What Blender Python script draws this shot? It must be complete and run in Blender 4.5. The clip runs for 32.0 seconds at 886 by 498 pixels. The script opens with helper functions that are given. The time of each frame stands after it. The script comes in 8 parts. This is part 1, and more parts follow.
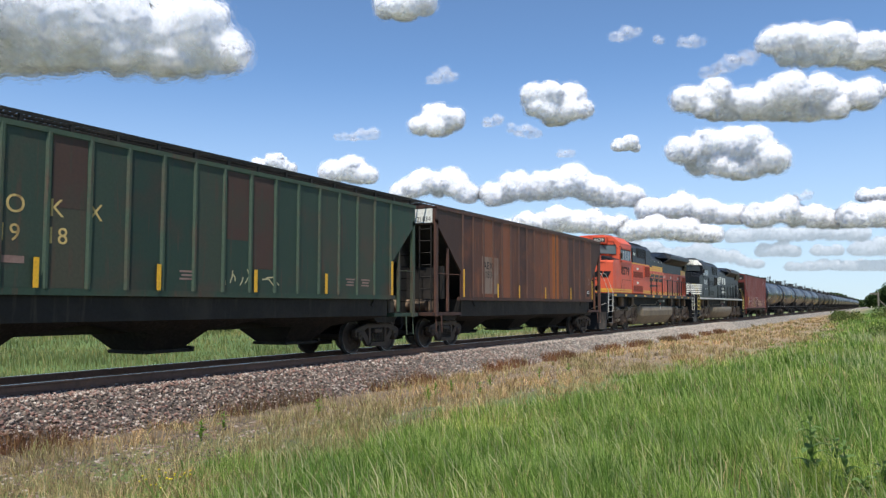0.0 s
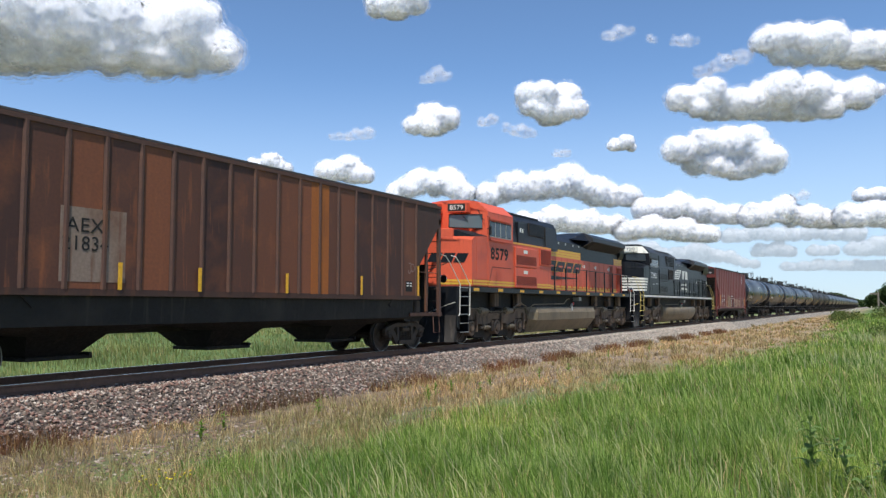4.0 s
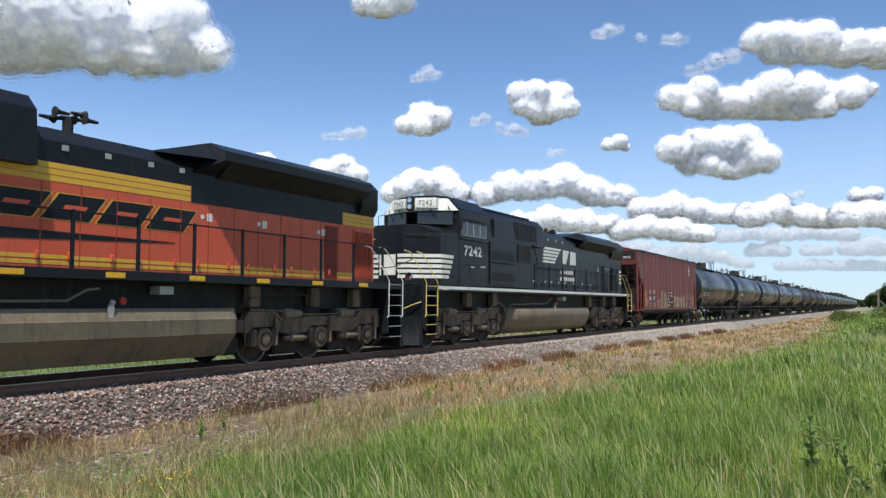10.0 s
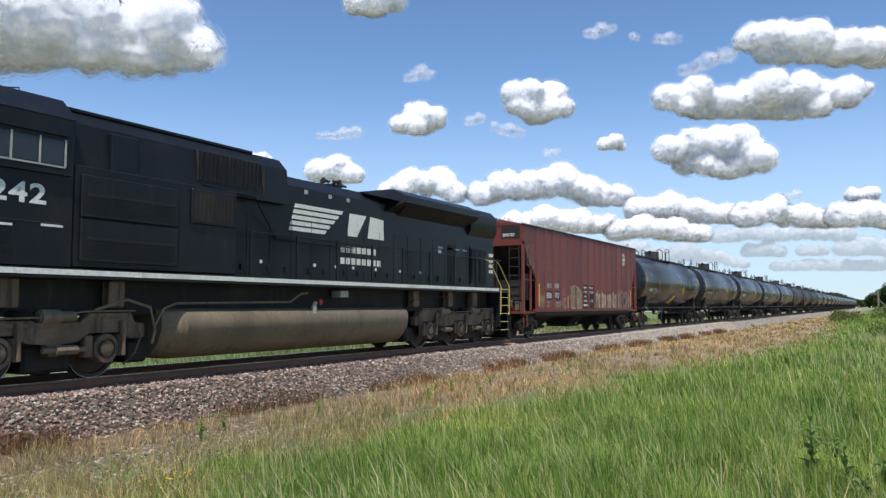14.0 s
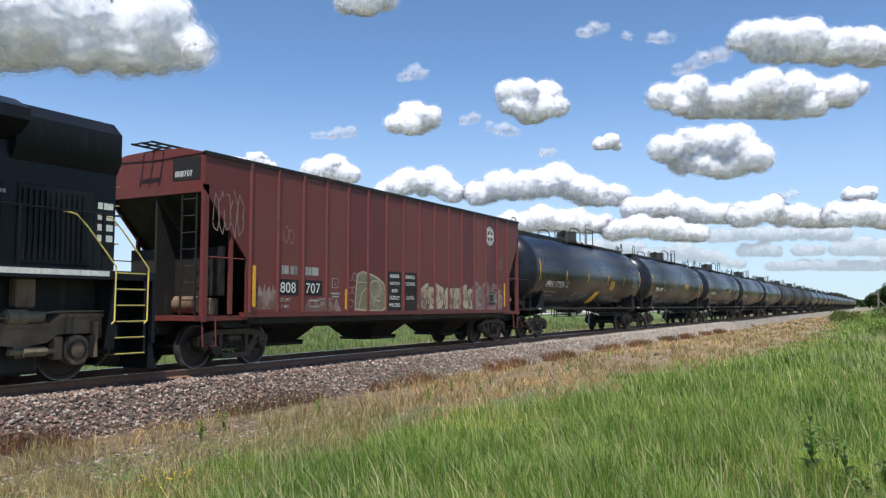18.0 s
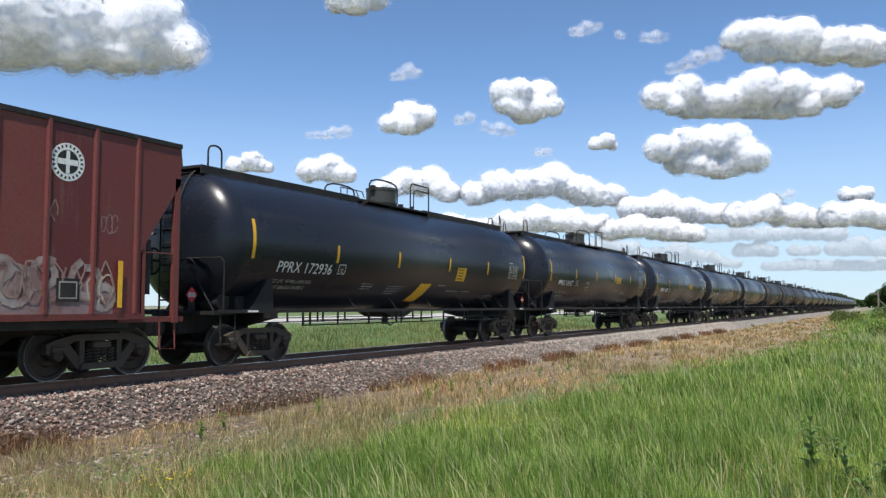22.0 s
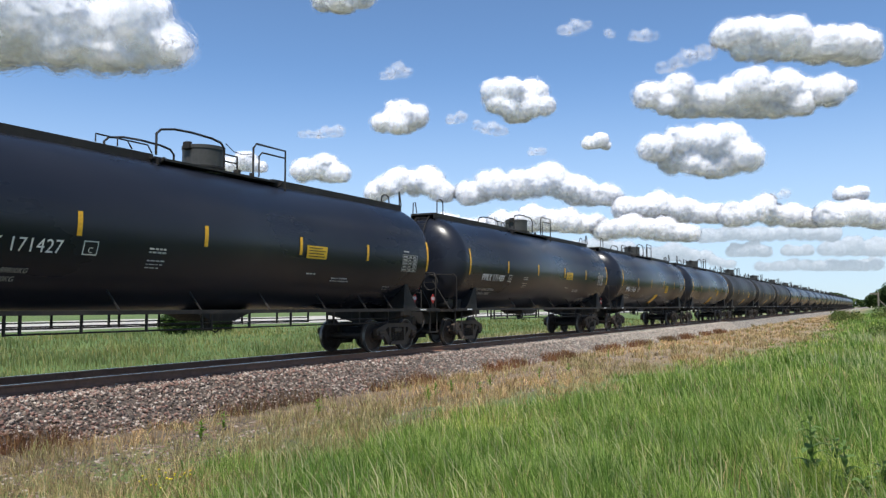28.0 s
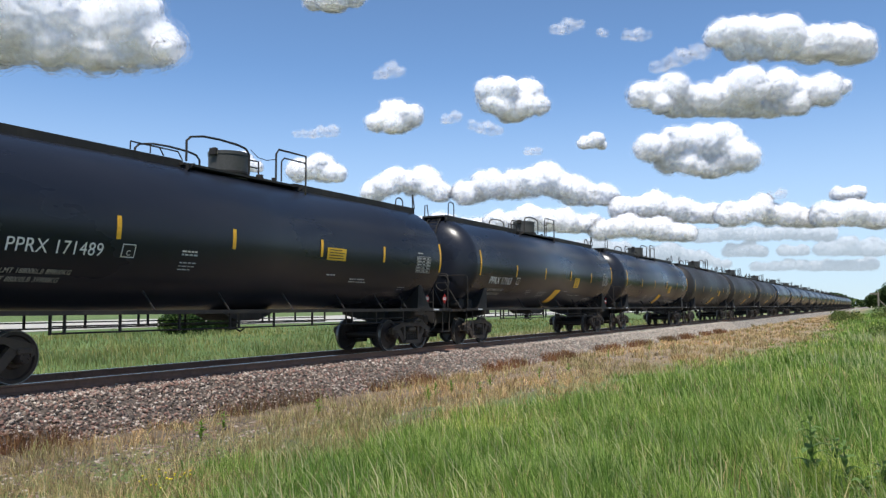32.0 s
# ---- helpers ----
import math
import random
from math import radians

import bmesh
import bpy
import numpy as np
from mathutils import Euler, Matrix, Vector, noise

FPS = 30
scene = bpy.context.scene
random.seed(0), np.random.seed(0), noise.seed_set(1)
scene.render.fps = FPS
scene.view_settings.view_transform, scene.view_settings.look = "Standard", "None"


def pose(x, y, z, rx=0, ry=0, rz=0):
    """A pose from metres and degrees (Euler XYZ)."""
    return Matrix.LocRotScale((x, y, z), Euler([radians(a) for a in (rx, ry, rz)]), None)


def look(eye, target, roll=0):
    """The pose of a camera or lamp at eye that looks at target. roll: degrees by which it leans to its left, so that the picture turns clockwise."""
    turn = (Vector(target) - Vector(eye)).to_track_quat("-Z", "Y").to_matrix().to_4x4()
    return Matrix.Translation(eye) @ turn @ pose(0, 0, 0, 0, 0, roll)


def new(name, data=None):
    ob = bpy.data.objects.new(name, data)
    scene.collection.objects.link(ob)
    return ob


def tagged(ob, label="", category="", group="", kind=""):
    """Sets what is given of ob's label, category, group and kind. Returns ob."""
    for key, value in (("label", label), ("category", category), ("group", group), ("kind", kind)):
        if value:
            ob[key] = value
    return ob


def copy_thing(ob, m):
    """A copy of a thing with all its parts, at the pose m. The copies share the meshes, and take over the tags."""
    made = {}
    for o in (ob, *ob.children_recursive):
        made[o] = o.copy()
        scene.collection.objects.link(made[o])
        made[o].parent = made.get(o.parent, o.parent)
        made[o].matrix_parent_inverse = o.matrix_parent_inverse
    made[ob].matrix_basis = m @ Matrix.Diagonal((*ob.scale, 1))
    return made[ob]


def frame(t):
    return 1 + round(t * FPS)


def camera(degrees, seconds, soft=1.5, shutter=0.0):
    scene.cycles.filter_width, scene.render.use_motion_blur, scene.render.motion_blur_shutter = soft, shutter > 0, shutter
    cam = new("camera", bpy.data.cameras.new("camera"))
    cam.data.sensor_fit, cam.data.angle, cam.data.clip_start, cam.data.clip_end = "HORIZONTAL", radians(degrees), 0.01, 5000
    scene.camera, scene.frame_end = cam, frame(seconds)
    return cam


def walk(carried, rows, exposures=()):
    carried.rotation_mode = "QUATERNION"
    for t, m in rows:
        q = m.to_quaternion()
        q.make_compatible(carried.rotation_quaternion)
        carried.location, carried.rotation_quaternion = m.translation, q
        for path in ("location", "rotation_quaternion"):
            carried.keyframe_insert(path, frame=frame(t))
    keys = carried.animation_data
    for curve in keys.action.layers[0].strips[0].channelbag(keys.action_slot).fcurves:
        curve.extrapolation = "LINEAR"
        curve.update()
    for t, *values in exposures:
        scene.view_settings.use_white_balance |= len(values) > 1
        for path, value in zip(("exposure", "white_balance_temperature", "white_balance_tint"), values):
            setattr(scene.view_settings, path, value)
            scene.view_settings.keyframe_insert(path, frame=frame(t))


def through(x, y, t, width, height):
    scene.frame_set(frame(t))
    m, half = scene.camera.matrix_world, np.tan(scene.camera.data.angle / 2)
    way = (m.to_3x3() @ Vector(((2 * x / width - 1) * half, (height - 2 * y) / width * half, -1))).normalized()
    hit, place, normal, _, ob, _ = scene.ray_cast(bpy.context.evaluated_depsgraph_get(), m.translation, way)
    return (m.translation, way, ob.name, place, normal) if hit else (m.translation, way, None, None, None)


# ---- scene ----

# ------------------------------------------------------------------ camera
EYE = (0.0, 0.0, 1.337)
YAW, PITCH = 28.862, 4.062
cam = camera(58.22, 32.0, soft=1.35)
walk(cam, [(0, pose(*EYE, 90 + PITCH, 0, YAW)), (32, pose(*EYE, 90 + PITCH, 0, YAW))])


def run(t):
    """How far the train has rolled at t seconds, in metres."""
    return 4.0641 * t + 0.002734 * t ** 2 + 0.0000323 * t ** 3


# ------------------------------------------------------------------ daylight
SUN = Vector((0.17, -0.40, 0.90)).normalized()
world = bpy.data.worlds.new("sky")
scene.world = world
world.use_nodes = True
wn = world.node_tree
sky = wn.nodes.new("ShaderNodeTexSky")
sky.sky_type = "NISHITA"
sky.sun_disc = False
sky.sun_elevation = math.asin(SUN.z)
sky.sun_rotation = math.atan2(SUN.x, SUN.y)
sky.altitude = 900
sky.air_density, sky.dust_density, sky.ozone_density = 0.66, 0.0, 2.9
wn.nodes["Background"].inputs["Strength"].default_value = 0.155
tint = wn.nodes.new("ShaderNodeMix")
tint.data_type, tint.blend_type = "RGBA", "MULTIPLY"
tint.inputs[0].default_value = 1.0
tint.inputs[7].default_value = (0.895, 0.995, 1.0, 1)
wn.links.new(sky.outputs[0], tint.inputs[6])
wn.links.new(tint.outputs[2], wn.nodes["Background"].inputs["Color"])


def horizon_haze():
    """Horizon haze painted as a pale blue glow on a far ring, fading upwards."""
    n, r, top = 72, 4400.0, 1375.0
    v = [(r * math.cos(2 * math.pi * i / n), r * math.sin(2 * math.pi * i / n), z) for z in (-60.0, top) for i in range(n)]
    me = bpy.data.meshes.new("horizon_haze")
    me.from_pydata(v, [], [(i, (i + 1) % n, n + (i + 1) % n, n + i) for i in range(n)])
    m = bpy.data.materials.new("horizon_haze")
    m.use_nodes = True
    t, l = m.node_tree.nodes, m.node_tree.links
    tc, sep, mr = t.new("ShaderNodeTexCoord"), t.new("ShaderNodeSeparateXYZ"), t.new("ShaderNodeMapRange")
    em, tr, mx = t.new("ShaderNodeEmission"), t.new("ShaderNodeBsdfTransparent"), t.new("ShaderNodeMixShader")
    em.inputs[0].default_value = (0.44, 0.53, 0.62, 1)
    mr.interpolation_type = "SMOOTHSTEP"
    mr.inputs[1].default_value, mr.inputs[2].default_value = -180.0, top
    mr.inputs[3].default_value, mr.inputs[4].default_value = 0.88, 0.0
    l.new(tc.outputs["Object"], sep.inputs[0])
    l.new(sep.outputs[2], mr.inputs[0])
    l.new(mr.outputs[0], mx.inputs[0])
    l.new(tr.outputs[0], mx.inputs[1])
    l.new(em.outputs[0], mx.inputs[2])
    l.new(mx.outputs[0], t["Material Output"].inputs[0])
    me.materials.append(m)
    tagged(new("backdrop", me), "glowing far ring painted as pale blue horizon haze", "sky", kind="structure")


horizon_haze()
sun = new("sun", bpy.data.lights.new("sun", "SUN"))
sun.data.energy, sun.data.angle, sun.data.color = 4.4, radians(0.6), (1.0, 0.955, 0.88)
sun.matrix_world = look(SUN * 50, (0, 0, 0))
scene.view_settings.exposure = 0.38


# ------------------------------------------------------------------ mesh tools
class Shape:
    """Collects plain solids into one mesh."""

    def __init__(self):
        self.v, self.f = [], []

    def add(self, vs, fs):
        n = len(self.v)
        self.v += [tuple(p) for p in vs]
        self.f += [tuple(i + n for i in f) for f in fs]
        return self

    def box(self, x0, x1, y0, y1, z0, z1, b=0.0):
        if b <= 0:
            vs = [(x, y, z) for x in (x0, x1) for y in (y0, y1) for z in (z0, z1)]
            return self.add(vs, [(0, 1, 3, 2), (4, 6, 7, 5), (0, 4, 5, 1), (2, 3, 7, 6), (0, 2, 6, 4), (1, 5, 7, 3)])
        bm = bmesh.new()
        bmesh.ops.create_cube(bm, size=1, matrix=Matrix.LocRotScale(((x0 + x1) / 2, (y0 + y1) / 2, (z0 + z1) / 2), None, (x1 - x0, y1 - y0, z1 - z0)))
        bmesh.ops.bevel(bm, geom=bm.edges[:], offset=b, segments=1, affect="EDGES")
        bm.verts.index_update()
        self.add([p.co[:] for p in bm.verts], [[p.index for p in f.verts] for f in bm.faces])
        bm.free()
        return self

    def prism(self, pts, axis, a, b):
        n = len(pts)

        def at(p, h):
            return {"x": (h, p[0], p[1]), "y": (p[0], h, p[1]), "z": (p[0], p[1], h)}[axis]
        vs = [at(p, a) for p in pts] + [at(p, b) for p in pts]
        return self.add(vs, [tuple(range(n)), tuple(range(2 * n - 1, n - 1, -1))] + [(i, (i + 1) % n, n + (i + 1) % n, n + i) for i in range(n)])

    def loft(self, rings, caps=True):
        n = len(rings[0])
        vs = [p for r in rings for p in r]
        fs = [(k * n + i, k * n + (i + 1) % n, (k + 1) * n + (i + 1) % n, (k + 1) * n + i) for k in range(len(rings) - 1) for i in range(n)]
        if caps:
            fs += [tuple(range(n - 1, -1, -1)), tuple(range((len(rings) - 1) * n, len(rings) * n))]
        return self.add(vs, fs)

    def cyl(self, p0, p1, r0, r1=None, n=14, caps=True):
        return self.tube([p0, p1], r0, n, r1, caps)

    def tube(self, path, r, n=6, r1=None, caps=True):
        path = [Vector(p) for p in path]
        rings, up = [], None
        for i, p in enumerate(path):
            d = (path[min(i + 1, len(path) - 1)] - path[max(i - 1, 0)]).normalized()
            if up is None:
                up = Vector((0, 0, 1)) if abs(d.z) < 0.9 else Vector((0, 1, 0))
            side = d.cross(up).normalized()
            up = side.cross(d).normalized()
            rr = r if r1 is None else r + (r1 - r) * i / max(1, len(path) - 1)
            rings.append([p + (side * math.cos(2 * math.pi * k / n) + up * math.sin(2 * math.pi * k / n)) * rr for k in range(n)])
        return self.loft(rings, caps)

    def lathe(self, prof, axis="x", at=(0, 0, 0), n=24, caps=True):
        """Turn a profile of (place along the axis, radius)."""
        rings = []
        for h, r in prof:
            ring = []
            for k in range(n):
                c, s = r * math.cos(2 * math.pi * k / n), r * math.sin(2 * math.pi * k / n)
                p = {"x": (h, c, s), "y": (c, h, s), "z": (c, s, h)}[axis]
                ring.append((p[0] + at[0], p[1] + at[1], p[2] + at[2]))
            rings.append(ring)
        return self.loft(rings, caps)

    def grid(self, rows):
        m, n = len(rows), len(rows[0])
        return self.add([p for r in rows for p in r], [(i * n + j, i * n + j + 1, (i + 1) * n + j + 1, (i + 1) * n + j) for i in range(m - 1) for j in range(n - 1)])

    def mesh(self, name, mat, smooth=32):
        me = bpy.data.meshes.new(name)
        bm = bmesh.new()
        vs = [bm.verts.new(p) for p in self.v]
        for f in self.f:
            try:
                bm.faces.new([vs[i] for i in f])
            except ValueError:
                pass
        bmesh.ops.recalc_face_normals(bm, faces=bm.faces[:])
        bm.to_mesh(me)
        bm.free()
        me.materials.append(mat)
        me.shade_smooth()
        me.set_sharp_from_angle(angle=radians(smooth))
        return me


def part(name, shape, mat, parent, label="", at=None, smooth=32):
    """One mesh object under a thing or a part."""
    ob = new(name, shape if isinstance(shape, bpy.types.Mesh) else shape.mesh(name, mat, smooth))
    ob.parent = parent
    if at:
        ob.location = at
    return tagged(ob, label)


def thing(name, label, category, group="", at=(0, 0, 0)):
    ob = new(name)
    ob.location = at
    ob.empty_display_size = 0.3
    return tagged(ob, label, category, group)


def lettering(text, height, squeeze=1.0, slant=0.0, bold=0.0):
    """Built-in lettering as a mesh in the y-z plane, read from +x, its lower left corner at the origin."""
    cu = bpy.data.curves.new("lettering", "FONT")
    cu.body, cu.size, cu.extrude, cu.shear, cu.space_character, cu.offset = text, height / 0.72, 0.002, slant, 1.06 + bold, height * bold
    ob = bpy.data.objects.new("lettering", cu)
    scene.collection.objects.link(ob)
    me = bpy.data.meshes.new_from_object(ob.evaluated_get(bpy.context.evaluated_depsgraph_get()))
    bpy.data.objects.remove(ob)
    for v in me.vertices:
        v.co = (v.co.z, v.co.x * squeeze, v.co.y)
    return me


def letters(text, y, z, height, mat, parent, x=None, wrap=None, squeeze=1.0, slant=0.0, name="lettering", centre=False):
    """Lettering on a flat side at x, or wrapped on a lying tank of (radius, height of its axis)."""
    me = lettering(text, height, squeeze, slant)
    off = -max(v.co.y for v in me.vertices) / 2 if centre else 0
    for v in me.vertices:
        h = z + v.co.z
        out = x if wrap is None else math.sqrt(max(0.01, wrap[0] ** 2 - (h - wrap[1]) ** 2))
        v.co = (out + 0.004 + v.co.x, y + off + v.co.y, h)
    me.materials.clear()
    me.materials.append(mat)
    return part(name, me, mat, parent)


# ------------------------------------------------------------------ materials
def mat_new(name):
    m = bpy.data.materials.new(name)
    m.use_nodes = True
    return m, m.node_tree.nodes, m.node_tree.links, m.node_tree.nodes["Principled BSDF"]


def ramp(nodes, links, src, stops):
    r = nodes.new("ShaderNodeValToRGB")
    while len(r.color_ramp.elements) < len(stops):
        r.color_ramp.elements.new(0.5)
    for e, (p, c) in zip(r.color_ramp.elements, stops):
        e.position, e.color = p, (*c, 1) if len(c) == 3 else c
    links.new(src, r.inputs[0])
    return r.outputs[0]


def noise_at(nodes, links, scale, detail=4.0, stretch=(1, 1, 1), coords="Object", rough=0.55):
    tc, mp, nz = nodes.new("ShaderNodeTexCoord"), nodes.new("ShaderNodeMapping"), nodes.new("ShaderNodeTexNoise")
    mp.inputs["Scale"].default_value = stretch
    nz.inputs["Scale"].default_value, nz.inputs["Detail"].default_value, nz.inputs["Roughness"].default_value = scale, detail, rough
    links.new(tc.outputs[coords], mp.inputs[0])
    links.new(mp.outputs[0], nz.inputs[0])
    return nz.outputs[0]


def mix(nodes, links, fac, a, b, mode="MIX"):
    mx = nodes.new("ShaderNodeMix")
    mx.data_type, mx.blend_type = "RGBA", mode
    for i, s in ((0, fac), (6, a), (7, b)):
        if isinstance(s, (int, float)):
            mx.inputs[i].default_value = s
        elif isinstance(s, tuple):
            mx.inputs[i].default_value = (*s, 1)
        else:
            links.new(s, mx.inputs[i])
    return mx.outputs[2]


def bump(nodes, links, b, height, strength=0.2, dist=0.01):
    bp = nodes.new("ShaderNodeBump")
    bp.inputs["Strength"].default_value, bp.inputs["Distance"].default_value = strength, dist
    links.new(height, bp.inputs["Height"])
    links.new(bp.outputs[0], b.inputs["Normal"])


def worn(name, base, wear, amount=0.5, rough=0.5, metal=0.0, grain=18.0, streak=True, coat=0.0, lift=0.15, spec=0.3, vary=0.0, mottle=1.0):
    """Weathered paint or metal: broad stains, fine grain, runs down the side."""
    m, n, l, b = mat_new(name)
    broad = noise_at(n, l, 0.9, 5)
    runs = noise_at(n, l, 2.2, 6, (3.0, 3.0, 0.35) if streak else (1, 1, 1))
    fine = noise_at(n, l, grain, 5)
    lo = 0.62 - 0.22 * amount
    f1 = ramp(n, l, broad, [(lo, (0, 0, 0)), (lo + 0.25, (0.75, 0.75, 0.75))])
    f2 = ramp(n, l, runs, [(lo + 0.05, (0, 0, 0)), (lo + 0.2, (0.8, 0.8, 0.8))])
    c = mix(n, l, f1, base, wear)
    if vary:                # each panel has weathered to a tone of its own
        info = n.new("ShaderNodeObjectInfo")
        c = mix(n, l, ramp(n, l, info.outputs["Random"], [(0.3, (0, 0, 0)), (1.0, (vary,) * 3)]), c, wear)
        tone = ramp(n, l, info.outputs["Random"], [(0.0, (0.72, 0.72, 0.76)), (0.5, (1, 1, 1)), (1.0, (1.2, 1.1, 1.05))])
        c = mix(n, l, 1.0, c, tone, "MULTIPLY")
    c = mix(n, l, f2, c, wear)
    shade = ramp(n, l, fine, [(0.3, (1 - 0.18 * mottle,) * 3), (0.7, (1 + 0.12 * mottle,) * 3)])
    c = mix(n, l, 1.0, c, shade, "MULTIPLY")
    l.new(c, b.inputs["Base Color"])
    l.new(ramp(n, l, fine, [(0.3, (rough * 0.8,) * 3), (0.75, (min(1, rough * 1.25),) * 3)]), b.inputs["Roughness"])
    b.inputs["Metallic"].default_value = metal
    b.inputs["Coat Weight"].default_value = coat
    b.inputs["Specular IOR Level"].default_value = spec
    bump(n, l, b, fine, lift, 0.004)
    return m


ORANGE = worn("orange_loco_paint", (0.66, 0.108, 0.052), (0.45, 0.078, 0.042), 0.4, 0.45, lift=0.02, mottle=0.4)
YELLOW = worn("yellow_stripe_paint", (0.74, 0.42, 0.05), (0.45, 0.23, 0.05), 0.35, 0.45, lift=0.03, mottle=0.5)
LOCO_BLACK = worn("black_loco_paint", (0.009, 0.011, 0.015), (0.024, 0.022, 0.022), 0.5, 0.42, spec=0.22)
NS_BLACK = worn("glossy_black_loco_paint", (0.009, 0.010, 0.0135), (0.022, 0.021, 0.021), 0.45, 0.38, spec=0.22)
WHITE = worn("white_paint", (0.78, 0.77, 0.70), (0.45, 0.41, 0.34), 0.3, 0.5)
CLEAN_WHITE = worn("white_lettering", (0.75, 0.75, 0.73), (0.55, 0.54, 0.5), 0.2, 0.55)
FADED_WHITE = worn("faded_lettering", (0.42, 0.41, 0.38), (0.16, 0.14, 0.13), 0.6, 0.6)
GOLD_LETTER = worn("faded_gold_lettering", (0.66, 0.47, 0.18), (0.22, 0.11, 0.05), 0.55, 0.6)
GRIME = worn("road_grime_steel", (0.20, 0.14, 0.095), (0.045, 0.034, 0.027), 0.75, 0.75, lift=0.3)
TANK_GRIME = worn("dusty_fuel_tank_steel", (0.20, 0.16, 0.105), (0.11, 0.085, 0.058), 0.65, 0.55)
DARK = worn("dark_underframe_steel", (0.020, 0.018, 0.017), (0.055, 0.045, 0.037), 0.45, 0.7)
TRUCK = worn("rusty_brown_truck_castings", (0.08, 0.062, 0.048), (0.045, 0.033, 0.026), 0.55, 0.75, lift=0.3)
WHEEL = worn("brown_wheel_steel", (0.06, 0.045, 0.037), (0.03, 0.024, 0.021), 0.5, 0.6, 0.3, streak=False)
DOME = worn("sooty_dome_steel", (0.055, 0.055, 0.053), (0.09, 0.085, 0.075), 0.4, 0.55)
TREAD = worn("polished_wheel_tread", (0.26, 0.25, 0.24), (0.12, 0.10, 0.09), 0.4, 0.4, 0.8, streak=False)
GREEN = worn("faded_green_hopper_paint", (0.036, 0.065, 0.044), (0.105, 0.050, 0.036), 0.42, 0.55)
GREEN_RIB = worn("dusty_green_rib_paint", (0.058, 0.088, 0.060), (0.12, 0.062, 0.045), 0.5, 0.6)
BROWN = worn("rust_brown_hopper_paint", (0.066, 0.036, 0.029), (0.11, 0.048, 0.029), 0.5, 0.65)
BROWN_RIB = worn("dusty_brown_rib_paint", (0.095, 0.050, 0.039), (0.16, 0.070, 0.038), 0.5, 0.65)
RUST = worn("bright_rust_panel", (0.36, 0.115, 0.03), (0.22, 0.075, 0.03), 0.5, 0.75)
OXIDE = worn("oxide_red_hopper_paint", (0.15, 0.036, 0.031), (0.11, 0.044, 0.034), 0.45, 0.5)
GREEN_PANEL = worn("green_side_panel", (0.033, 0.062, 0.044), (0.095, 0.052, 0.038), 0.45, 0.55, vary=0.38, lift=0.05)
BROWN_PANEL = worn("rust_brown_side_panel", (0.082, 0.039, 0.031), (0.27, 0.095, 0.042), 0.4, 0.62, vary=0.72, lift=0.05)
OXIDE_PANEL = worn("oxide_red_side_panel", (0.165, 0.037, 0.034), (0.16, 0.060, 0.048), 0.5, 0.5, vary=0.4, lift=0.05)
OXIDE_RIB = worn("oxide_red_rib_paint", (0.17, 0.042, 0.037), (0.13, 0.052, 0.042), 0.5, 0.55)
TANK_BLACK, n, l, b = mat_new("glossy_black_tank_paint")
dust = noise_at(n, l, 0.5, 5, (1, 0.35, 1))
l.new(ramp(n, l, dust, [(0.35, (0.010, 0.0125, 0.020)), (0.7, (0.019, 0.021, 0.030))]), b.inputs["Base Color"])
l.new(ramp(n, l, dust, [(0.35, (0.24,) * 3), (0.7, (0.36,) * 3)]), b.inputs["Roughness"])
b.inputs["Specular IOR Level"].default_value = 0.30
bump(n, l, b, noise_at(n, l, 1.1, 3), 0.05, 0.02)
TANK_DULL = worn("dull_black_tank_paint", (0.022, 0.021, 0.021), (0.035, 0.031, 0.028), 0.5, 0.5, grain=9, lift=0.05)
REFLECT = worn("yellow_reflective_tape", (0.80, 0.43, 0.03), (0.6, 0.3, 0.03), 0.2, 0.4)
PALE_YELLOW = worn("pale_yellow_rail_paint", (0.76, 0.60, 0.17), (0.5, 0.38, 0.12), 0.25, 0.5)
LEMON = worn("yellow_stencil_panel", (0.78, 0.46, 0.03), (0.55, 0.32, 0.04), 0.2, 0.45)
RED = worn("red_placard", (0.55, 0.04, 0.035), (0.4, 0.05, 0.04), 0.2, 0.45)
SILVER = worn("dusty_aluminium_paint", (0.42, 0.42, 0.39), (0.2, 0.19, 0.17), 0.4, 0.45, 0.2)
RAILSTEEL = worn("rusty_rail_side", (0.23, 0.125, 0.085), (0.14, 0.08, 0.055), 0.5, 0.75)
RAILTOP = worn("polished_rail_head", (0.5, 0.5, 0.5), (0.35, 0.33, 0.32), 0.3, 0.28, 0.95)
TIE = worn("weathered_creosote_wood", (0.075, 0.055, 0.043), (0.13, 0.10, 0.08), 0.5, 0.85, streak=False)
GRATE = worn("galvanised_grating", (0.10, 0.095, 0.09), (0.07, 0.05, 0.04), 0.5, 0.6, 0.3)
SPRAY = worn("pale_spray_paint", (0.50, 0.41, 0.30), (0.26, 0.16, 0.11), 0.45, 0.7, streak=False)
CHALK = worn("pale_yellow_spray_paint", (0.62, 0.55, 0.33), (0.45, 0.33, 0.18), 0.4, 0.7, streak=False)
SPRAY_DARK = worn("dark_spray_line", (0.09, 0.055, 0.05), (0.16, 0.10, 0.08), 0.4, 0.7, streak=False)
SPRAY_THIN = worn("thin_spray_paint", (0.30, 0.20, 0.17), (0.16, 0.07, 0.06), 0.5, 0.7, streak=False)
GRAVEL = worn("pale_gravel_road", (0.42, 0.40, 0.36), (0.33, 0.31, 0.27), 0.5, 0.9, streak=False)
BARK = worn("grey_bark", (0.11, 0.085, 0.065), (0.06, 0.05, 0.04), 0.5, 0.9)
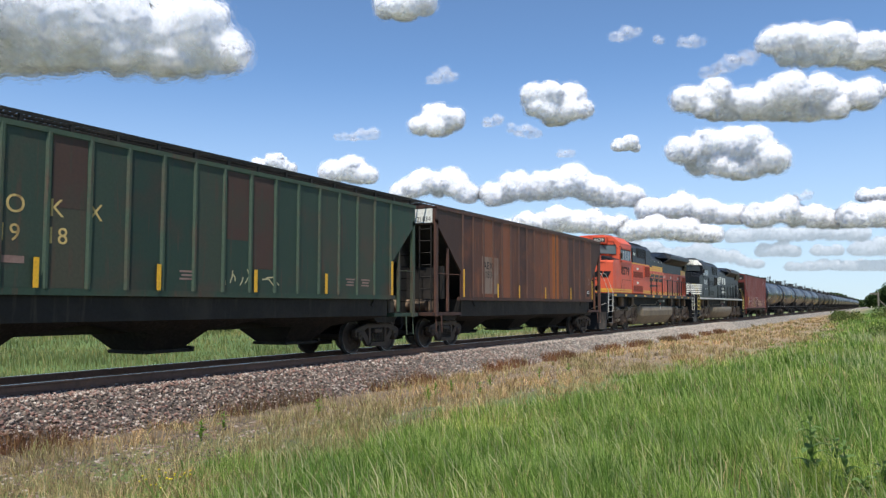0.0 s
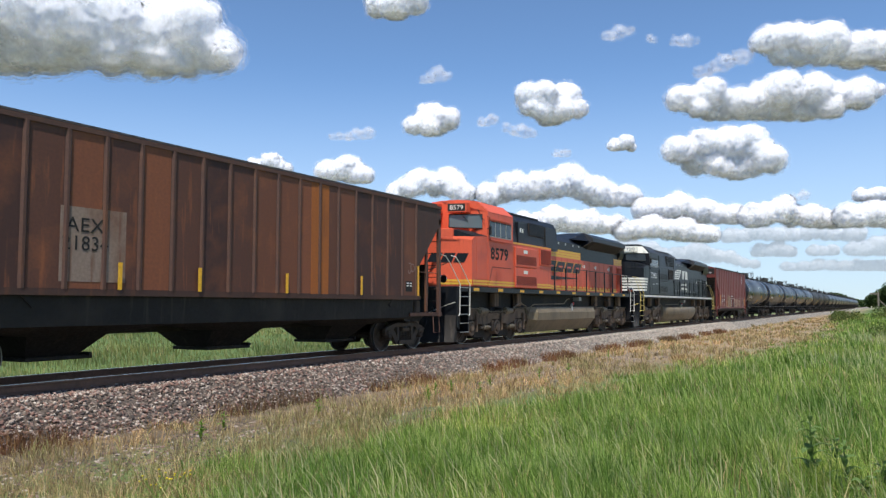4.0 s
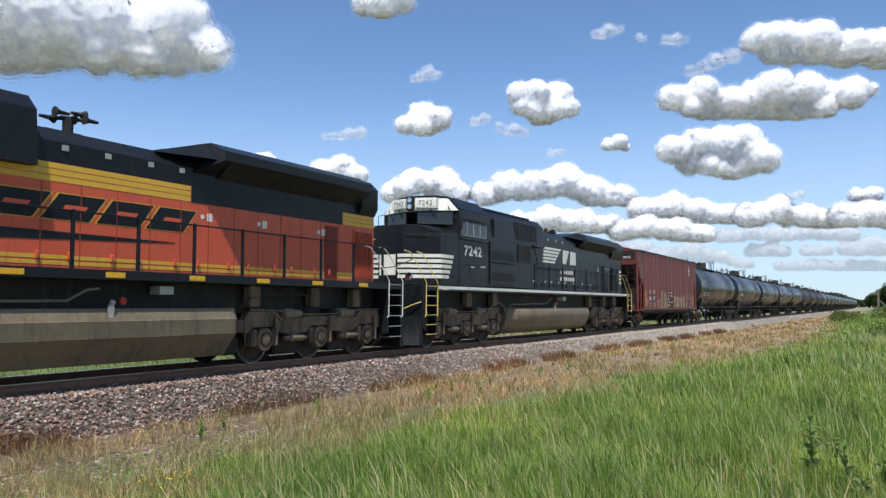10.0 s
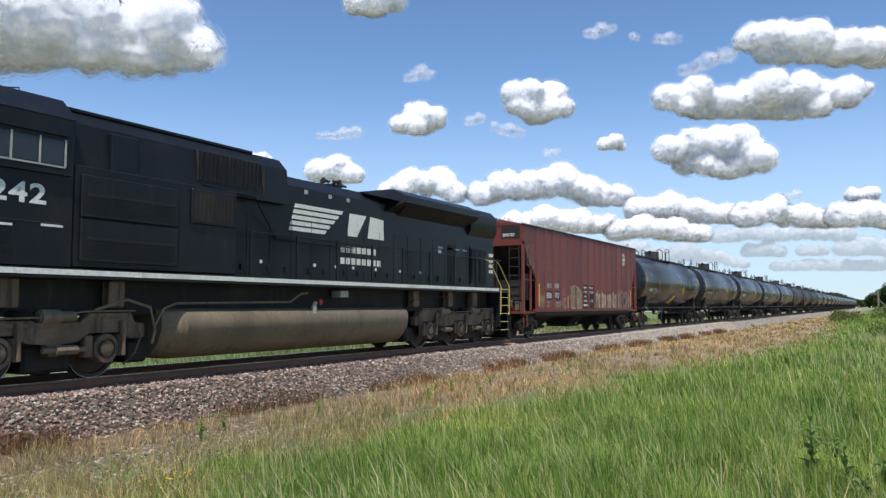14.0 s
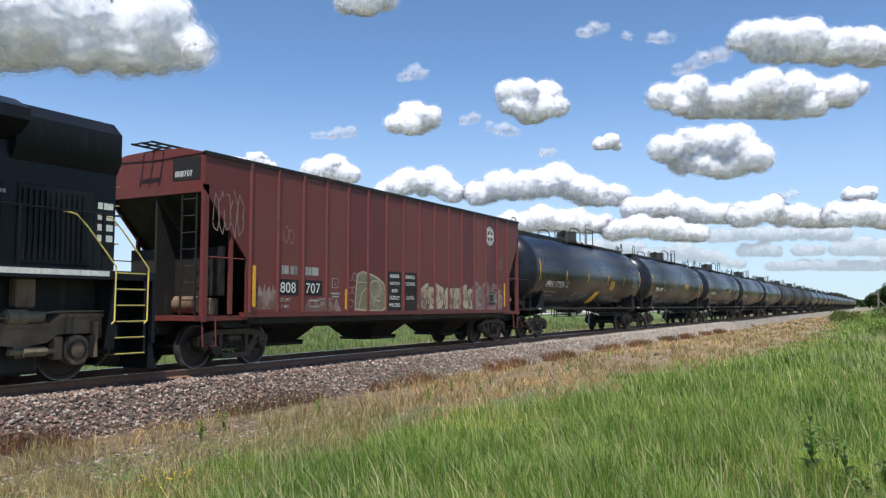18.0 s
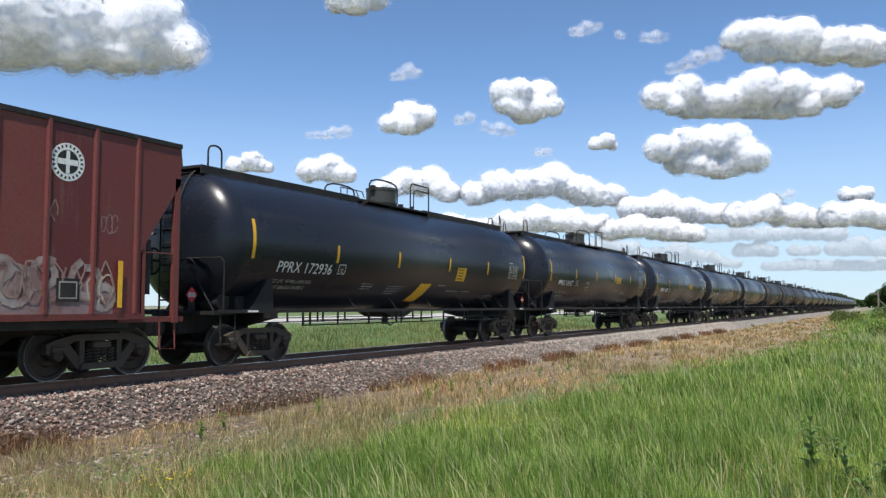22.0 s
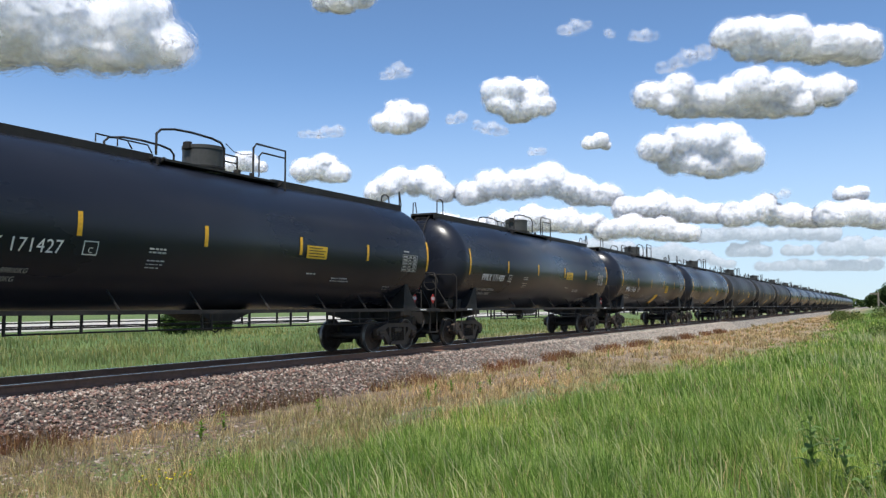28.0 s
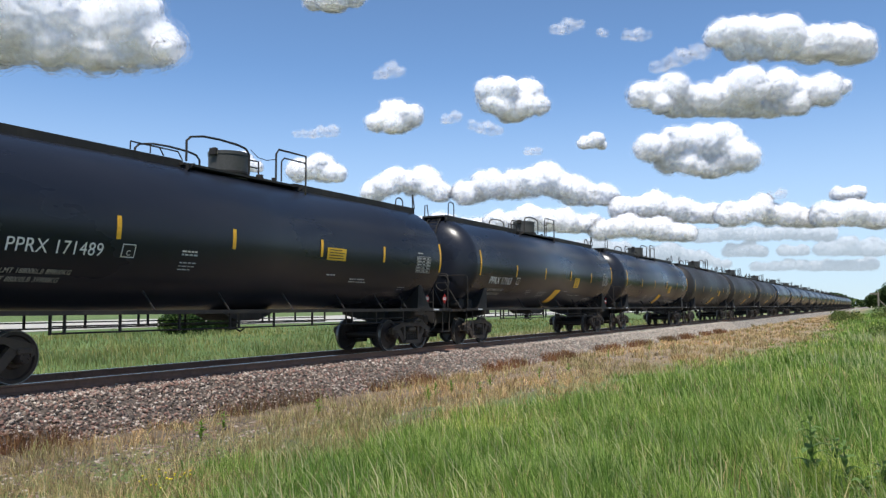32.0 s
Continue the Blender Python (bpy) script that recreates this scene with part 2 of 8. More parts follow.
POSTWOOD = worn("grey_post_wood", (0.22, 0.19, 0.16), (0.12, 0.10, 0.085), 0.5, 0.9)

GLASS, n, l, b = mat_new("cab_window_glass")
b.inputs["Base Color"].default_value = (0.02, 0.025, 0.028, 1)
b.inputs["Roughness"].default_value = 0.06
SCREEN, n, l, b = mat_new("tinted_windscreen")
b.inputs["Base Color"].default_value = (0.10, 0.125, 0.13, 1)
b.inputs["Roughness"].default_value = 0.08
LAMP, n, l, b = mat_new("headlight_lens")
b.inputs["Base Color"].default_value = (0.6, 0.6, 0.58, 1)
b.inputs["Roughness"].default_value = 0.08
b.inputs["Metallic"].default_value = 1.0


def foliage(name, stops, rough=0.6, patch=0.35, through=0.3):
    """Leaves and blades: one tint to a blade, shifted by broad patches; some light comes through."""
    m, n, l, b = mat_new(name)
    geo = n.new("ShaderNodeNewGeometry")
    one = ramp(n, l, geo.outputs["Random Per Island"], stops)
    area = ramp(n, l, noise_at(n, l, patch, 3), [(0.35, (0.75, 0.8, 0.7)), (0.65, (1.2, 1.12, 1.0))])
    c = mix(n, l, 1.0, one, area, "MULTIPLY")
    sward = ramp(n, l, noise_at(n, l, patch * 0.28, 3, rough=0.6), [(0.36, (0.72, 0.82, 0.78)), (0.52, (1, 1, 1)), (0.66, (1.28, 1.12, 1.05))])
    c = mix(n, l, 1.0, c, sward, "MULTIPLY")
    l.new(c, b.inputs["Base Color"])
    b.inputs["Roughness"].default_value = rough
    b.inputs["Specular IOR Level"].default_value = 0.25
    tr, ms = n.new("ShaderNodeBsdfTranslucent"), n.new("ShaderNodeMixShader")
    l.new(c, tr.inputs[0])
    ms.inputs[0].default_value = through
    l.new(b.outputs[0], ms.inputs[1])
    l.new(tr.outputs[0], ms.inputs[2])
    l.new(ms.outputs[0], n["Material Output"].inputs[0])
    return m


GRASS = foliage("green_grass_blades", [(0.0, (0.09, 0.16, 0.03)), (0.35, (0.205, 0.33, 0.065)), (0.68, (0.36, 0.51, 0.125)), (0.86, (0.54, 0.63, 0.23)), (1.0, (0.68, 0.65, 0.34))], patch=0.8, through=0.45)
DRY = foliage("dry_grass_blades", [(0.0, (0.17, 0.11, 0.07)), (0.3, (0.35, 0.24, 0.135)), (0.65, (0.57, 0.43, 0.24)), (0.87, (0.72, 0.58, 0.37)), (0.9, (0.24, 0.28, 0.08)), (1.0, (0.30, 0.33, 0.12))], patch=0.7)
MILKWEED = foliage("milkweed_leaves", [(0.0, (0.10, 0.17, 0.05)), (0.6, (0.17, 0.26, 0.085)), (1.0, (0.27, 0.35, 0.14))])
HERB = foliage("rank_weed_leaves", [(0.0, (0.07, 0.10, 0.025)), (0.6, (0.14, 0.18, 0.05)), (1.0, (0.24, 0.25, 0.09))])
FIELD = foliage("rough_field_grass", [(0.0, (0.11, 0.14, 0.05)), (0.55, (0.21, 0.245, 0.09)), (0.85, (0.31, 0.32, 0.15)), (1.0, (0.42, 0.36, 0.20))], patch=0.5, through=0.4)
SEED = foliage("pale_seed_heads", [(0.0, (0.55, 0.55, 0.30)), (1.0, (0.74, 0.68, 0.44))], through=0.4)
WEED = foliage("brown_weed_stalks", [(0.0, (0.11, 0.045, 0.028)), (0.6, (0.19, 0.09, 0.05)), (1.0, (0.30, 0.19, 0.09))])
LEAF = foliage("tree_leaves", [(0.0, (0.022, 0.05, 0.014)), (0.6, (0.045, 0.085, 0.022)), (1.0, (0.075, 0.12, 0.03))])
BLOOM = foliage("yellow_petals", [(0.0, (0.75, 0.55, 0.03)), (1.0, (0.85, 0.7, 0.05))])
BLOOM_WHITE = foliage("white_petals", [(0.0, (0.7, 0.7, 0.62)), (1.0, (0.8, 0.8, 0.74))])

STONE, n, l, b = mat_new("mixed_ballast_stone")
geo = n.new("ShaderNodeNewGeometry")
c = ramp(n, l, geo.outputs["Random Per Island"], [(0.0, (0.05, 0.045, 0.042)), (0.22, (0.13, 0.11, 0.10)), (0.45, (0.31, 0.18, 0.15)), (0.62, (0.36, 0.26, 0.22)), (0.8, (0.44, 0.39, 0.35)), (1.0, (0.70, 0.65, 0.58))])
dirt = ramp(n, l, noise_at(n, l, 0.6, 5, rough=0.7), [(0.4, (1, 1, 1)), (0.7, (0.62, 0.55, 0.5))])
c = mix(n, l, 1.0, c, dirt, "MULTIPLY")
c = mix(n, l, 1.0, c, (0.80, 0.76, 0.74), "MULTIPLY")
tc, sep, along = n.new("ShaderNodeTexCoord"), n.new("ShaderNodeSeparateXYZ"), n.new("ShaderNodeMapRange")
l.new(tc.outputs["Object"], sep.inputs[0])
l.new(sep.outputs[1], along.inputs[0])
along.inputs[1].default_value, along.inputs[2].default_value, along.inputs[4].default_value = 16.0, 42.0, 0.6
c = mix(n, l, along.outputs[0], c, (0.40, 0.37, 0.32))        # stone colour turns paler further along
spk = ramp(n, l, noise_at(n, l, 60, 3), [(0.3, (0.8, 0.8, 0.8)), (0.7, (1.15, 1.15, 1.15))])
l.new(mix(n, l, 1.0, c, spk, "MULTIPLY"), b.inputs["Base Color"])
b.inputs["Roughness"].default_value = 0.85

BED, n, l, b = mat_new("ballast_bed")
tc, vor = n.new("ShaderNodeTexCoord"), n.new("ShaderNodeTexVoronoi")
vor.inputs["Scale"].default_value = 18
l.new(tc.outputs["Object"], vor.inputs[0])
c = ramp(n, l, vor.outputs["Color"], [(0.1, (0.15, 0.135, 0.115)), (0.4, (0.29, 0.265, 0.23)), (0.65, (0.40, 0.36, 0.31)), (0.9, (0.52, 0.48, 0.42))])
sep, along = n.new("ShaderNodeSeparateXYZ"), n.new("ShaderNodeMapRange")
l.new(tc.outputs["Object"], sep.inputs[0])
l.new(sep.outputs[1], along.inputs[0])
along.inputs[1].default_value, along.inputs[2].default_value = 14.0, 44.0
c = mix(n, l, along.outputs[0], mix(n, l, 1.0, c, (0.42, 0.36, 0.34), "MULTIPLY"), c)       # bed colour darker up close, paler further along
# shade in the gaps between stones, painted into the flat bed's colour
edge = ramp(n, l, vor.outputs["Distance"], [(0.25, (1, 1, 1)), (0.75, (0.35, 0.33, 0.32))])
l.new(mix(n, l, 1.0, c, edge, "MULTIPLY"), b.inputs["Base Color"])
b.inputs["Roughness"].default_value = 0.9
bump(n, l, b, vor.outputs["Distance"], 0.8, 0.03)

# ground: soil and thatch by the track, turf away from it
SOIL, n, l, b = mat_new("soil_and_turf")
sep = n.new("ShaderNodeSeparateXYZ")
tc = n.new("ShaderNodeTexCoord")
l.new(tc.outputs["Object"], sep.inputs[0])
big, small = noise_at(n, l, 0.12, 4), noise_at(n, l, 3.0, 6, rough=0.7)
turf = ramp(n, l, big, [(0.3, (0.065, 0.115, 0.025)), (0.6, (0.105, 0.165, 0.037)), (0.8, (0.15, 0.185, 0.05))])
dry = ramp(n, l, small, [(0.3, (0.06, 0.05, 0.04)), (0.5, (0.12, 0.092, 0.062)), (0.62, (0.21, 0.15, 0.088)), (0.78, (0.33, 0.245, 0.14))])
moss = ramp(n, l, noise_at(n, l, 0.9, 5), [(0.55, (0, 0, 0)), (0.68, (0.45, 0.45, 0.45))])
dry = mix(n, l, moss, dry, (0.10, 0.105, 0.03))
ab = n.new("ShaderNodeMath")
ab.operation = "ADD"
ab.inputs[1].default_value = 13.7
l.new(sep.outputs[0], ab.inputs[0])
ab2 = n.new("ShaderNodeMath")
ab2.operation = "ABSOLUTE"
l.new(ab.outputs[0], ab2.inputs[0])
ab3 = n.new("ShaderNodeMath")
ab3.operation = "MULTIPLY_ADD"
l.new(small, ab3.inputs[0])
ab3.inputs[1].default_value = 3.0
l.new(ab2.outputs[0], ab3.inputs[2])
along, wide = n.new("ShaderNodeMapRange"), n.new("ShaderNodeMath")
along.inputs[1].default_value, along.inputs[2].default_value, along.inputs[4].default_value = 9.0, 40.0, 5.4
l.new(sep.outputs[1], along.inputs[0])
wide.operation = "SUBTRACT"
l.new(ab3.outputs[0], wide.inputs[0])
l.new(along.outputs[0], wide.inputs[1])
straw = n.new("ShaderNodeMapRange")
straw.inputs[1].default_value, straw.inputs[2].default_value, straw.inputs[4].default_value = 10.0, 34.0, 0.75
l.new(sep.outputs[1], straw.inputs[0])
dry = mix(n, l, straw.outputs[0], dry, (0.32, 0.235, 0.14))
near = n.new("ShaderNodeMapRange")
near.inputs[1].default_value, near.inputs[2].default_value = 5.0, 8.0
l.new(wide.outputs[0], near.inputs[0])
c = mix(n, l, near.outputs[0], dry, turf)
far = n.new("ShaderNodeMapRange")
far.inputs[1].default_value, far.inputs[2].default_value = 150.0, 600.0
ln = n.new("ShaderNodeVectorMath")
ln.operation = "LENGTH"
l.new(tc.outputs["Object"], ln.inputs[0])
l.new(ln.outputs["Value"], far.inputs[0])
# unseen far ground: made-up muted tones, so its bounce won't green the clouds
far_tone = ramp(n, l, noise_at(n, l, 0.004, 2), [(0.35, (0.22, 0.20, 0.15)), (0.5, (0.17, 0.185, 0.10)), (0.65, (0.27, 0.24, 0.18))])
c = mix(n, l, far.outputs[0], c, far_tone)
grit = ramp(n, l, noise_at(n, l, 26, 6, rough=0.7), [(0.35, (0.5, 0.5, 0.5)), (0.65, (1.35, 1.32, 1.28))])
l.new(mix(n, l, 1.0, c, grit, "MULTIPLY"), b.inputs["Base Color"])
b.inputs["Roughness"].default_value = 0.95
bump(n, l, b, small, 0.6, 0.05)

def cloud_mat(name, cover, grain=0.02, gap=0.42):
    """White scattering billows: half of the light comes through. cover below 1: frayed wisps with gaps."""
    m, n, l, b = mat_new(name)
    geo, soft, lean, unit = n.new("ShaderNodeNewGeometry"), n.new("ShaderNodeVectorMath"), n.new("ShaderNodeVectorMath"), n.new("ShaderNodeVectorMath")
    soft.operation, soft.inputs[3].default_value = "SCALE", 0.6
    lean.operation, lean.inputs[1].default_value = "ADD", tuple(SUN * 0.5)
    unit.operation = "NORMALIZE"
    l.new(geo.outputs["Normal"], soft.inputs[0])       # normals bent towards the sun: a softer, brighter lit look put into the shading
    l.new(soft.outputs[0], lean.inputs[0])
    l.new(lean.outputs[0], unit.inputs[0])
    tl, half = n.new("ShaderNodeBsdfTranslucent"), n.new("ShaderNodeMixShader")
    df = n.new("ShaderNodeBsdfDiffuse")
    for s in (tl, df):
        s.inputs[0].default_value = (0.87, 0.875, 0.91, 1)
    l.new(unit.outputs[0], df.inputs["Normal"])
    half.inputs[0].default_value = 0.5
    l.new(df.outputs[0], half.inputs[1])
    l.new(tl.outputs[0], half.inputs[2])
    out = half.outputs[0]
    if cover == 1:      # light spreads far through the body
        deep, ms = n.new("ShaderNodeSubsurfaceScattering"), n.new("ShaderNodeMixShader")
        deep.falloff = "RANDOM_WALK"
        deep.inputs["Color"].default_value = (0.92, 0.94, 0.98, 1)
        deep.inputs["Scale"].default_value = 140.0
        deep.inputs["Radius"].default_value = (1, 1, 1)
        ms.inputs[0].default_value = 0.95
        l.new(out, ms.inputs[1])
        l.new(deep.outputs[0], ms.inputs[2])
        out = ms.outputs[0]
    if cover < 1:
        clear, ms = n.new("ShaderNodeBsdfTransparent"), n.new("ShaderNodeMixShader")
        f = ramp(n, l, noise_at(n, l, grain, 7, rough=0.62), [(gap, (0, 0, 0)), (gap + 0.24, (cover,) * 3)])
        l.new(f, ms.inputs[0])
        l.new(clear.outputs[0], ms.inputs[1])
        l.new(out, ms.inputs[2])
        out = ms.outputs[0]
    l.new(out, n["Material Output"].inputs[0])
    return m


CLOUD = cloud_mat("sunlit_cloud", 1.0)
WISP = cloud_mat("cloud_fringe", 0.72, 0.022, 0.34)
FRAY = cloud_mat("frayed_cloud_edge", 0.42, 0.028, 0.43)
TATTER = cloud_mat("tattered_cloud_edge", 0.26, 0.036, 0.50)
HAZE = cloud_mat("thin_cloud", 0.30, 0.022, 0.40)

# ------------------------------------------------------------------ ground and track
TX = -13.7          # the track's centre line


def raw_mesh(name, verts, faces, mat, smooth=False):
    """A big mesh from number arrays; all faces have as many corners."""
    me = bpy.data.meshes.new(name)
    verts, faces = np.asarray(verts, np.float32), np.asarray(faces, np.int32)
    k = faces.shape[1]
    me.vertices.add(len(verts))
    me.vertices.foreach_set("co", verts.ravel())
    me.loops.add(faces.size)
    me.loops.foreach_set("vertex_index", faces.ravel())
    me.polygons.add(len(faces))
    me.polygons.foreach_set("loop_start", np.arange(0, faces.size, k, dtype=np.int32))
    me.polygons.foreach_set("loop_total", np.full(len(faces), k, np.int32))
    me.update(calc_edges=True)
    me.validate()
    me.materials.append(mat)
    if smooth:
        me.shade_smooth()
    return me


def ground_z(x, y):
    """Height of the ground: a flat ditch by the track, a swell of weeds far along it."""
    x, y = np.asarray(x, float), np.asarray(y, float)
    z = -0.78 + 0.10 * np.sin(x * 0.21 + 1) * np.sin(y * 0.13) * np.clip(np.abs(x + 13.7) / 10, 0, 1)
    z = z + 0.05 * np.clip(x + 10.5, 0, 8)
    z = z + 1.75 * np.exp(-((x - 3.5) / 7.0) ** 2 - ((y - 165) / 55.0) ** 2)
    return z


def build_ground():
    s = np.concatenate([-np.geomspace(4900, 40, 26), np.arange(-38, 60, 2.0), np.geomspace(60, 4900, 28)])
    yy = np.concatenate([-np.geomspace(4900, 20, 20), np.arange(-16, 240, 4.0), np.geomspace(245, 4900, 24)])
    X, Y = np.meshgrid(s, yy)
    Z = ground_z(X, Y)
    v = np.stack([X, Y, Z], -1).reshape(-1, 3)
    nx = len(s)
    i = np.arange(len(yy) - 1)[:, None] * nx + np.arange(nx - 1)[None]
    f = np.stack([i, i + 1, i + nx + 1, i + nx], -1).reshape(-1, 4)
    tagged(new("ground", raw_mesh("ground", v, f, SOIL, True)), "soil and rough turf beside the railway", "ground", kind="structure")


def build_track():
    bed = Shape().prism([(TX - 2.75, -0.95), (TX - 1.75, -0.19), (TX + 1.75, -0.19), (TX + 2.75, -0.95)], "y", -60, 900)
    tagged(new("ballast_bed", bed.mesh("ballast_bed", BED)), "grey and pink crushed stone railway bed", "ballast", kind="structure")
    prof = [(-0.07, -0.17), (0.07, -0.17), (0.07, -0.155), (0.012, -0.13), (0.012, -0.045), (0.036, -0.035), (0.036, -0.004), (-0.036, -0.004), (-0.036, -0.035), (-0.012, -0.045), (-0.012, -0.13), (-0.07, -0.155)]
    for s in (-1, 1):
        rail = tagged(new("rail"), "rusty steel rail with a polished head", "rail", "rails of the track", "structure")
        part("rail_web", Shape().prism([(TX + s * 0.755 + a, b) for a, b in prof], "y", -60, 900), RAILSTEEL, rail)
        part("rail_head", Shape().box(TX + s * 0.755 - 0.034, TX + s * 0.755 + 0.034, -60, 900, -0.004, 0.0), RAILTOP, rail, "polished running surface")


build_ground()
build_track()

# ------------------------------------------------------------------ running gear
SPINNERS = []       # wheelsets with their wheel radius, keyed at the end
MESHES = {}


def shared(key, make, mat, smooth=32):
    """A mesh that alike pieces share."""
    if key not in MESHES:
        MESHES[key] = make().mesh(key, mat, smooth)
    return MESHES[key]


def wheelset_shape(r, bearing):
    s = Shape()
    s.cyl((-1.0, 0, 0), (1.0, 0, 0), 0.085, n=10)
    for k in (-1, 1):
        s.lathe([(k * 0.80, r - 0.075), (k * 0.80, r - 0.004), (k * 0.715, r), (k * 0.70, r + 0.028), (k * 0.665, r + 0.028), (k * 0.665, r - 0.075),
                 (k * 0.72, r - 0.10), (k * 0.74, 0.20), (k * 0.70, 0.16), (k * 0.70, 0.10), (k * 0.82, 0.10), (k * 0.82, 0.17), (k * 0.775, 0.21), (k * 0.765, r - 0.10), (k * 0.80, r - 0.075)], "x", n=32, caps=False)
        s.lathe([(k * 0.92, 0.05), (k * 0.92, 0.115), (k * 1.06, 0.115), (k * 1.10, 0.09), (k * 1.10, 0.01)], "x", n=14)
        for a in range(3):
            c, q = math.cos(a * 2.094) * 0.06, math.sin(a * 2.094) * 0.06
            s.cyl((k * 1.09, c, q), (k * 1.125, c, q), 0.018, n=6)
    return s


def rim_shape(r, k):
    return Shape().lathe([(k * 0.801, r - 0.014), (k * 0.803, r - 0.002), (k * 0.72, r + 0.003), (k * 0.72, r - 0.03)], "x", n=32, caps=False)


def add_wheelset(truck, y, r=0.457):
    w = part("wheelset", shared(f"wheelset_{r}", lambda: wheelset_shape(r, True), WHEEL), WHEEL, truck, "rust-brown steel wheels on an axle", (0, y, r))
    for k in (-1, 1):
        part("tread", shared(f"tread_{r}_{k}", lambda: rim_shape(r, k), TREAD), TREAD, w, "polished steel tread")
    SPINNERS.append((w, r, (0, y, r)))
    return w


def helix(s, x, y, z0, z1, r, turns, wire):
    n = int(turns * 8)
    s.tube([(x + r * math.cos(i / 8 * 2 * math.pi), y + r * math.sin(i / 8 * 2 * math.pi), z0 + (z1 - z0) * i / n) for i in range(n + 1)], wire, 5)


def sideframe_shape():
    s = Shape()
    x0, x1 = 0.93, 1.06
    s.prism([(-1.10, 0.50), (-1.10, 0.66), (-0.95, 0.72), (-0.55, 0.82), (0.55, 0.82), (0.95, 0.72), (1.10, 0.66), (1.10, 0.50), (1.02, 0.46), (1.02, 0.58), (0.76, 0.58), (0.55, 0.70), (-0.55, 0.70), (-0.76, 0.58), (-1.02, 0.58), (-1.02, 0.46)], "x", x0, x1)
    for k in (-1, 1):
        s.prism([(k * 0.84, 0.60), (k * 0.66, 0.66), (k * 0.34, 0.30), (k * 0.40, 0.20), (k * 0.50, 0.22)], "x", x0 + 0.01, x1 - 0.01)
        s.box(x0, x1, k * 0.40 - 0.05, k * 0.40 + 0.05, 0.25, 0.74)
        s.box(x0 - 0.02, x1 + 0.05, k * 0.889 - 0.13, k * 0.889 + 0.13, 0.52, 0.62, 0.02)
    s.prism([(-0.46, 0.19), (0.46, 0.19), (0.40, 0.30), (-0.40, 0.30)], "x", x0 - 0.05, x1 + 0.05)
    s.box(x0 - 0.02, x1 + 0.04, -0.20, 0.20, 0.56, 0.68, 0.02)
    return s


def spring_shape():
    s = Shape()
    for y in (-0.24, -0.08, 0.08, 0.24):
        helix(s, 1.0, y, 0.30, 0.56, 0.062, 4.5, 0.015)
    return s


def freight_truck(car, y):
    t = part("truck", shared("bolster", lambda: Shape().box(-1.0, 1.0, -0.18, 0.18, 0.42, 0.70, 0.03).box(-0.9, 0.9, -0.75, -0.68, 0.35, 0.48).box(-0.9, 0.9, 0.68, 0.75, 0.35, 0.48).cyl((0, 0, 0.68), (0, 0, 0.95), 0.2), DARK), DARK, car, "", (0, y, 0))
    for k in (0, 180):
        f = part("side_frame", shared("side_frame", sideframe_shape, TRUCK), TRUCK, t, "rusty cast steel side frame")
        f.rotation_euler.z = radians(k)
        p = part("spring", shared("spring_nest", spring_shape, TRUCK), TRUCK, t)
        p.rotation_euler.z = radians(k)
    for d in (-0.889, 0.889):
        add_wheelset(t, d)
    return t


def coupler(car, y, way):
    """way: -1 at the front end, 1 at the rear."""
    s = Shape().box(-0.10, 0.10, min(y, y - way * 0.75), max(y, y - way * 0.75), 0.74, 0.94, 0.02)
    s.box(-0.16, 0.16, min(y - way * 0.02, y - way * 0.28), max(y - way * 0.02, y - way * 0.28), 0.69, 1.0, 0.04)
    part("coupler", s, TRUCK, car, "rusty knuckle coupler")
    h = Shape().tube([(0.35, y - way * 0.5, 0.85), (0.36, y - way * 0.35, 0.62), (0.30, y - way * 0.12, 0.45), (0.2, y, 0.42)], 0.028, 6)
    part("air_hose", h, DARK, car)


def ladder(car, x, y0, y1, z0, z1, rungs, mat, r=0.016, name="ladder"):
    s = Shape()
    for y in (y0, y1):
        s.box(x - 0.02, x + 0.02, y - 0.02, y + 0.02, z0, z1)
    for i in range(rungs):
        z = z0 + (z1 - z0) * (i + 0.5) / rungs
        s.tube([(x, y0, z), (x, y1, z)], r, 5)
    return part(name, s, mat, car)


def rect(car, x, y0, y1, z0, z1, mat, name, label="", t=0.006):
    return part(name, Shape().box(x, x + t, y0, y1, z0, z1), mat, car, label)


def bars(car, x, y, z, rows, mat, wrap=None, name="stencil"):
    """Unreadable small lettering as plain bars: rows of (offset, length)."""
    s = Shape()
    for i, (a, b) in enumerate(rows):
        zz = z - i * 0.075
        out = x if wrap is None else math.sqrt(max(0.01, wrap[0] ** 2 - (zz - wrap[1]) ** 2))
        s.box(out - 0.02, out + 0.006, y + a, y + a + b, zz, zz + 0.04)
    return part(name, s, mat, car)


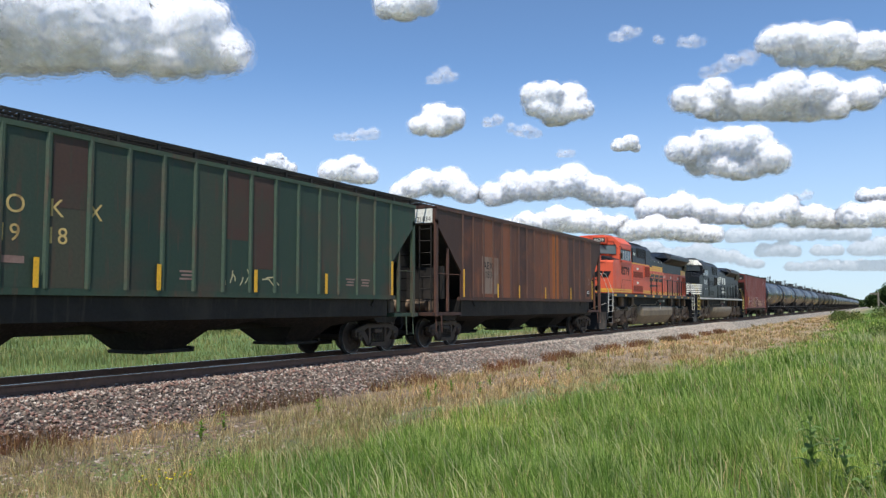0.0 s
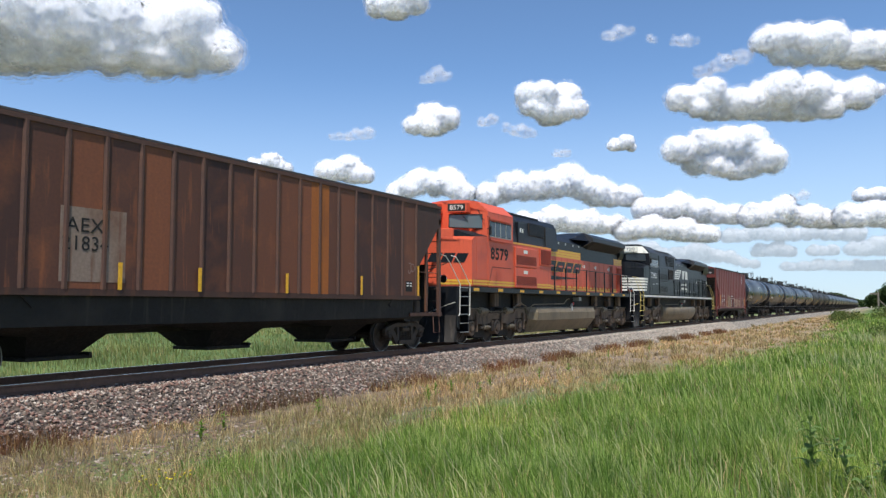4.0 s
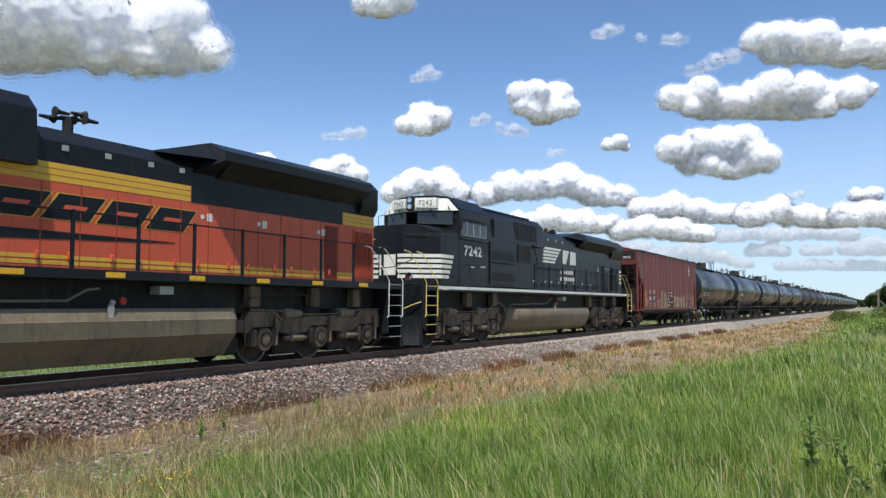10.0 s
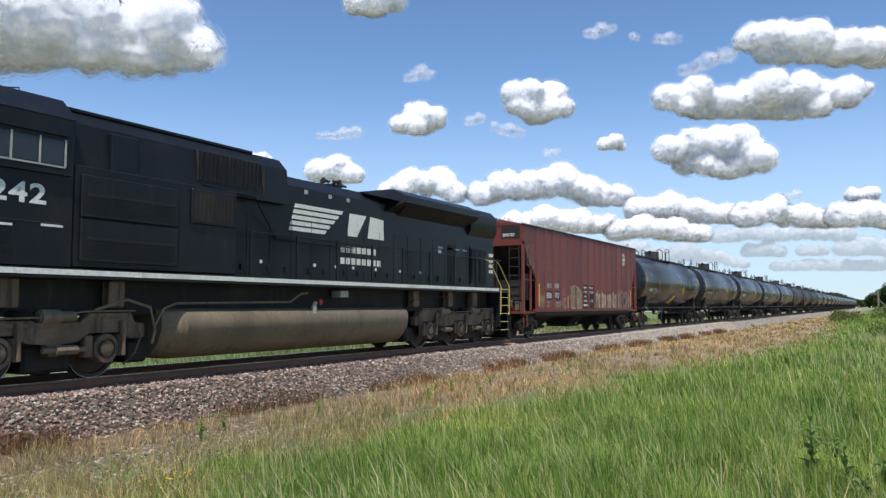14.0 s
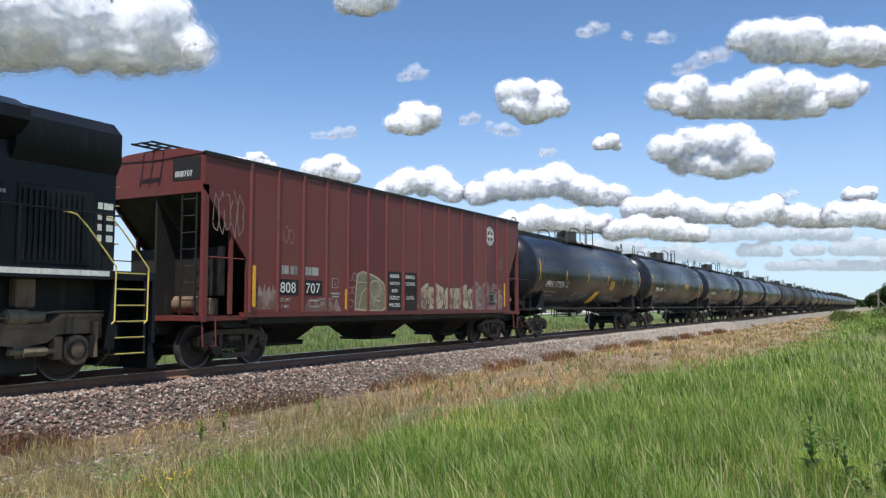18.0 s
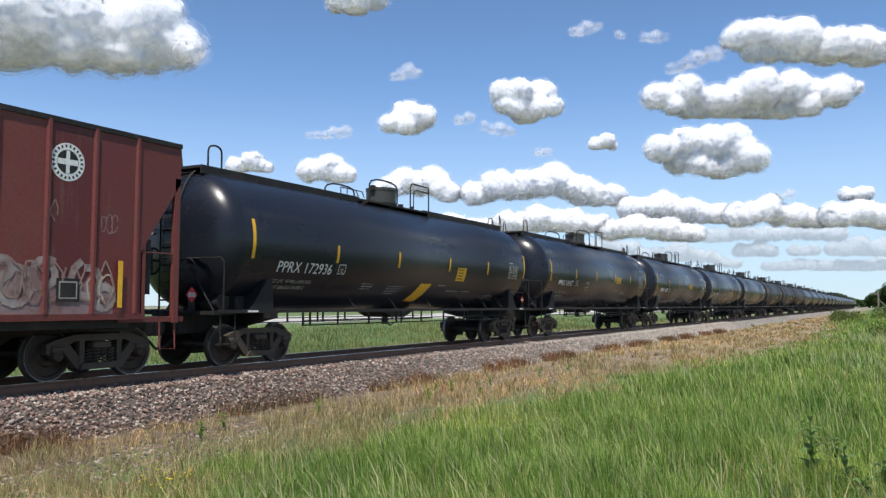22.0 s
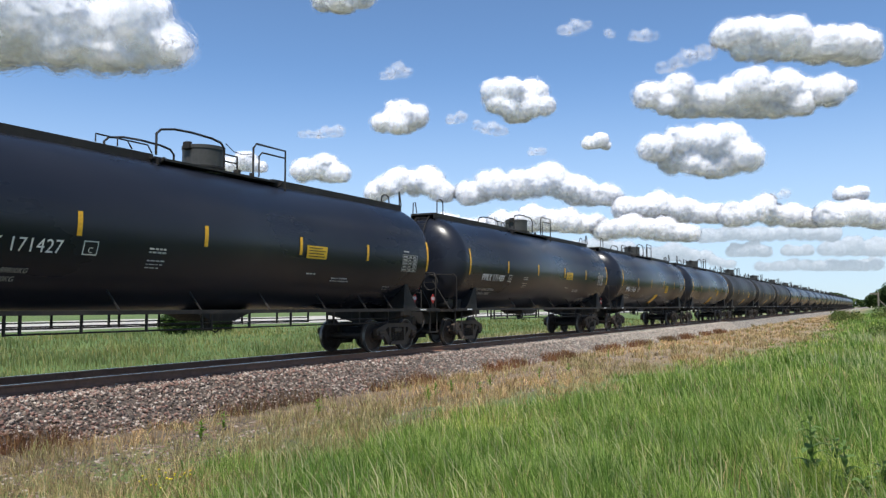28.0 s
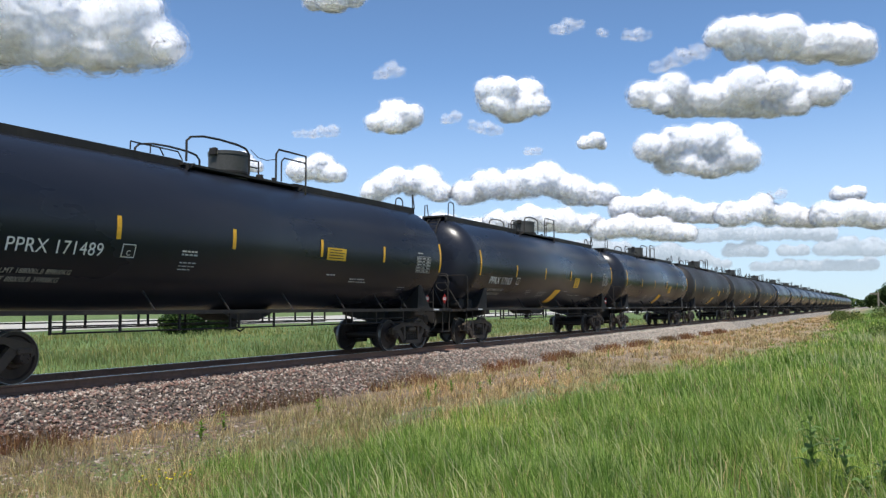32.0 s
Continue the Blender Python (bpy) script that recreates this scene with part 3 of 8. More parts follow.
# ------------------------------------------------------------------ covered hoppers
def hopper(label, q0, L, skin, rib, zt, zb, first, last, ribs, bays, peak, roof, low=2.5, cut=3.95, inset=0.6, panel=None):
    car = thing("hopper_car", label, "train car", "cars of the train", (TX, q0, 0))
    w = 1.5
    side = [(inset, zt), (inset, cut), (first, low), (first, zb), (last, zb), (last, low), (L - inset, cut), (L - inset, zt)]
    for k in (-1, 1):
        part("side_wall", Shape().prism(side, "x", k * (w - 0.05), k * w), skin, car)
        s = Shape()
        for i in range(ribs):
            y = first + 0.12 + (last - first - 0.24) * i / (ribs - 1)
            bottom = zb + 0.02
            s2 = Shape().prism([(k * w, y - 0.06), (k * (w + 0.04), y - 0.025), (k * (w + 0.04), y + 0.025), (k * w, y + 0.06)], "z", bottom, zt - 0.03)
            if k == 1:
                part("rib", s2, rib, car)
            else:
                s.add(s2.v, s2.f)
        if k == -1:
            part("rib", s, rib, car)
        if k == 1:
            for i in range(ribs - 1):
                ya = first + 0.12 + (last - first - 0.24) * i / (ribs - 1) + 0.07
                yb = first + 0.12 + (last - first - 0.24) * (i + 1) / (ribs - 1) - 0.07
                part("side_panel", Shape().box(w, w + 0.0015, ya, yb, zb + 0.03, zt - 0.06), panel, car)
        part("side_sill", Shape().box(k * (w - 0.1), k * (w + 0.03), first - 0.1, last + 0.1, zb - 0.09, zb + 0.02), skin, car)
        part("top_rail", Shape().box(k * (w - 0.06), k * (w + 0.03), inset, L - inset, zt - 0.06, zt + 0.03), DARK if roof == "dark" else rib, car)
    # roof
    part("roof", Shape().prism([(-w, zt), (-0.9, zt + 0.14), (0, zt + 0.18), (0.9, zt + 0.14), (w, zt), (0, zt - 0.05)], "y", inset, L - inset), skin, car)
    # end walls: top sheet, slope sheets down to the bays
    for e in (0, 1):
        def Y(y):
            return y if e == 0 else L - y
        part("end_sheet", Shape().box(-w + 0.05, w - 0.05, min(Y(inset + 0.02), Y(inset + 0.07)), max(Y(inset + 0.02), Y(inset + 0.07)), cut - 0.05, zt), skin, car)
        part("slope_sheet", Shape().prism([(Y(inset + 0.05), cut), (Y(inset + 0.10), cut), (Y(first + 1.25), 1.35), (Y(first + 1.15), 1.30)], "x", -w + 0.05, w - 0.05), DARK, car)
        for k in (-1, 1):
            part("corner_post", Shape().box(k * (w - 0.09), k * w, min(Y(inset), Y(inset + 0.13)), max(Y(inset), Y(inset + 0.13)), 1.0, cut + 0.1), rib, car)
            part("brace_post", Shape().box(k * (w - 0.09), k * (w - 0.02), min(Y(inset + 0.8), Y(inset + 0.88)), max(Y(inset + 0.8), Y(inset + 0.88)), 1.15, cut - 0.75), rib, car)
            part("grab_iron", Shape().tube([(k * (w - 0.04), Y(inset + 0.1), 2.35), (k * (w - 0.04), Y(first - 0.03), 2.35)], 0.014, 5), rib, car)
        part("ladder", Shape().box(0.9, 0.93, min(Y(inset - 0.06), Y(inset - 0.03)), max(Y(inset - 0.06), Y(inset - 0.03)), 1.0, cut - 0.1).box(1.32, 1.35, min(Y(inset - 0.06), Y(inset - 0.03)), max(Y(inset - 0.06), Y(inset - 0.03)), 1.0, cut - 0.1)
             .add(*rungs_between(0.9, 1.35, Y(inset - 0.045), 1.1, cut - 0.2, 8)), DARK, car)
        part("end_platform", Shape().box(-w + 0.06, w - 0.04, min(Y(0.45), Y(first + 0.1)), max(Y(0.45), Y(first + 0.1)), 1.02, 1.12), skin, car)
        part("draft_sill", Shape().box(-0.33, 0.33, min(Y(0.4), Y(3.0)), max(Y(0.4), Y(3.0)), 0.72, 1.04, 0.02), DARK, car)
        part("brake_gear" if e == 0 else "air_reservoir", Shape().cyl((-0.5, Y(1.35), 1.36), (0.75, Y(1.35), 1.36), 0.21, n=14).box(0.85, 1.1, min(Y(1.2), Y(1.5)), max(Y(1.2), Y(1.5)), 1.12, 1.5, 0.03), GRIME, car)
        part("end_step", Shape().tube([(w - 0.05, Y(inset + 0.05), 1.05), (w - 0.02, Y(inset + 0.05), 0.5), (w - 0.02, Y(inset + 0.42), 0.5), (w - 0.05, Y(inset + 0.42), 1.05)], 0.017, 5), rib, car)
        part("bolster_web", Shape().prism([(Y(1.25), 1.02), (Y(2.6), 1.02), (Y(2.3), 0.86), (Y(1.5), 0.86)], "x", -1.25, 1.25), DARK, car)
        # added dark sheets that close the bright gap through the car's end
        part("centre_web", Shape().prism([(Y(first + 1.12), 1.10), (Y(inset + 0.08), 1.10), (Y(inset + 0.08), cut - 0.12)], "x", -0.03, 0.03), DARK, car)
        part("cross_brace", Shape().box(-1.4, 1.4, min(Y(inset + 0.62), Y(inset + 0.72)), max(Y(inset + 0.62), Y(inset + 0.72)), 1.55, 2.6), DARK, car)
        if e == 1:
            part("brake_wheel", Shape().tube([(0.55 + 0.27 * math.cos(a / 14 * 6.2832), Y(inset - 0.16), 2.25 + 0.27 * math.sin(a / 14 * 6.2832)) for a in range(15)], 0.022, 5).tube([(0.28, Y(inset - 0.16), 2.25), (0.82, Y(inset - 0.16), 2.25)], 0.016, 5).tube([(0.55, Y(inset - 0.16), 1.98), (0.55, Y(inset - 0.16), 2.52)], 0.016, 5).cyl((0.55, Y(inset - 0.18), 2.25), (0.55, Y(inset + 0.2), 2.25), 0.03, n=8), DARK, car, "dark hand brake wheel")
            part("brake_housing", Shape().box(0.38, 0.72, Y(inset + 0.2), Y(inset - 0.06), 2.05, 2.45, 0.03), DARK, car)
        freight_truck(car, Y(2.02))
        coupler(car, Y(0), -1 if e == 0 else 1)
    part("centre_sill", Shape().box(-0.3, 0.3, 2.9, L - 2.9, 0.78, 1.1), DARK, car)
    # hopper bays narrowing to the outlet gates under the centre sill
    span = (last - first - 0.3) / 3
    for i, m in enumerate(bays):
        a = first + 0.15 if i == 0 else (bays[i - 1] + m) / 2
        c = last - 0.15 if i == 2 else (bays[i + 1] + m) / 2
        rings = []
        for wx, ya, yb, z in ((1.42, a, c, zb - 0.05), (1.40, a, c, peak), (0.92, m - 0.80, m + 0.80, 0.80), (0.47, m - 0.52, m + 0.52, 0.42)):
            rings.append([(-wx, ya, z), (wx, ya, z), (wx, yb, z), (-wx, yb, z)])
        bay = part("hopper_bay", Shape().loft(rings), DARK, car)
        part("outlet_gate", Shape().box(-0.55, 0.55, m - 0.56, m + 0.80, 0.345, 0.42, 0.015), DARK, bay)
        part("gate_shaft", Shape().cyl((0.62, m + 0.70, 0.43), (-0.62, m + 0.70, 0.43), 0.04, n=8), DARK, bay)
    if roof == "side":          # open running board held above the roof
        s = Shape()
        n = int((L - 1.0) / 0.11)
        for x in (0.75, 1.05, 1.35):
            s.box(x - 0.015, x + 0.015, 0.1, L - 0.1, zt + 0.20, zt + 0.26)
        for i in range(n):
            y = 0.15 + i * (L - 0.3) / (n - 1)
            s.box(0.74, 1.36, y - 0.018, y + 0.018, zt + 0.22, zt + 0.245)
        part("running_board", s, DARK, car, "dark steel grating walkway")
        for i in range(19):
            y = 0.7 + i * (L - 1.4) / 18
            part("bracket", Shape().box(1.30, 1.36, y - 0.03, y + 0.03, zt - 0.02, zt + 0.22), DARK, car)
        s = Shape().box(-0.35, 0.6, 0.8, L - 0.8, zt + 0.1, zt + 0.28, 0.03)
        part("hatch_cover", s, DARK, car)
    else:
        s = Shape()
        mid = 0.85 if roof == "grate" else 0.0
        lift = 0.0 if roof == "grate" else 0.12
        for x in (mid - 0.3, mid, mid + 0.3):
            s.box(x - 0.02, x + 0.02, 0.25, L - 0.25, zt + 0.13 + lift, zt + 0.17 + lift)
        for i in range(60):
            y = 0.3 + i * (L - 0.6) / 59
            s.box(mid - 0.32, mid + 0.32, y - 0.02, y + 0.02, zt + 0.145 + lift, zt + 0.165 + lift)
        part("running_board", s, GRATE if roof == "grate" else DARK, car, "steel grating walkway")
        hatch = Shape().box(-0.4, 0.4, -0.55, 0.55, zt + 0.10, zt + 0.20, 0.02).mesh("hatch_cover", skin)
        for i in range(10):
            part("hatch_cover", hatch, skin, car, "", (0, 1.3 + i * (L - 2.6) / 9, 0))
    return car


def rungs_between(x0, x1, y, z0, z1, n):
    s = Shape()
    for i in range(n):
        z = z0 + (z1 - z0) * i / (n - 1)
        s.tube([(x0, y, z), (x1, y, z)], 0.014, 5)
    return s.v, s.f


def scrawl(car, x, y, z, w, h, strokes, mat, thick, seed, name="graffiti"):
    """Loose sprayed strokes, no letters."""
    rng = random.Random(seed)
    s = Shape()
    for i in range(strokes):
        cx, cz = y + w * (i + 0.5) / strokes, z + h / 2
        pts, a = [], rng.uniform(0, 6.28)
        for k in range(9):
            a += rng.uniform(0.4, 1.1)
            rx, rz = w / strokes * rng.uniform(0.35, 0.75), h * rng.uniform(0.28, 0.5)
            pts.append((cx + rx * math.cos(a), cz + rz * math.sin(a)))
        for (ya, za), (yb, zb) in zip(pts, pts[1:]):
            d = math.hypot(yb - ya, zb - za) or 1
            ny, nz = -(zb - za) / d * thick / 2, (yb - ya) / d * thick / 2
            o = x + 0.003 + 0.0004 * (len(s.f) % 9)
            s.add([(o, ya + ny, za + nz), (o, yb + ny, zb + nz), (o, yb - ny, zb - nz), (o, ya - ny, za - nz)], [(0, 1, 2, 3)])
    return part(name, s, mat, car)


def ribbon(s, x, path, wide):
    """A sprayed line of even width along a path of (y, z), at the side's face x."""
    base = x
    for (ya, za), (yb, zb) in zip(path, path[1:]):
        d = math.hypot(yb - ya, zb - za) or 1
        x = base + 0.00025 * (len(s.f) % 13)       # each stroke lies over the last
        ny, nz = -(zb - za) / d * wide / 2, (yb - ya) / d * wide / 2
        ey, ez = (yb - ya) / d * wide * 0.3, (zb - za) / d * wide * 0.3
        s.add([(x, ya - ey + ny, za - ez + nz), (x, yb + ey + ny, zb + ez + nz), (x, yb + ey - ny, zb + ez - nz), (x, ya - ey - ny, za - ez - nz)], [(0, 1, 2, 3)])


def throwup(car, x, y, z, w, h, count, seed, mat, edge=None):
    """Sprayed bulging shapes with outlines, counters and inner strokes; no letters."""
    rng = random.Random(seed)
    edge = edge or SPRAY_DARK
    widths = [rng.uniform(0.7, 1.3) for i in range(count)]
    cut = [sum(widths[:i]) / sum(widths) * w for i in range(count + 1)]
    for i in range(count):
        cy, cz = y + (cut[i] + cut[i + 1]) / 2, z + h / 2 + rng.uniform(-0.06, 0.06) * h
        half, lean, turn = (cut[i + 1] - cut[i]) * 0.55, rng.uniform(-0.25, 0.3), rng.uniform(0, 6)
        pts = []
        for k in range(24):
            a = k * math.pi / 12
            c, d = math.cos(a), math.sin(a)
            e = 1 + 0.13 * math.sin(3 * a + turn) + 0.09 * math.sin(5 * a + 2 * turn)
            ry, rz = half * abs(c) ** 0.5 * (1 if c > 0 else -1) * e, h * 0.5 * abs(d) ** 0.55 * (1 if d > 0 else -1) * e
            pts.append((cy + ry + lean * rz, max(z + 0.01, cz + rz)))
        o = x + 0.0002 * i
        blob = part("graffiti", Shape().add([(o, cy, cz)] + [(o, p, q) for p, q in pts], [(0, k + 1, (k + 1) % 24 + 1) for k in range(24)]), mat, car, "pale sprayed shape")
        line = Shape()
        ribbon(line, o + 0.0018, pts + pts[:1], 0.035)
        for k in range(2):          # counters
            ky, kz, r = cy + rng.uniform(-0.35, 0.35) * half, cz + rng.uniform(-0.25, 0.28) * h, rng.uniform(0.05, 0.10)
            ring = [(ky + r * 0.7 * math.cos(u * 1.047), kz + r * 1.5 * math.sin(u * 1.047)) for u in range(7)]
            ribbon(line, o + 0.0018, ring, 0.03)
        for k in range(3):
            ky, kz = cy + rng.uniform(-0.6, 0.6) * half, cz + rng.uniform(-0.42, 0.1) * h
            ribbon(line, o + 0.0018, [(ky, kz), (ky + rng.uniform(-0.08, 0.08), kz + 0.12 * h), (ky + rng.uniform(-0.14, 0.14), kz + 0.3 * h)], 0.024)
        part("paint_stroke", line, edge, blob)


def green_hopper():
    L = 18.6
    car = hopper("faded dark green covered hopper car with rust stains", 2.5, L, GREEN, GREEN_RIB, 4.30, 1.60, 1.68, L - 1.93, 19, (4.95, 9.35, 13.75), 1.05, "side", 2.6, 3.75, 0.70, GREEN_PANEL)
    for y in (5.70, 8.24, 10.94, 13.50, 16.55):
        h = 0.95 if y > 16 else 0.50
        rect(car, 1.556, y - 0.05, y + 0.05, 1.63, 1.63 + h, REFLECT, "reflector", "yellow reflective strip")
    for txt, y in (("N", 4.32), ("O", 5.16), ("K", 5.93), ("X", 6.68)):
        letters(txt, y, 2.84, 0.31, GOLD_LETTER, car, x=1.5)
    for txt, y in (("1", 5.03), ("9", 5.24), ("1", 5.88), ("8", 6.10)):
        letters(txt, y, 2.38, 0.29, GOLD_LETTER, car, x=1.5)
    rect(car, 1.502, 5.05, 5.52, 2.02, 2.14, SPRAY_THIN, "faded_patch", "", 0.003)
    rng = random.Random(31)
    for i in range(9):          # loose sprayed strokes
        y, z = 10.05 + i * 0.15 + (0.1 if i > 6 else 0), 1.78 + 0.04 * (i % 3)
        h, lean = rng.uniform(0.16, 0.48) - 0.02 * i, rng.uniform(-0.12, 0.16)
        path = [(y, z), (y + lean * 0.4 + 0.03, z + h * 0.5), (y + lean, z + h)] if i < 7 else [(y, z + 0.1), (y + 0.22, z + 0.12), (y + 0.42, z - 0.06)]
        st = Shape()
        for (y0, z0), (y1, z1) in zip(path, path[1:]):
            dy, dz = y1 - y0, z1 - z0
            f = 0.016 / math.hypot(dy, dz)
            st.add([(1.506, y0 - dz * f, z0 + dy * f), (1.506, y1 - dz * f, z1 + dy * f), (1.506, y1 + dz * f, z1 - dy * f), (1.506, y0 + dz * f, z0 - dy * f)], [(0, 1, 2, 3)])
        part("sprayed_stroke", st, CHALK, car)
    for y in (9.0, 14.6, 15.3):
        bars(car, 1.5, y - 0.2, 2.0, [(0, 0.4), (0.05, 0.3), (0, 0.35)], SPRAY_THIN)
    # three panels gone to rust above
    for i, z in ((11, 2.15), (10, 2.75), (5, 3.0)):
        y = 1.8 + 0.8194 * i
        rect(car, 1.502, y + 0.08, y + 0.74, z, 4.22, worn("rusted_panel", (0.078, 0.045, 0.036), (0.05, 0.062, 0.045), 0.55, 0.65), "rusted_panel", "rust-stained upper panel", 0.002)
    return car


def brown_hopper():
    L, o = 17.8, 21.1
    car = hopper("rust-brown covered hopper car with streaked paint", o, L, BROWN, BROWN_RIB, 4.44, 1.60, 2.28, L - 2.02, 18, (4.5, 8.8, 13.1), 0.98, "grate", 2.45, 3.95, 0.6, BROWN_PANEL)
    for q, h in ((23.48, 0.92), (26.15, 0.50), (28.09, 0.48), (30.80, 0.46), (33.84, 0.50), (36.80, 0.90)):
        rect(car, 1.558, q - o - 0.045, q - o + 0.045, 1.62, 1.62 + h, REFLECT, "reflector", "yellow reflective strip")
    rect(car, 1.502, 31.75 - o, 32.45 - o, 1.62, 4.36, RUST, "rusty_panel", "bright orange rust panel")
    rect(car, 1.502, 24.95 - o, 26.30 - o, 1.75, 3.05, worn("faded_white_patch", (0.26, 0.19, 0.15), (0.17, 0.08, 0.05), 0.6, 0.7), "faded_patch", "worn whitish lettering patch", 0.004)
    letters("AEX", 25.05 - o, 2.62, 0.26, DARK, car, x=1.506, squeeze=1.1)
    letters("21834", 24.98 - o, 2.30, 0.26, DARK, car, x=1.506, squeeze=1.0)
    # white number board on the end, read from ahead
    p = part("number_board", Shape().box(0.25, 1.35, 0.60, 0.62, 3.95, 4.40), WHITE, car, "white board with the car's number")
    me = lettering("AEX 21834", 0.15, 0.95)
    for v in me.vertices:
        v.co = (0.33 + v.co.y, 0.598 - v.co.x, 4.0 + v.co.z)
    me.materials.append(DARK)
    part("lettering", me, DARK, p)
    for q in (36.35,):
        part("plate_mark", Shape().box(1.5, 1.507, q - o - 0.18, q - o + 0.18, 1.75, 2.05), DARK, car)
        bars(car, 1.506, q - o - 0.14, 1.97, [(0, 0.12), (0.0, 0.12)], CLEAN_WHITE)
        bars(car, 1.506, q - o + 0.05, 1.97, [(0, 0.10), (0.0, 0.10)], CLEAN_WHITE)
    scrawl(car, 1.502, 36.3 - o, 2.25, 0.35, 0.4, 2, SPRAY_THIN, 0.03, 9)
    return car


def red_hopper():
    L = 17.45
    car = hopper("oxide-red covered hopper car with spray paint along its sill", 85.53, L, OXIDE, OXIDE_RIB, 4.52, 1.17, 1.90, L - 1.55, 16, (4.25, 8.72, 13.0), 0.93, "dark", 2.35, 3.75, 0.62, OXIDE_PANEL)
    rect(car, 1.558, 2.03, 2.13, 1.31, 2.22, REFLECT, "reflector", "yellow reflective strip")
    rect(car, 1.558, 15.35, 15.45, 1.30, 2.15, REFLECT, "reflector", "yellow reflective strip")
    # black number panels with white digits
    for y0, y1, txt in ((2.95, 3.68, "808"), (3.88, 4.60, "707")):
        rect(car, 1.502, y0, y1, 1.58, 1.95, DARK, "number_panel", "black panel with white digits", 0.004)
        letters(txt, y0 + 0.06, 1.64, 0.25, CLEAN_WHITE, car, x=1.507, squeeze=1.05)
    # railway's initials as plain blocks
    for y0 in (3.07, 3.38, 3.92, 4.20):
        part("initial", Shape().box(1.5, 1.506, y0, y0 + 0.24, 2.07, 2.27), FADED_WHITE, car)
    letters("LD LMT", 2.98, 1.43, 0.085, FADED_WHITE, car, x=1.502)
    letters("LT WT", 2.98, 1.27, 0.085, FADED_WHITE, car, x=1.502)
    bars(car, 1.502, 4.1, 1.44, [(0, 0.40), (0, 0), (0.02, 0.36)], FADED_WHITE)
    for y0, y1, lines in ((7.60, 8.32, ("BUFFER", "HATCH", "AND", "OUTLET", "WELDED")), (8.42, 9.20, ("SERVICE", "COVERS", "", "GATES", ""))):
        p = rect(car, 1.502, y0, y1, 1.18, 2.30, DARK, "notice_panel", "black panel with white stencilled words", 0.004)
        for i, t in enumerate(lines):
            if t:
                letters(t, (y0 + y1) / 2, 2.12 - i * 0.205, 0.105, CLEAN_WHITE, p, x=1.507, centre=True, squeeze=0.95)
    # round white emblem with a dark cross
    q, z = 14.3, 3.80
    e = part("emblem", Shape().cyl((1.5, q, z), (1.506, q, z), 0.33, n=32), CLEAN_WHITE, car, "round white emblem with a cross")
    part("emblem_disc", Shape().cyl((1.506, q, z), (1.508, q, z), 0.21, n=28), DARK, e)
    part("emblem_cross", Shape().box(1.508, 1.510, q - 0.035, q + 0.035, z - 0.2, z + 0.2), CLEAN_WHITE, e)
    part("emblem_cross", Shape().box(1.508, 1.5104, q - 0.2, q + 0.2, z - 0.05, z + 0.05), CLEAN_WHITE, e)
    for i in range(22):         # unreadable lettering round the rim
        a0 = i * 2 * math.pi / 22
        c0, s0 = math.cos(a0), math.sin(a0)
        quad = [(q + r * c0 - w * s0, z + r * s0 + w * c0) for r, w in ((0.25, -0.016), (0.30, -0.018), (0.30, 0.018), (0.25, 0.016))]
        part("emblem_mark", Shape().prism(quad, "x", 1.506, 1.5075), DARK, e)
    for k, (m, t) in enumerate(((FADED_WHITE, 0.0), (OXIDE, 0.02))):
        rect(car, 1.502 + k * 0.004, 5.0 + t, 5.26 - t, 1.78 + t, 2.03 - t, m, "plate_mark", "", 0.003)
    letters("C", 5.08, 1.84, 0.10, FADED_WHITE, car, x=1.508)
    bars(car, 1.502, 4.95, 1.62, [(0, 0.38), (0.08, 0.26)], FADED_WHITE)
    # chalky overspray along the sill, shapes and outlines over it
    fill = worn("chalky_spray_fill", (0.30, 0.23, 0.19), (0.15, 0.05, 0.042), 0.75, 0.75, streak=False, grain=9)
    olive = worn("olive_spray_fill", (0.20, 0.19, 0.12), (0.32, 0.29, 0.20), 0.6, 0.75, streak=False, grain=9)
    mauve = worn("mauve_spray_fill", (0.27, 0.20, 0.20), (0.16, 0.06, 0.055), 0.7, 0.75, streak=False, grain=9)
    for y0, y1, z0, z1, m in ((2.2, 3.0, 1.25, 1.72, fill), (3.9, 5.4, 1.19, 1.42, fill), (6.0, 7.55, 1.19, 1.55, fill), (9.3, 13.0, 1.19, 1.50, fill), (13.0, 15.3, 1.19, 1.75, mauve)):
        n = 14
        top = [(y0 + (y1 - y0) * i / n, z1 + 0.12 * math.sin(i * 2.4 + y0) * (0.3 if i in (0, n) else 1) - (0.18 if i in (0, n) else 0)) for i in range(n + 1)]
        part("graffiti", Shape().prism([(y0, z0), (y1, z0)] + top[::-1], "x", 1.5, 1.5025), m, car, "chalky spray paint")
    big = [(6.02, 1.25), (6.05, 1.7), (6.12, 2.16), (6.35, 2.24), (6.75, 2.18), (7.05, 2.10), (7.38, 1.95), (7.5, 1.7), (7.52, 1.3), (7.3, 1.2), (6.6, 1.2)]
    face = part("graffiti", Shape().prism(big, "x", 1.5025, 1.5045), olive, car, "olive sprayed shape with pale outlines")
    line = Shape()
    ribbon(line, 1.506, big + big[:1], 0.05)
    ribbon(line, 1.506, [(6.75, 1.95), (6.68, 1.75), (6.85, 1.55), (7.1, 1.6), (7.25, 1.8), (7.1, 2.0), (6.9, 2.02), (6.75, 1.95)], 0.035)
    ribbon(line, 1.506, [(6.2, 1.3), (6.3, 1.65), (6.5, 1.8), (6.7, 1.75)], 0.03)
    ribbon(line, 1.506, [(6.9, 1.3), (6.95, 1.5), (7.2, 1.45)], 0.035)
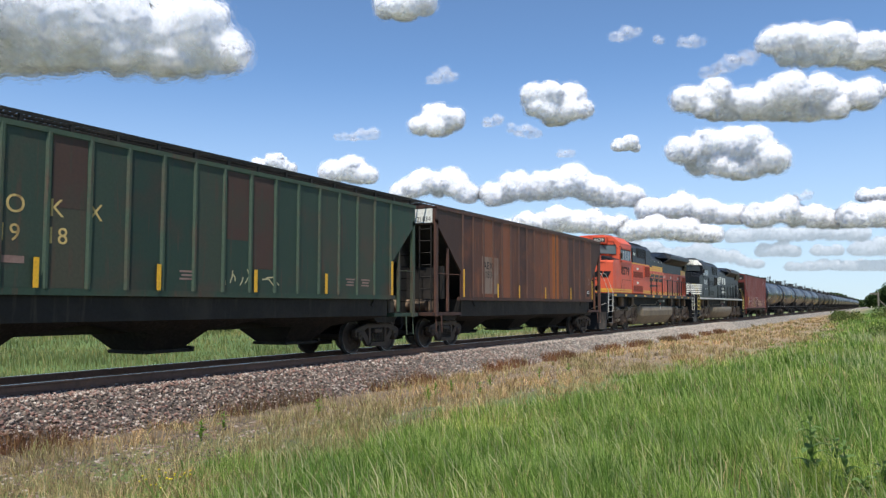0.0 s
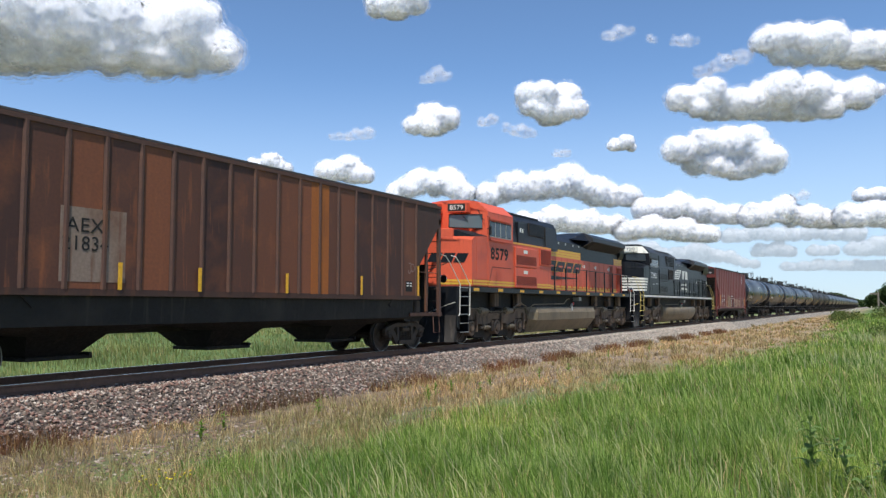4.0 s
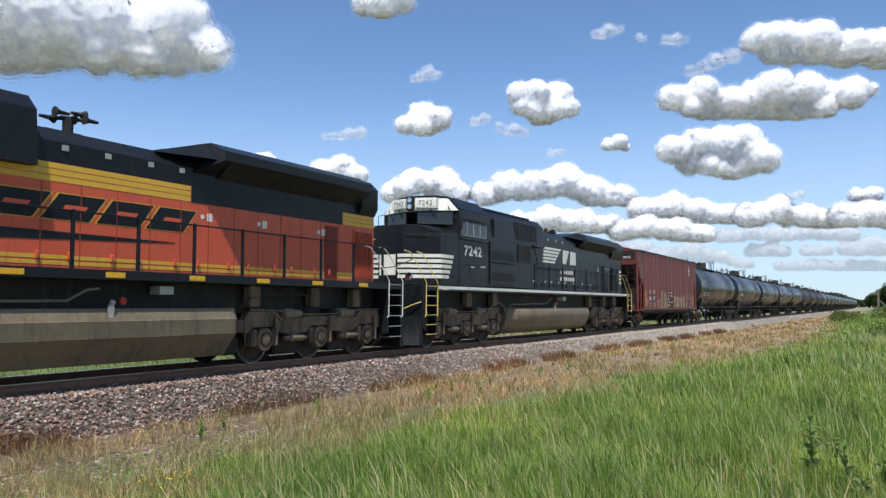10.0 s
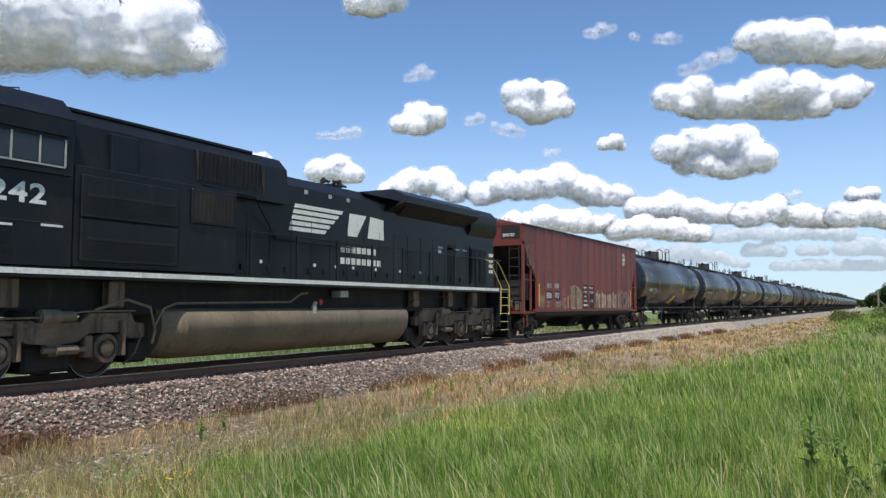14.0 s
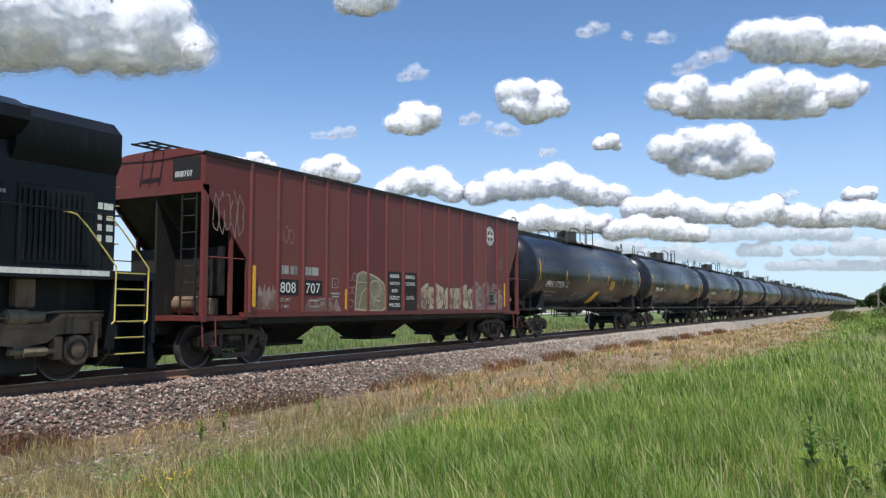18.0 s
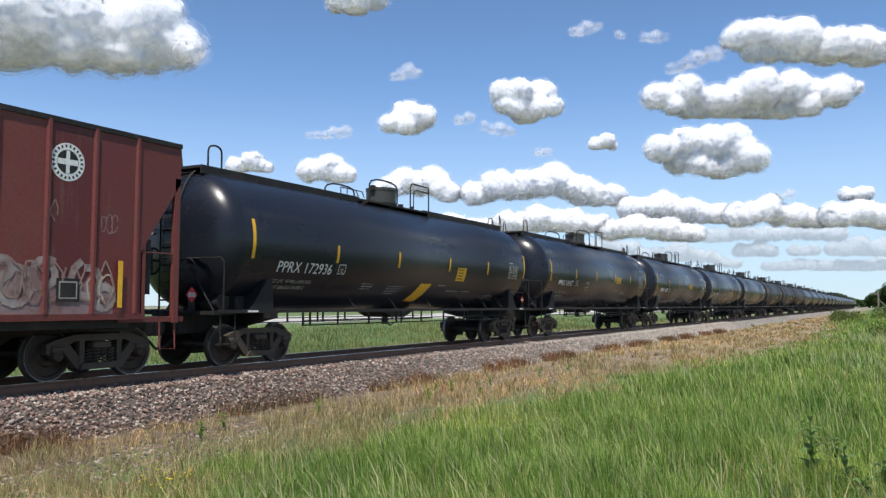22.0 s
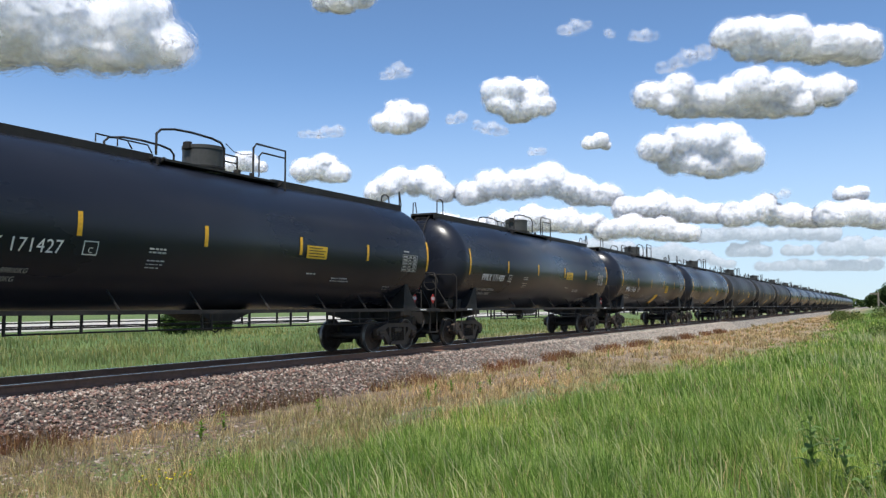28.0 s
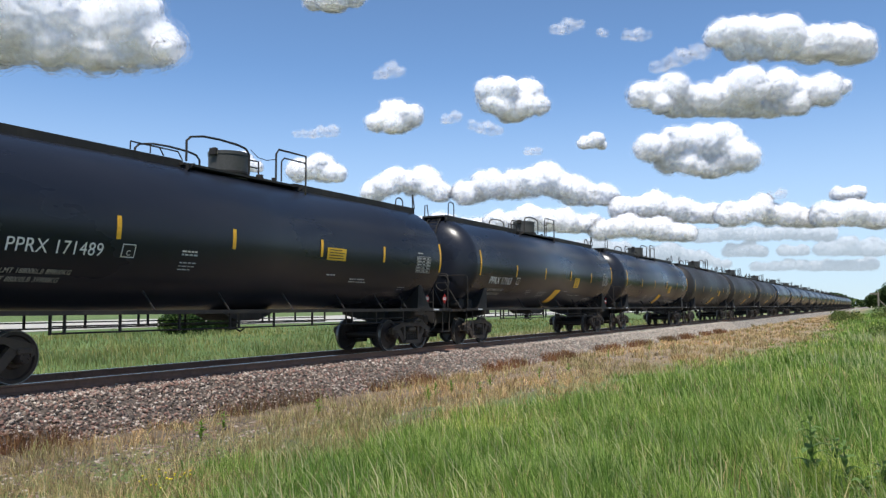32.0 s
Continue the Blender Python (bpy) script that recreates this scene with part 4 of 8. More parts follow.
    ribbon(line, 1.506, [(6.12, 1.95), (6.6, 1.95), (6.62, 1.25)], 0.025)
    part("paint_stroke", line, SPRAY, face, "pale outline")
    for i, (y, z) in enumerate(((5.70, 1.98), (5.70, 1.62), (5.72, 1.28))):
        scrawl(car, 1.503, y, z, 0.36, 0.24, 2, SPRAY_THIN, 0.028, 21 + i)
    throwup(car, 1.503, 9.35, 1.20, 3.55, 0.78, 7, 5, SPRAY)
    throwup(car, 1.503, 12.95, 1.20, 1.1, 0.82, 2, 6, mauve, SPRAY_THIN)
    haze = worn("grey_white_overspray", (0.34, 0.29, 0.27), (0.20, 0.11, 0.10), 0.7, 0.75, streak=False, grain=7)
    swirl = Shape()
    for i, (cy, cz, r) in enumerate(((13.45, 1.62, 0.36), (13.95, 1.86, 0.26), (14.75, 1.78, 0.34), (15.1, 1.5, 0.24), (13.2, 1.95, 0.18))):
        ribbon(swirl, 1.509, [(cy + r * (1 - 0.03 * k) * math.cos(0.5 * k + i), max(1.22, cz + r * (1 - 0.03 * k) * math.sin(0.5 * k + i))) for k in range(13)], 0.13)
    part("graffiti", swirl, haze, car, "broad grey-white sprayed swirls")
    scrawl(car, 1.513, 13.2, 1.30, 2.1, 0.85, 6, SPRAY_THIN, 0.035, 8)
    scrawl(car, 1.503, 13.9, 2.75, 0.25, 0.4, 2, SPRAY_THIN, 0.022, 28)
    scrawl(car, 1.503, 15.0, 2.6, 0.35, 0.4, 3, SPRAY_THIN, 0.022, 29)
    scrawl(car, 1.507, 14.75, 1.25, 0.55, 0.75, 2, SPRAY, 0.03, 18)
    scrawl(car, 1.503, 0.85, 2.75, 0.9, 1.1, 5, SPRAY_THIN, 0.025, 12)
    scrawl(car, 1.503, 3.10, 2.75, 0.38, 0.45, 2, SPRAY_THIN, 0.02, 13)
    rect(car, 1.515, 14.15, 14.60, 1.40, 1.80, DARK, "plate_mark", "black bordered mark", 0.003)
    rect(car, 1.518, 14.20, 14.55, 1.45, 1.75, FADED_WHITE, "plate_mark", "", 0.002)
    rect(car, 1.520, 14.225, 14.525, 1.475, 1.725, DARK, "plate_mark", "", 0.002)
    rect(car, 1.506, 5.56, 5.66, 1.24, 1.76, REFLECT, "reflector", "yellow reflective strip", 0.003)
    rect(car, 1.508, 7.46, 7.55, 1.22, 1.70, REFLECT, "reflector", "yellow reflective strip", 0.003)
    letters("LOADED WEIGHT", 4.42, 1.47, 0.055, FADED_WHITE, car, x=1.504)
    letters("153300", 4.5, 1.34, 0.10, FADED_WHITE, car, x=1.504)
    # numbers on the end sheet
    p = part("number_board", Shape().box(0.55, 1.35, 0.630, 0.642, 3.98, 4.45), DARK, car)
    me = lettering("808707", 0.13, 0.9)
    for v in me.vertices:
        v.co = (0.62 + v.co.y, 0.628 - v.co.x, 4.05 + v.co.z)
    me.materials.append(CLEAN_WHITE)
    part("lettering", me, CLEAN_WHITE, p)
    return car


# ------------------------------------------------------------------ tank cars
TR, TZ, TL = 1.58, 2.81, 18.07


def on_tank(car, y0, y1, z0, z1, mat, name, label="", out=0.012, lean=0.0):
    """A patch that follows the tank's round side."""
    rows = []
    for i in range(7):
        z = z0 + (z1 - z0) * i / 6
        x = math.sqrt(TR ** 2 - (z - TZ) ** 2) + out
        rows.append([(x, y0 + lean * i / 6, z), (x, y1 + lean * i / 6, z)])
    return part(name, Shape().grid(rows), mat, car, label)


def tank_car(label, skin, number=None, diagonal=False, dull=False, shade=(0, 0)):
    car = thing("tank_car", label, "tank car", "cars of the train")
    y0, y1 = 1.24, TL - 1.46
    prof = []
    for i in range(9):
        a = math.pi / 2 * i / 8
        prof.append((y0 - 0.74 * math.cos(a), max(0.01, TR * math.sin(a) ** 0.93)))
    prof += [(y0 + 0.02, TR), (4.5, TR), (4.52, TR + 0.006), (TL / 2, TR + 0.006), (TL / 2 + 0.02, TR), (13.7, TR), (13.72, TR + 0.006), (y1, TR + 0.004)]
    for i in range(9):
        a = math.pi / 2 * (8 - i) / 8
        prof.append((y1 + 0.74 * math.cos(a), max(0.01, TR * math.sin(a) ** 0.93)))
    part("tank_shell", Shape().lathe(prof, "y", (0, 0, TZ), 56), skin, car, "", smooth=40)
    # walkway along the top with the manway in the middle
    zw = TZ + TR
    for a, c in ((0.95, 7.1), (10.85, TL - 1.18)):
        part("walkway", Shape().prism([(-0.47, zw - 0.10), (-0.43, zw - 0.10), (-0.43, zw + 0.04), (0.43, zw + 0.04), (0.43, zw - 0.10), (0.47, zw - 0.10), (0.47, zw + 0.10), (-0.47, zw + 0.10)], "y", a, c), DARK, car, "black top walkway")
    part("dome_platform", Shape().prism([(0.62, 7.0), (0.62, 10.9), (-0.62, 10.9), (-0.62, 7.0)], "z", zw - 0.02, zw + 0.03), DARK, car)
    for y in (7.05, 10.75):
        part("bracket", Shape().prism([(0.2, zw - 0.03), (0.84, zw + 0.0), (0.84, zw - 0.05), (0.62, zw - 0.16)], "y", y, y + 0.05), DARK, car)
    m = part("manway", Shape().lathe([(TZ + TR - 0.05, 0.47), (TZ + TR + 0.52, 0.47), (TZ + TR + 0.52, 0.485), (TZ + TR + 0.60, 0.485), (TZ + TR + 0.61, 0.43), (TZ + TR + 0.61, 0.02)], "z", (0, 8.95, 0), 28), DOME, car, "grey-black fittings housing")
    part("manway_band", Shape().lathe([(TZ + TR + 0.08, 0.472), (TZ + TR + 0.08, 0.505), (TZ + TR + 0.13, 0.505), (TZ + TR + 0.13, 0.472)], "z", (0, 8.95, 0), 28), DARK, m)
    part("latch", Shape().box(-0.1, 0.1, 8.40, 8.52, TZ + TR + 0.48, TZ + TR + 0.66, 0.02), DARK, m)
    part("valve", Shape().cyl((0.1, 9.95, TZ + TR), (0.1, 9.95, TZ + TR + 0.22), 0.09, n=10).cyl((0.35, 10.2, TZ + TR), (0.35, 10.2, TZ + TR + 0.16), 0.06, n=8), DARK, car)
    zt = TZ + TR
    r0, r1, top = (7.12, 8.62, 0.66) if diagonal else (6.88, 8.80, 0.66)
    back = 0.35 if diagonal else 0.0
    for x in (0.8, -0.8):
        arch = [(x, r0 + (r1 - r0) * u, zt + top * v) for u, v in ((0.0, 0.70), (0.06, 0.86), (0.25, 0.97), (0.5, 1.0), (0.8, 0.97), (0.94, 0.90), (1.0, 0.74))]
        part("handrail", Shape().tube([(x, r0, zt + 0.02)] + arch + [(x, r1, zt + 0.02)], 0.026, 6), DARK, car)
        part("handrail", Shape().tube([(x, 9.75 - back, zt + 0.0), (x, 9.75 - back, zt + 0.66), (x, 9.85 - back, zt + 0.78), (x, 10.9 - back, zt + 0.78), (x, 10.9 - back, zt - 0.25)], 0.026, 6).tube([(x, 9.95 - back, zt), (x, 9.95 - back, zt + 0.5), (x, 10.05 - back, zt + 0.6), (x, 10.9 - back, zt + 0.6)], 0.02, 6), DARK, car)
    part("handrail", Shape().tube([(0.8, 8.85, zt + 0.6), (0.8, 9.1, zt + 0.46), (0.8, 9.4, zt + 0.44), (0.8, 9.75, zt + 0.52)], 0.010, 5), DARK, car)
    for y in ((6.0, 6.3) if diagonal else (5.6, 6.1)):
        part("grab_hoop", Shape().tube([(0.6, y, zt + 0.08), (0.6, y, zt + 0.24), (0.58, y + 0.75, zt + 0.24), (0.6, y + 0.85, zt + 0.08)], 0.017, 5), DARK, car)
    for y, high in ((1.15, 0.42), (TL - 2.30, 0.16)):
        arc = [(0.46, y + 0.21 - 0.21 * math.cos(i * math.pi / 8), zt + high + 0.17 * math.sin(i * math.pi / 8) ** 0.7) for i in range(9)]
        part("grab_hoop", Shape().tube([(0.46, y, zt + 0.05)] + arc + [(0.46, y + 0.42, zt + 0.05)], 0.022, 6), DARK, car)
    for x, y, d in ((-0.44, 1.05, 0.08), (0.44, TL - 1.24, -0.08)):
        part("grab_post", Shape().tube([(x, y, zt + 0.02), (x, y + d * 0.3, zt + 0.50), (x + 0.05, y + d, zt + 0.52), (x + 0.12, y + d, zt + 0.05)], 0.022, 6), DARK, car)
    # running boards, sills, saddles, ladders, steps
    for k in (-1, 1):
        part("side_rail", Shape().box(k * 1.44, k * 1.50, 0.55, TL - 0.55, 1.17, 1.25), DARK, car)
        s = Shape()
        lo = [(k * 1.42, 3.4, 0.86), (k * 1.42, TL - 3.4, 0.86)]
        s.tube(lo, 0.018, 5).tube([(p[0], p[1], 0.98) for p in lo], 0.014, 5)
        for i in range(9):
            y = 3.4 + i * (TL - 6.8) / 8
            s.box(k * 1.40, k * 1.44, y - 0.02, y + 0.02, 0.84, 1.18)
            if i % 3 == 0:
                s.box(k * 1.40, k * 1.44, y + 0.25, y + 0.29, 0.84, 1.18)
        part("safety_rail", s, DARK, car)
        for e in (0, 1):
            edge = [(1.62, 1.2), (2.42, 1.2), (2.36, 1.98), (2.22, 1.98)]
            part("saddle", Shape().prism([(y if e == 0 else TL - y, z) for y, z in edge], "x", k * 0.75, k * 1.34), DARK, car)
        for y in (5.6, 7.6, 9.7, 11.8, 13.6, 14.9):
            part("bracket", Shape().tube([(k * 1.44, y, 1.22), (k * 1.20, y - 0.12, 1.62)], 0.02, 5), DARK, car)
    for e in (0, 1):
        def Y(y):
            return y if e == 0 else TL - y
        part("end_platform", Shape().box(-1.45, 1.45, min(Y(0.42), Y(1.0)), max(Y(0.42), Y(1.0)), 1.14, 1.22), DARK, car)
        part("draft_sill", Shape().box(-0.33, 0.33, min(Y(0.35), Y(2.7)), max(Y(0.35), Y(2.7)), 0.72, 1.18, 0.02), DARK, car)
        part("body_bolster", Shape().prism([(-1.4, 1.2), (-1.4, 1.05), (-0.4, 0.84), (0.4, 0.84), (1.4, 1.05), (1.4, 1.2)], "y", min(Y(2.1), Y(2.5)), max(Y(2.1), Y(2.5))), DARK, car)
        for k in (-1, 1):
            part("end_rail", Shape().tube([(k * 1.45, Y(0.70), 1.2), (k * 1.45, Y(0.70), 2.27), (k * 1.38, Y(0.68), 2.36), (k * 0.5, Y(0.55), 2.36)], 0.018, 6).tube([(k * 0.72, Y(0.50), 2.2), (k * 0.66, Y(0.50), 2.16), (k * 1.25, Y(0.62), 1.22)], 0.018, 5), DARK, car)
            part("sill_step", Shape().tube([(k * 1.45, Y(0.62), 1.18), (k * 1.45, Y(0.62), 0.5), (k * 1.45, Y(1.05), 0.5), (k * 1.45, Y(1.05), 1.18)], 0.02, 5).box(k * 1.33, k * 1.47, min(Y(0.6), Y(1.07)), max(Y(0.6), Y(1.07)), 0.5, 0.53), DARK, car)
        bend = [(Y(y0 - 0.05 - 0.74 * math.cos(u)), TZ + TR * math.sin(u) ** 0.93 + 0.03) for u in [0.25 + 0.16 * i for i in range(8)]]
        rails = Shape()
        for x in (-0.24, 0.24):
            rails.tube([(x, bend[0][0], 1.2)] + [(x, p, z) for p, z in bend], 0.022, 4)
        for p, z in bend:
            rails.tube([(-0.24, p, z), (0.24, p, z)], 0.013, 5)
        rails.add(*rungs_between(-0.24, 0.24, bend[0][0], 1.45, bend[0][1] - 0.25, 6))
        part("ladder", rails, DARK, car)
        w = 0.62
        p = part("placard_holder", Shape().box(w - 0.012, w - 0.004, Y(0.60) - 0.10, Y(0.60) + 0.10, 1.22, 1.56), DARK, car)
        part("placard", Shape().prism([(Y(0.60), 1.74), (Y(0.60) + 0.17, 1.57), (Y(0.60), 1.40), (Y(0.60) - 0.17, 1.57)], "x", w - 0.004, w), RED, p, "red diamond placard with white digits")
        for d in (-0.075, -0.025, 0.025, 0.075):
            part("placard_mark", Shape().box(w, w + 0.003, Y(0.60) + d - 0.018, Y(0.60) + d + 0.018, 1.52, 1.62), CLEAN_WHITE, p)
        if e == 0:
            for i, wide in enumerate((0.42, 0.22, 0.26, 0.30)):
                z, x0 = 3.22 - i * 0.10, -0.80
                high = 0.075 if i == 0 else 0.04
                rows = [[(x, y0 - 0.74 * math.sqrt(1 - (x * x + (h - TZ) ** 2) / TR ** 2) - 0.05, h) for x in [x0 + wide * j / 5 for j in range(6)]] for h in (z, z + high)]
                part("stencil", Shape().grid(rows), FADED_WHITE, car)
        part("sill_stencil", Shape().box(1.50, 1.504, Y(1.55) - 0.16, Y(1.55) + 0.18, 1.19, 1.23), CLEAN_WHITE, car)
        freight_truck(car, Y(2.3))
        coupler(car, Y(0), -1 if e == 0 else 1)
    part("brake_gear", Shape().cyl((0.45, 1.2, 1.42), (0.95, 1.2, 1.42), 0.2, n=14).box(0.6, 1.1, 1.45, 1.75, 1.22, 1.55, 0.04), DARK, car)
    part("brake_wheel", Shape().tube([(0.62 + 0.26 * math.cos(a / 12 * 6.2832), 0.44, 2.1 + 0.26 * math.sin(a / 12 * 6.2832)) for a in range(13)], 0.018, 5).tube([(0.36, 0.44, 2.1), (0.88, 0.44, 2.1)], 0.014, 5), DARK, car)
    part("outlet", Shape().prism([(8.2, 1.22), (10.2, 1.22), (9.55, 0.98), (8.85, 0.98)], "x", -0.5, 0.5).cyl((0, 9.2, 1.0), (0, 9.2, 0.76), 0.10, n=10).tube([(0, 9.2, 0.82), (0.15, 9.3, 0.72), (0.2, 9.4, 0.8)], 0.02, 5), DARK, car)
    # markings
    wrap = (TR + 0.008, TZ)
    for i, y in enumerate((1.48, 4.60, 7.55, 10.60, 13.42, 16.64)):
        big = i in (0, 5)
        on_tank(car, y - 0.05, y + 0.05, 2.38 if big else 2.42 if diagonal else 2.54, 3.26 if big else 2.86 if diagonal else 2.97, REFLECT, "reflector", "yellow reflective strip")
    if number:
        letters(number, 2.36 if diagonal else 2.50, 2.12 if diagonal else 2.22, 0.26 if diagonal else 0.235, CLEAN_WHITE, car, wrap=wrap, squeeze=0.98 if diagonal else 0.95, slant=0.0 if not diagonal else 0.04, name="car_number")
        ln = ("LD LMT 197400LB 89539KG", "LT WT 88600LB 40188KG") if diagonal else ("LD LMT 188000LB 89800KG", "LT WT 88000LB 39900KG")
        letters(ln[0], 2.36, 1.87, 0.085, FADED_WHITE, car, wrap=wrap, slant=0.12)
        letters(ln[1], 2.30, 1.73, 0.085, FADED_WHITE, car, wrap=wrap, slant=0.12)
        pz = 2.14 if diagonal else 2.22
        on_tank(car, 4.72, 5.02, pz, pz + 0.25, CLEAN_WHITE, "plate_mark", "", 0.010)
        on_tank(car, 4.74, 5.00, pz + 0.02, pz + 0.23, TANK_BLACK, "plate_mark", "", 0.013)
        letters("C", 4.82, pz + 0.04, 0.10, CLEAN_WHITE, car, wrap=(TR + 0.014, TZ))
    if diagonal:
        groups = ((6.05, 1.92, (0.55, 0.52, 0.42)), (7.35, 1.88, (0.95, 0.85, 0.70, 0.55)), (10.25, 1.96, (0.45,)), (10.9, 1.80, (0.85,)), (12.0, 1.80, (0.60,)))
    else:
        groups = ((6.15, 2.40, (0.40, 0.42)), (6.15, 2.18, (0.42, 0.40, 0.36)), (12.05, 2.02, (0.70, 0.78)), (11.0, 2.10, (0.35,)), (14.6, 1.86, (0.34, 0.30)))
    rng = random.Random(77)
    for y, z, lines in groups:      # stencilled notices too small to read
        for i, wide in enumerate(lines):
            x, words = 0.0, []
            while x < wide - 0.04:
                w = min(rng.uniform(0.05, 0.13), wide - x)
                words.append((x, w))
                x += w + 0.025
            zz = z - i * 0.066
            out = math.sqrt(wrap[0] ** 2 - (zz - wrap[1]) ** 2)
            line = Shape()
            for a, w in words:
                line.box(out - 0.02, out + 0.006, y + a, y + a + w, zz, zz + 0.034)
            part("stencil", line, FADED_WHITE, car)
    # lined table of the tank's tests, with a heading
    for i in range(6):
        zz = 2.80 - i * 0.094
        on_tank(car, 15.2, 16.02, zz, zz + 0.014, FADED_WHITE, "table_line")
    for y in (15.2, 15.52, 15.78, 16.006):
        on_tank(car, y, y + 0.014, 2.33, 2.81, FADED_WHITE, "table_line")
    for i in range(5):
        for y, w in ((15.24, 0.24), (15.56, 0.17), (15.81, 0.16)):
            zz = 2.735 - i * 0.094
            on_tank(car, y, y + w * rng.uniform(0.6, 1.0), zz, zz + 0.04, FADED_WHITE, "stencil")
    on_tank(car, 15.25, 15.55, 2.88, 2.92, FADED_WHITE, "stencil")
    py, pz, pw, ph = (11.17, 2.14, 0.62, 0.43) if diagonal else (10.82, 2.48, 0.80, 0.31)
    p = on_tank(car, py, py + pw, pz, pz + ph, LEMON, "notice_panel", "yellow stencilled notice")
    for i in range(4):
        zz = pz + ph * (0.80 - i * 0.22)
        on_tank(car, py + 0.08, py + pw - rng.uniform(0.08, 0.2), zz, zz + ph * 0.07, TANK_DULL, "stencil", out=0.016).parent = p
    if diagonal:
        on_tank(car, 8.84, 9.50, 1.47, 2.01, LEMON, "notice_panel", "yellow slanted panel", lean=0.27)
    return car

# ------------------------------------------------------------------ locomotives
def stairs(car, y0, y1, tread, rail_mat, name="step_well"):
    """Corner steps with six treads and two bent handrails, on both sides."""
    for k in (-1, 1):
        w = part(name, Shape().box(k * 0.95, k * 1.0, y0, y1, 0.45, 1.85).box(k * 0.95, k * 1.46, y1 - 0.02, y1 + 0.04, 0.42, 1.85).box(k * 0.95, k * 1.46, y0 - 0.04, y0 + 0.01, 0.55, 1.85), LOCO_BLACK, car)
        for i in range(6):
            z = 0.46 + i * 0.295
            s = part("tread", Shape().box(k * 1.0, k * 1.48, y0, y1, z - 0.03, z), DARK, w)
            part("tread_edge", Shape().box(k * 1.475, k * 1.488, y0 + 0.01, y1 - 0.01, z - 0.012, z + 0.008), tread, s)
        for y in (y0 - 0.03, y1 + 0.03):
            part("grab_rail", Shape().tube([(k * 1.49, y - 0.06, 1.0), (k * 1.50, y, 1.06), (k * 1.51, y, 2.04), (k * 1.47, y - 0.20, 2.30), (k * 1.42, y - 0.56, 2.74), (k * 1.36, y - 0.74, 2.94), (k * 1.30, y - 0.95, 2.98)], 0.0145, 6), rail_mat, w)


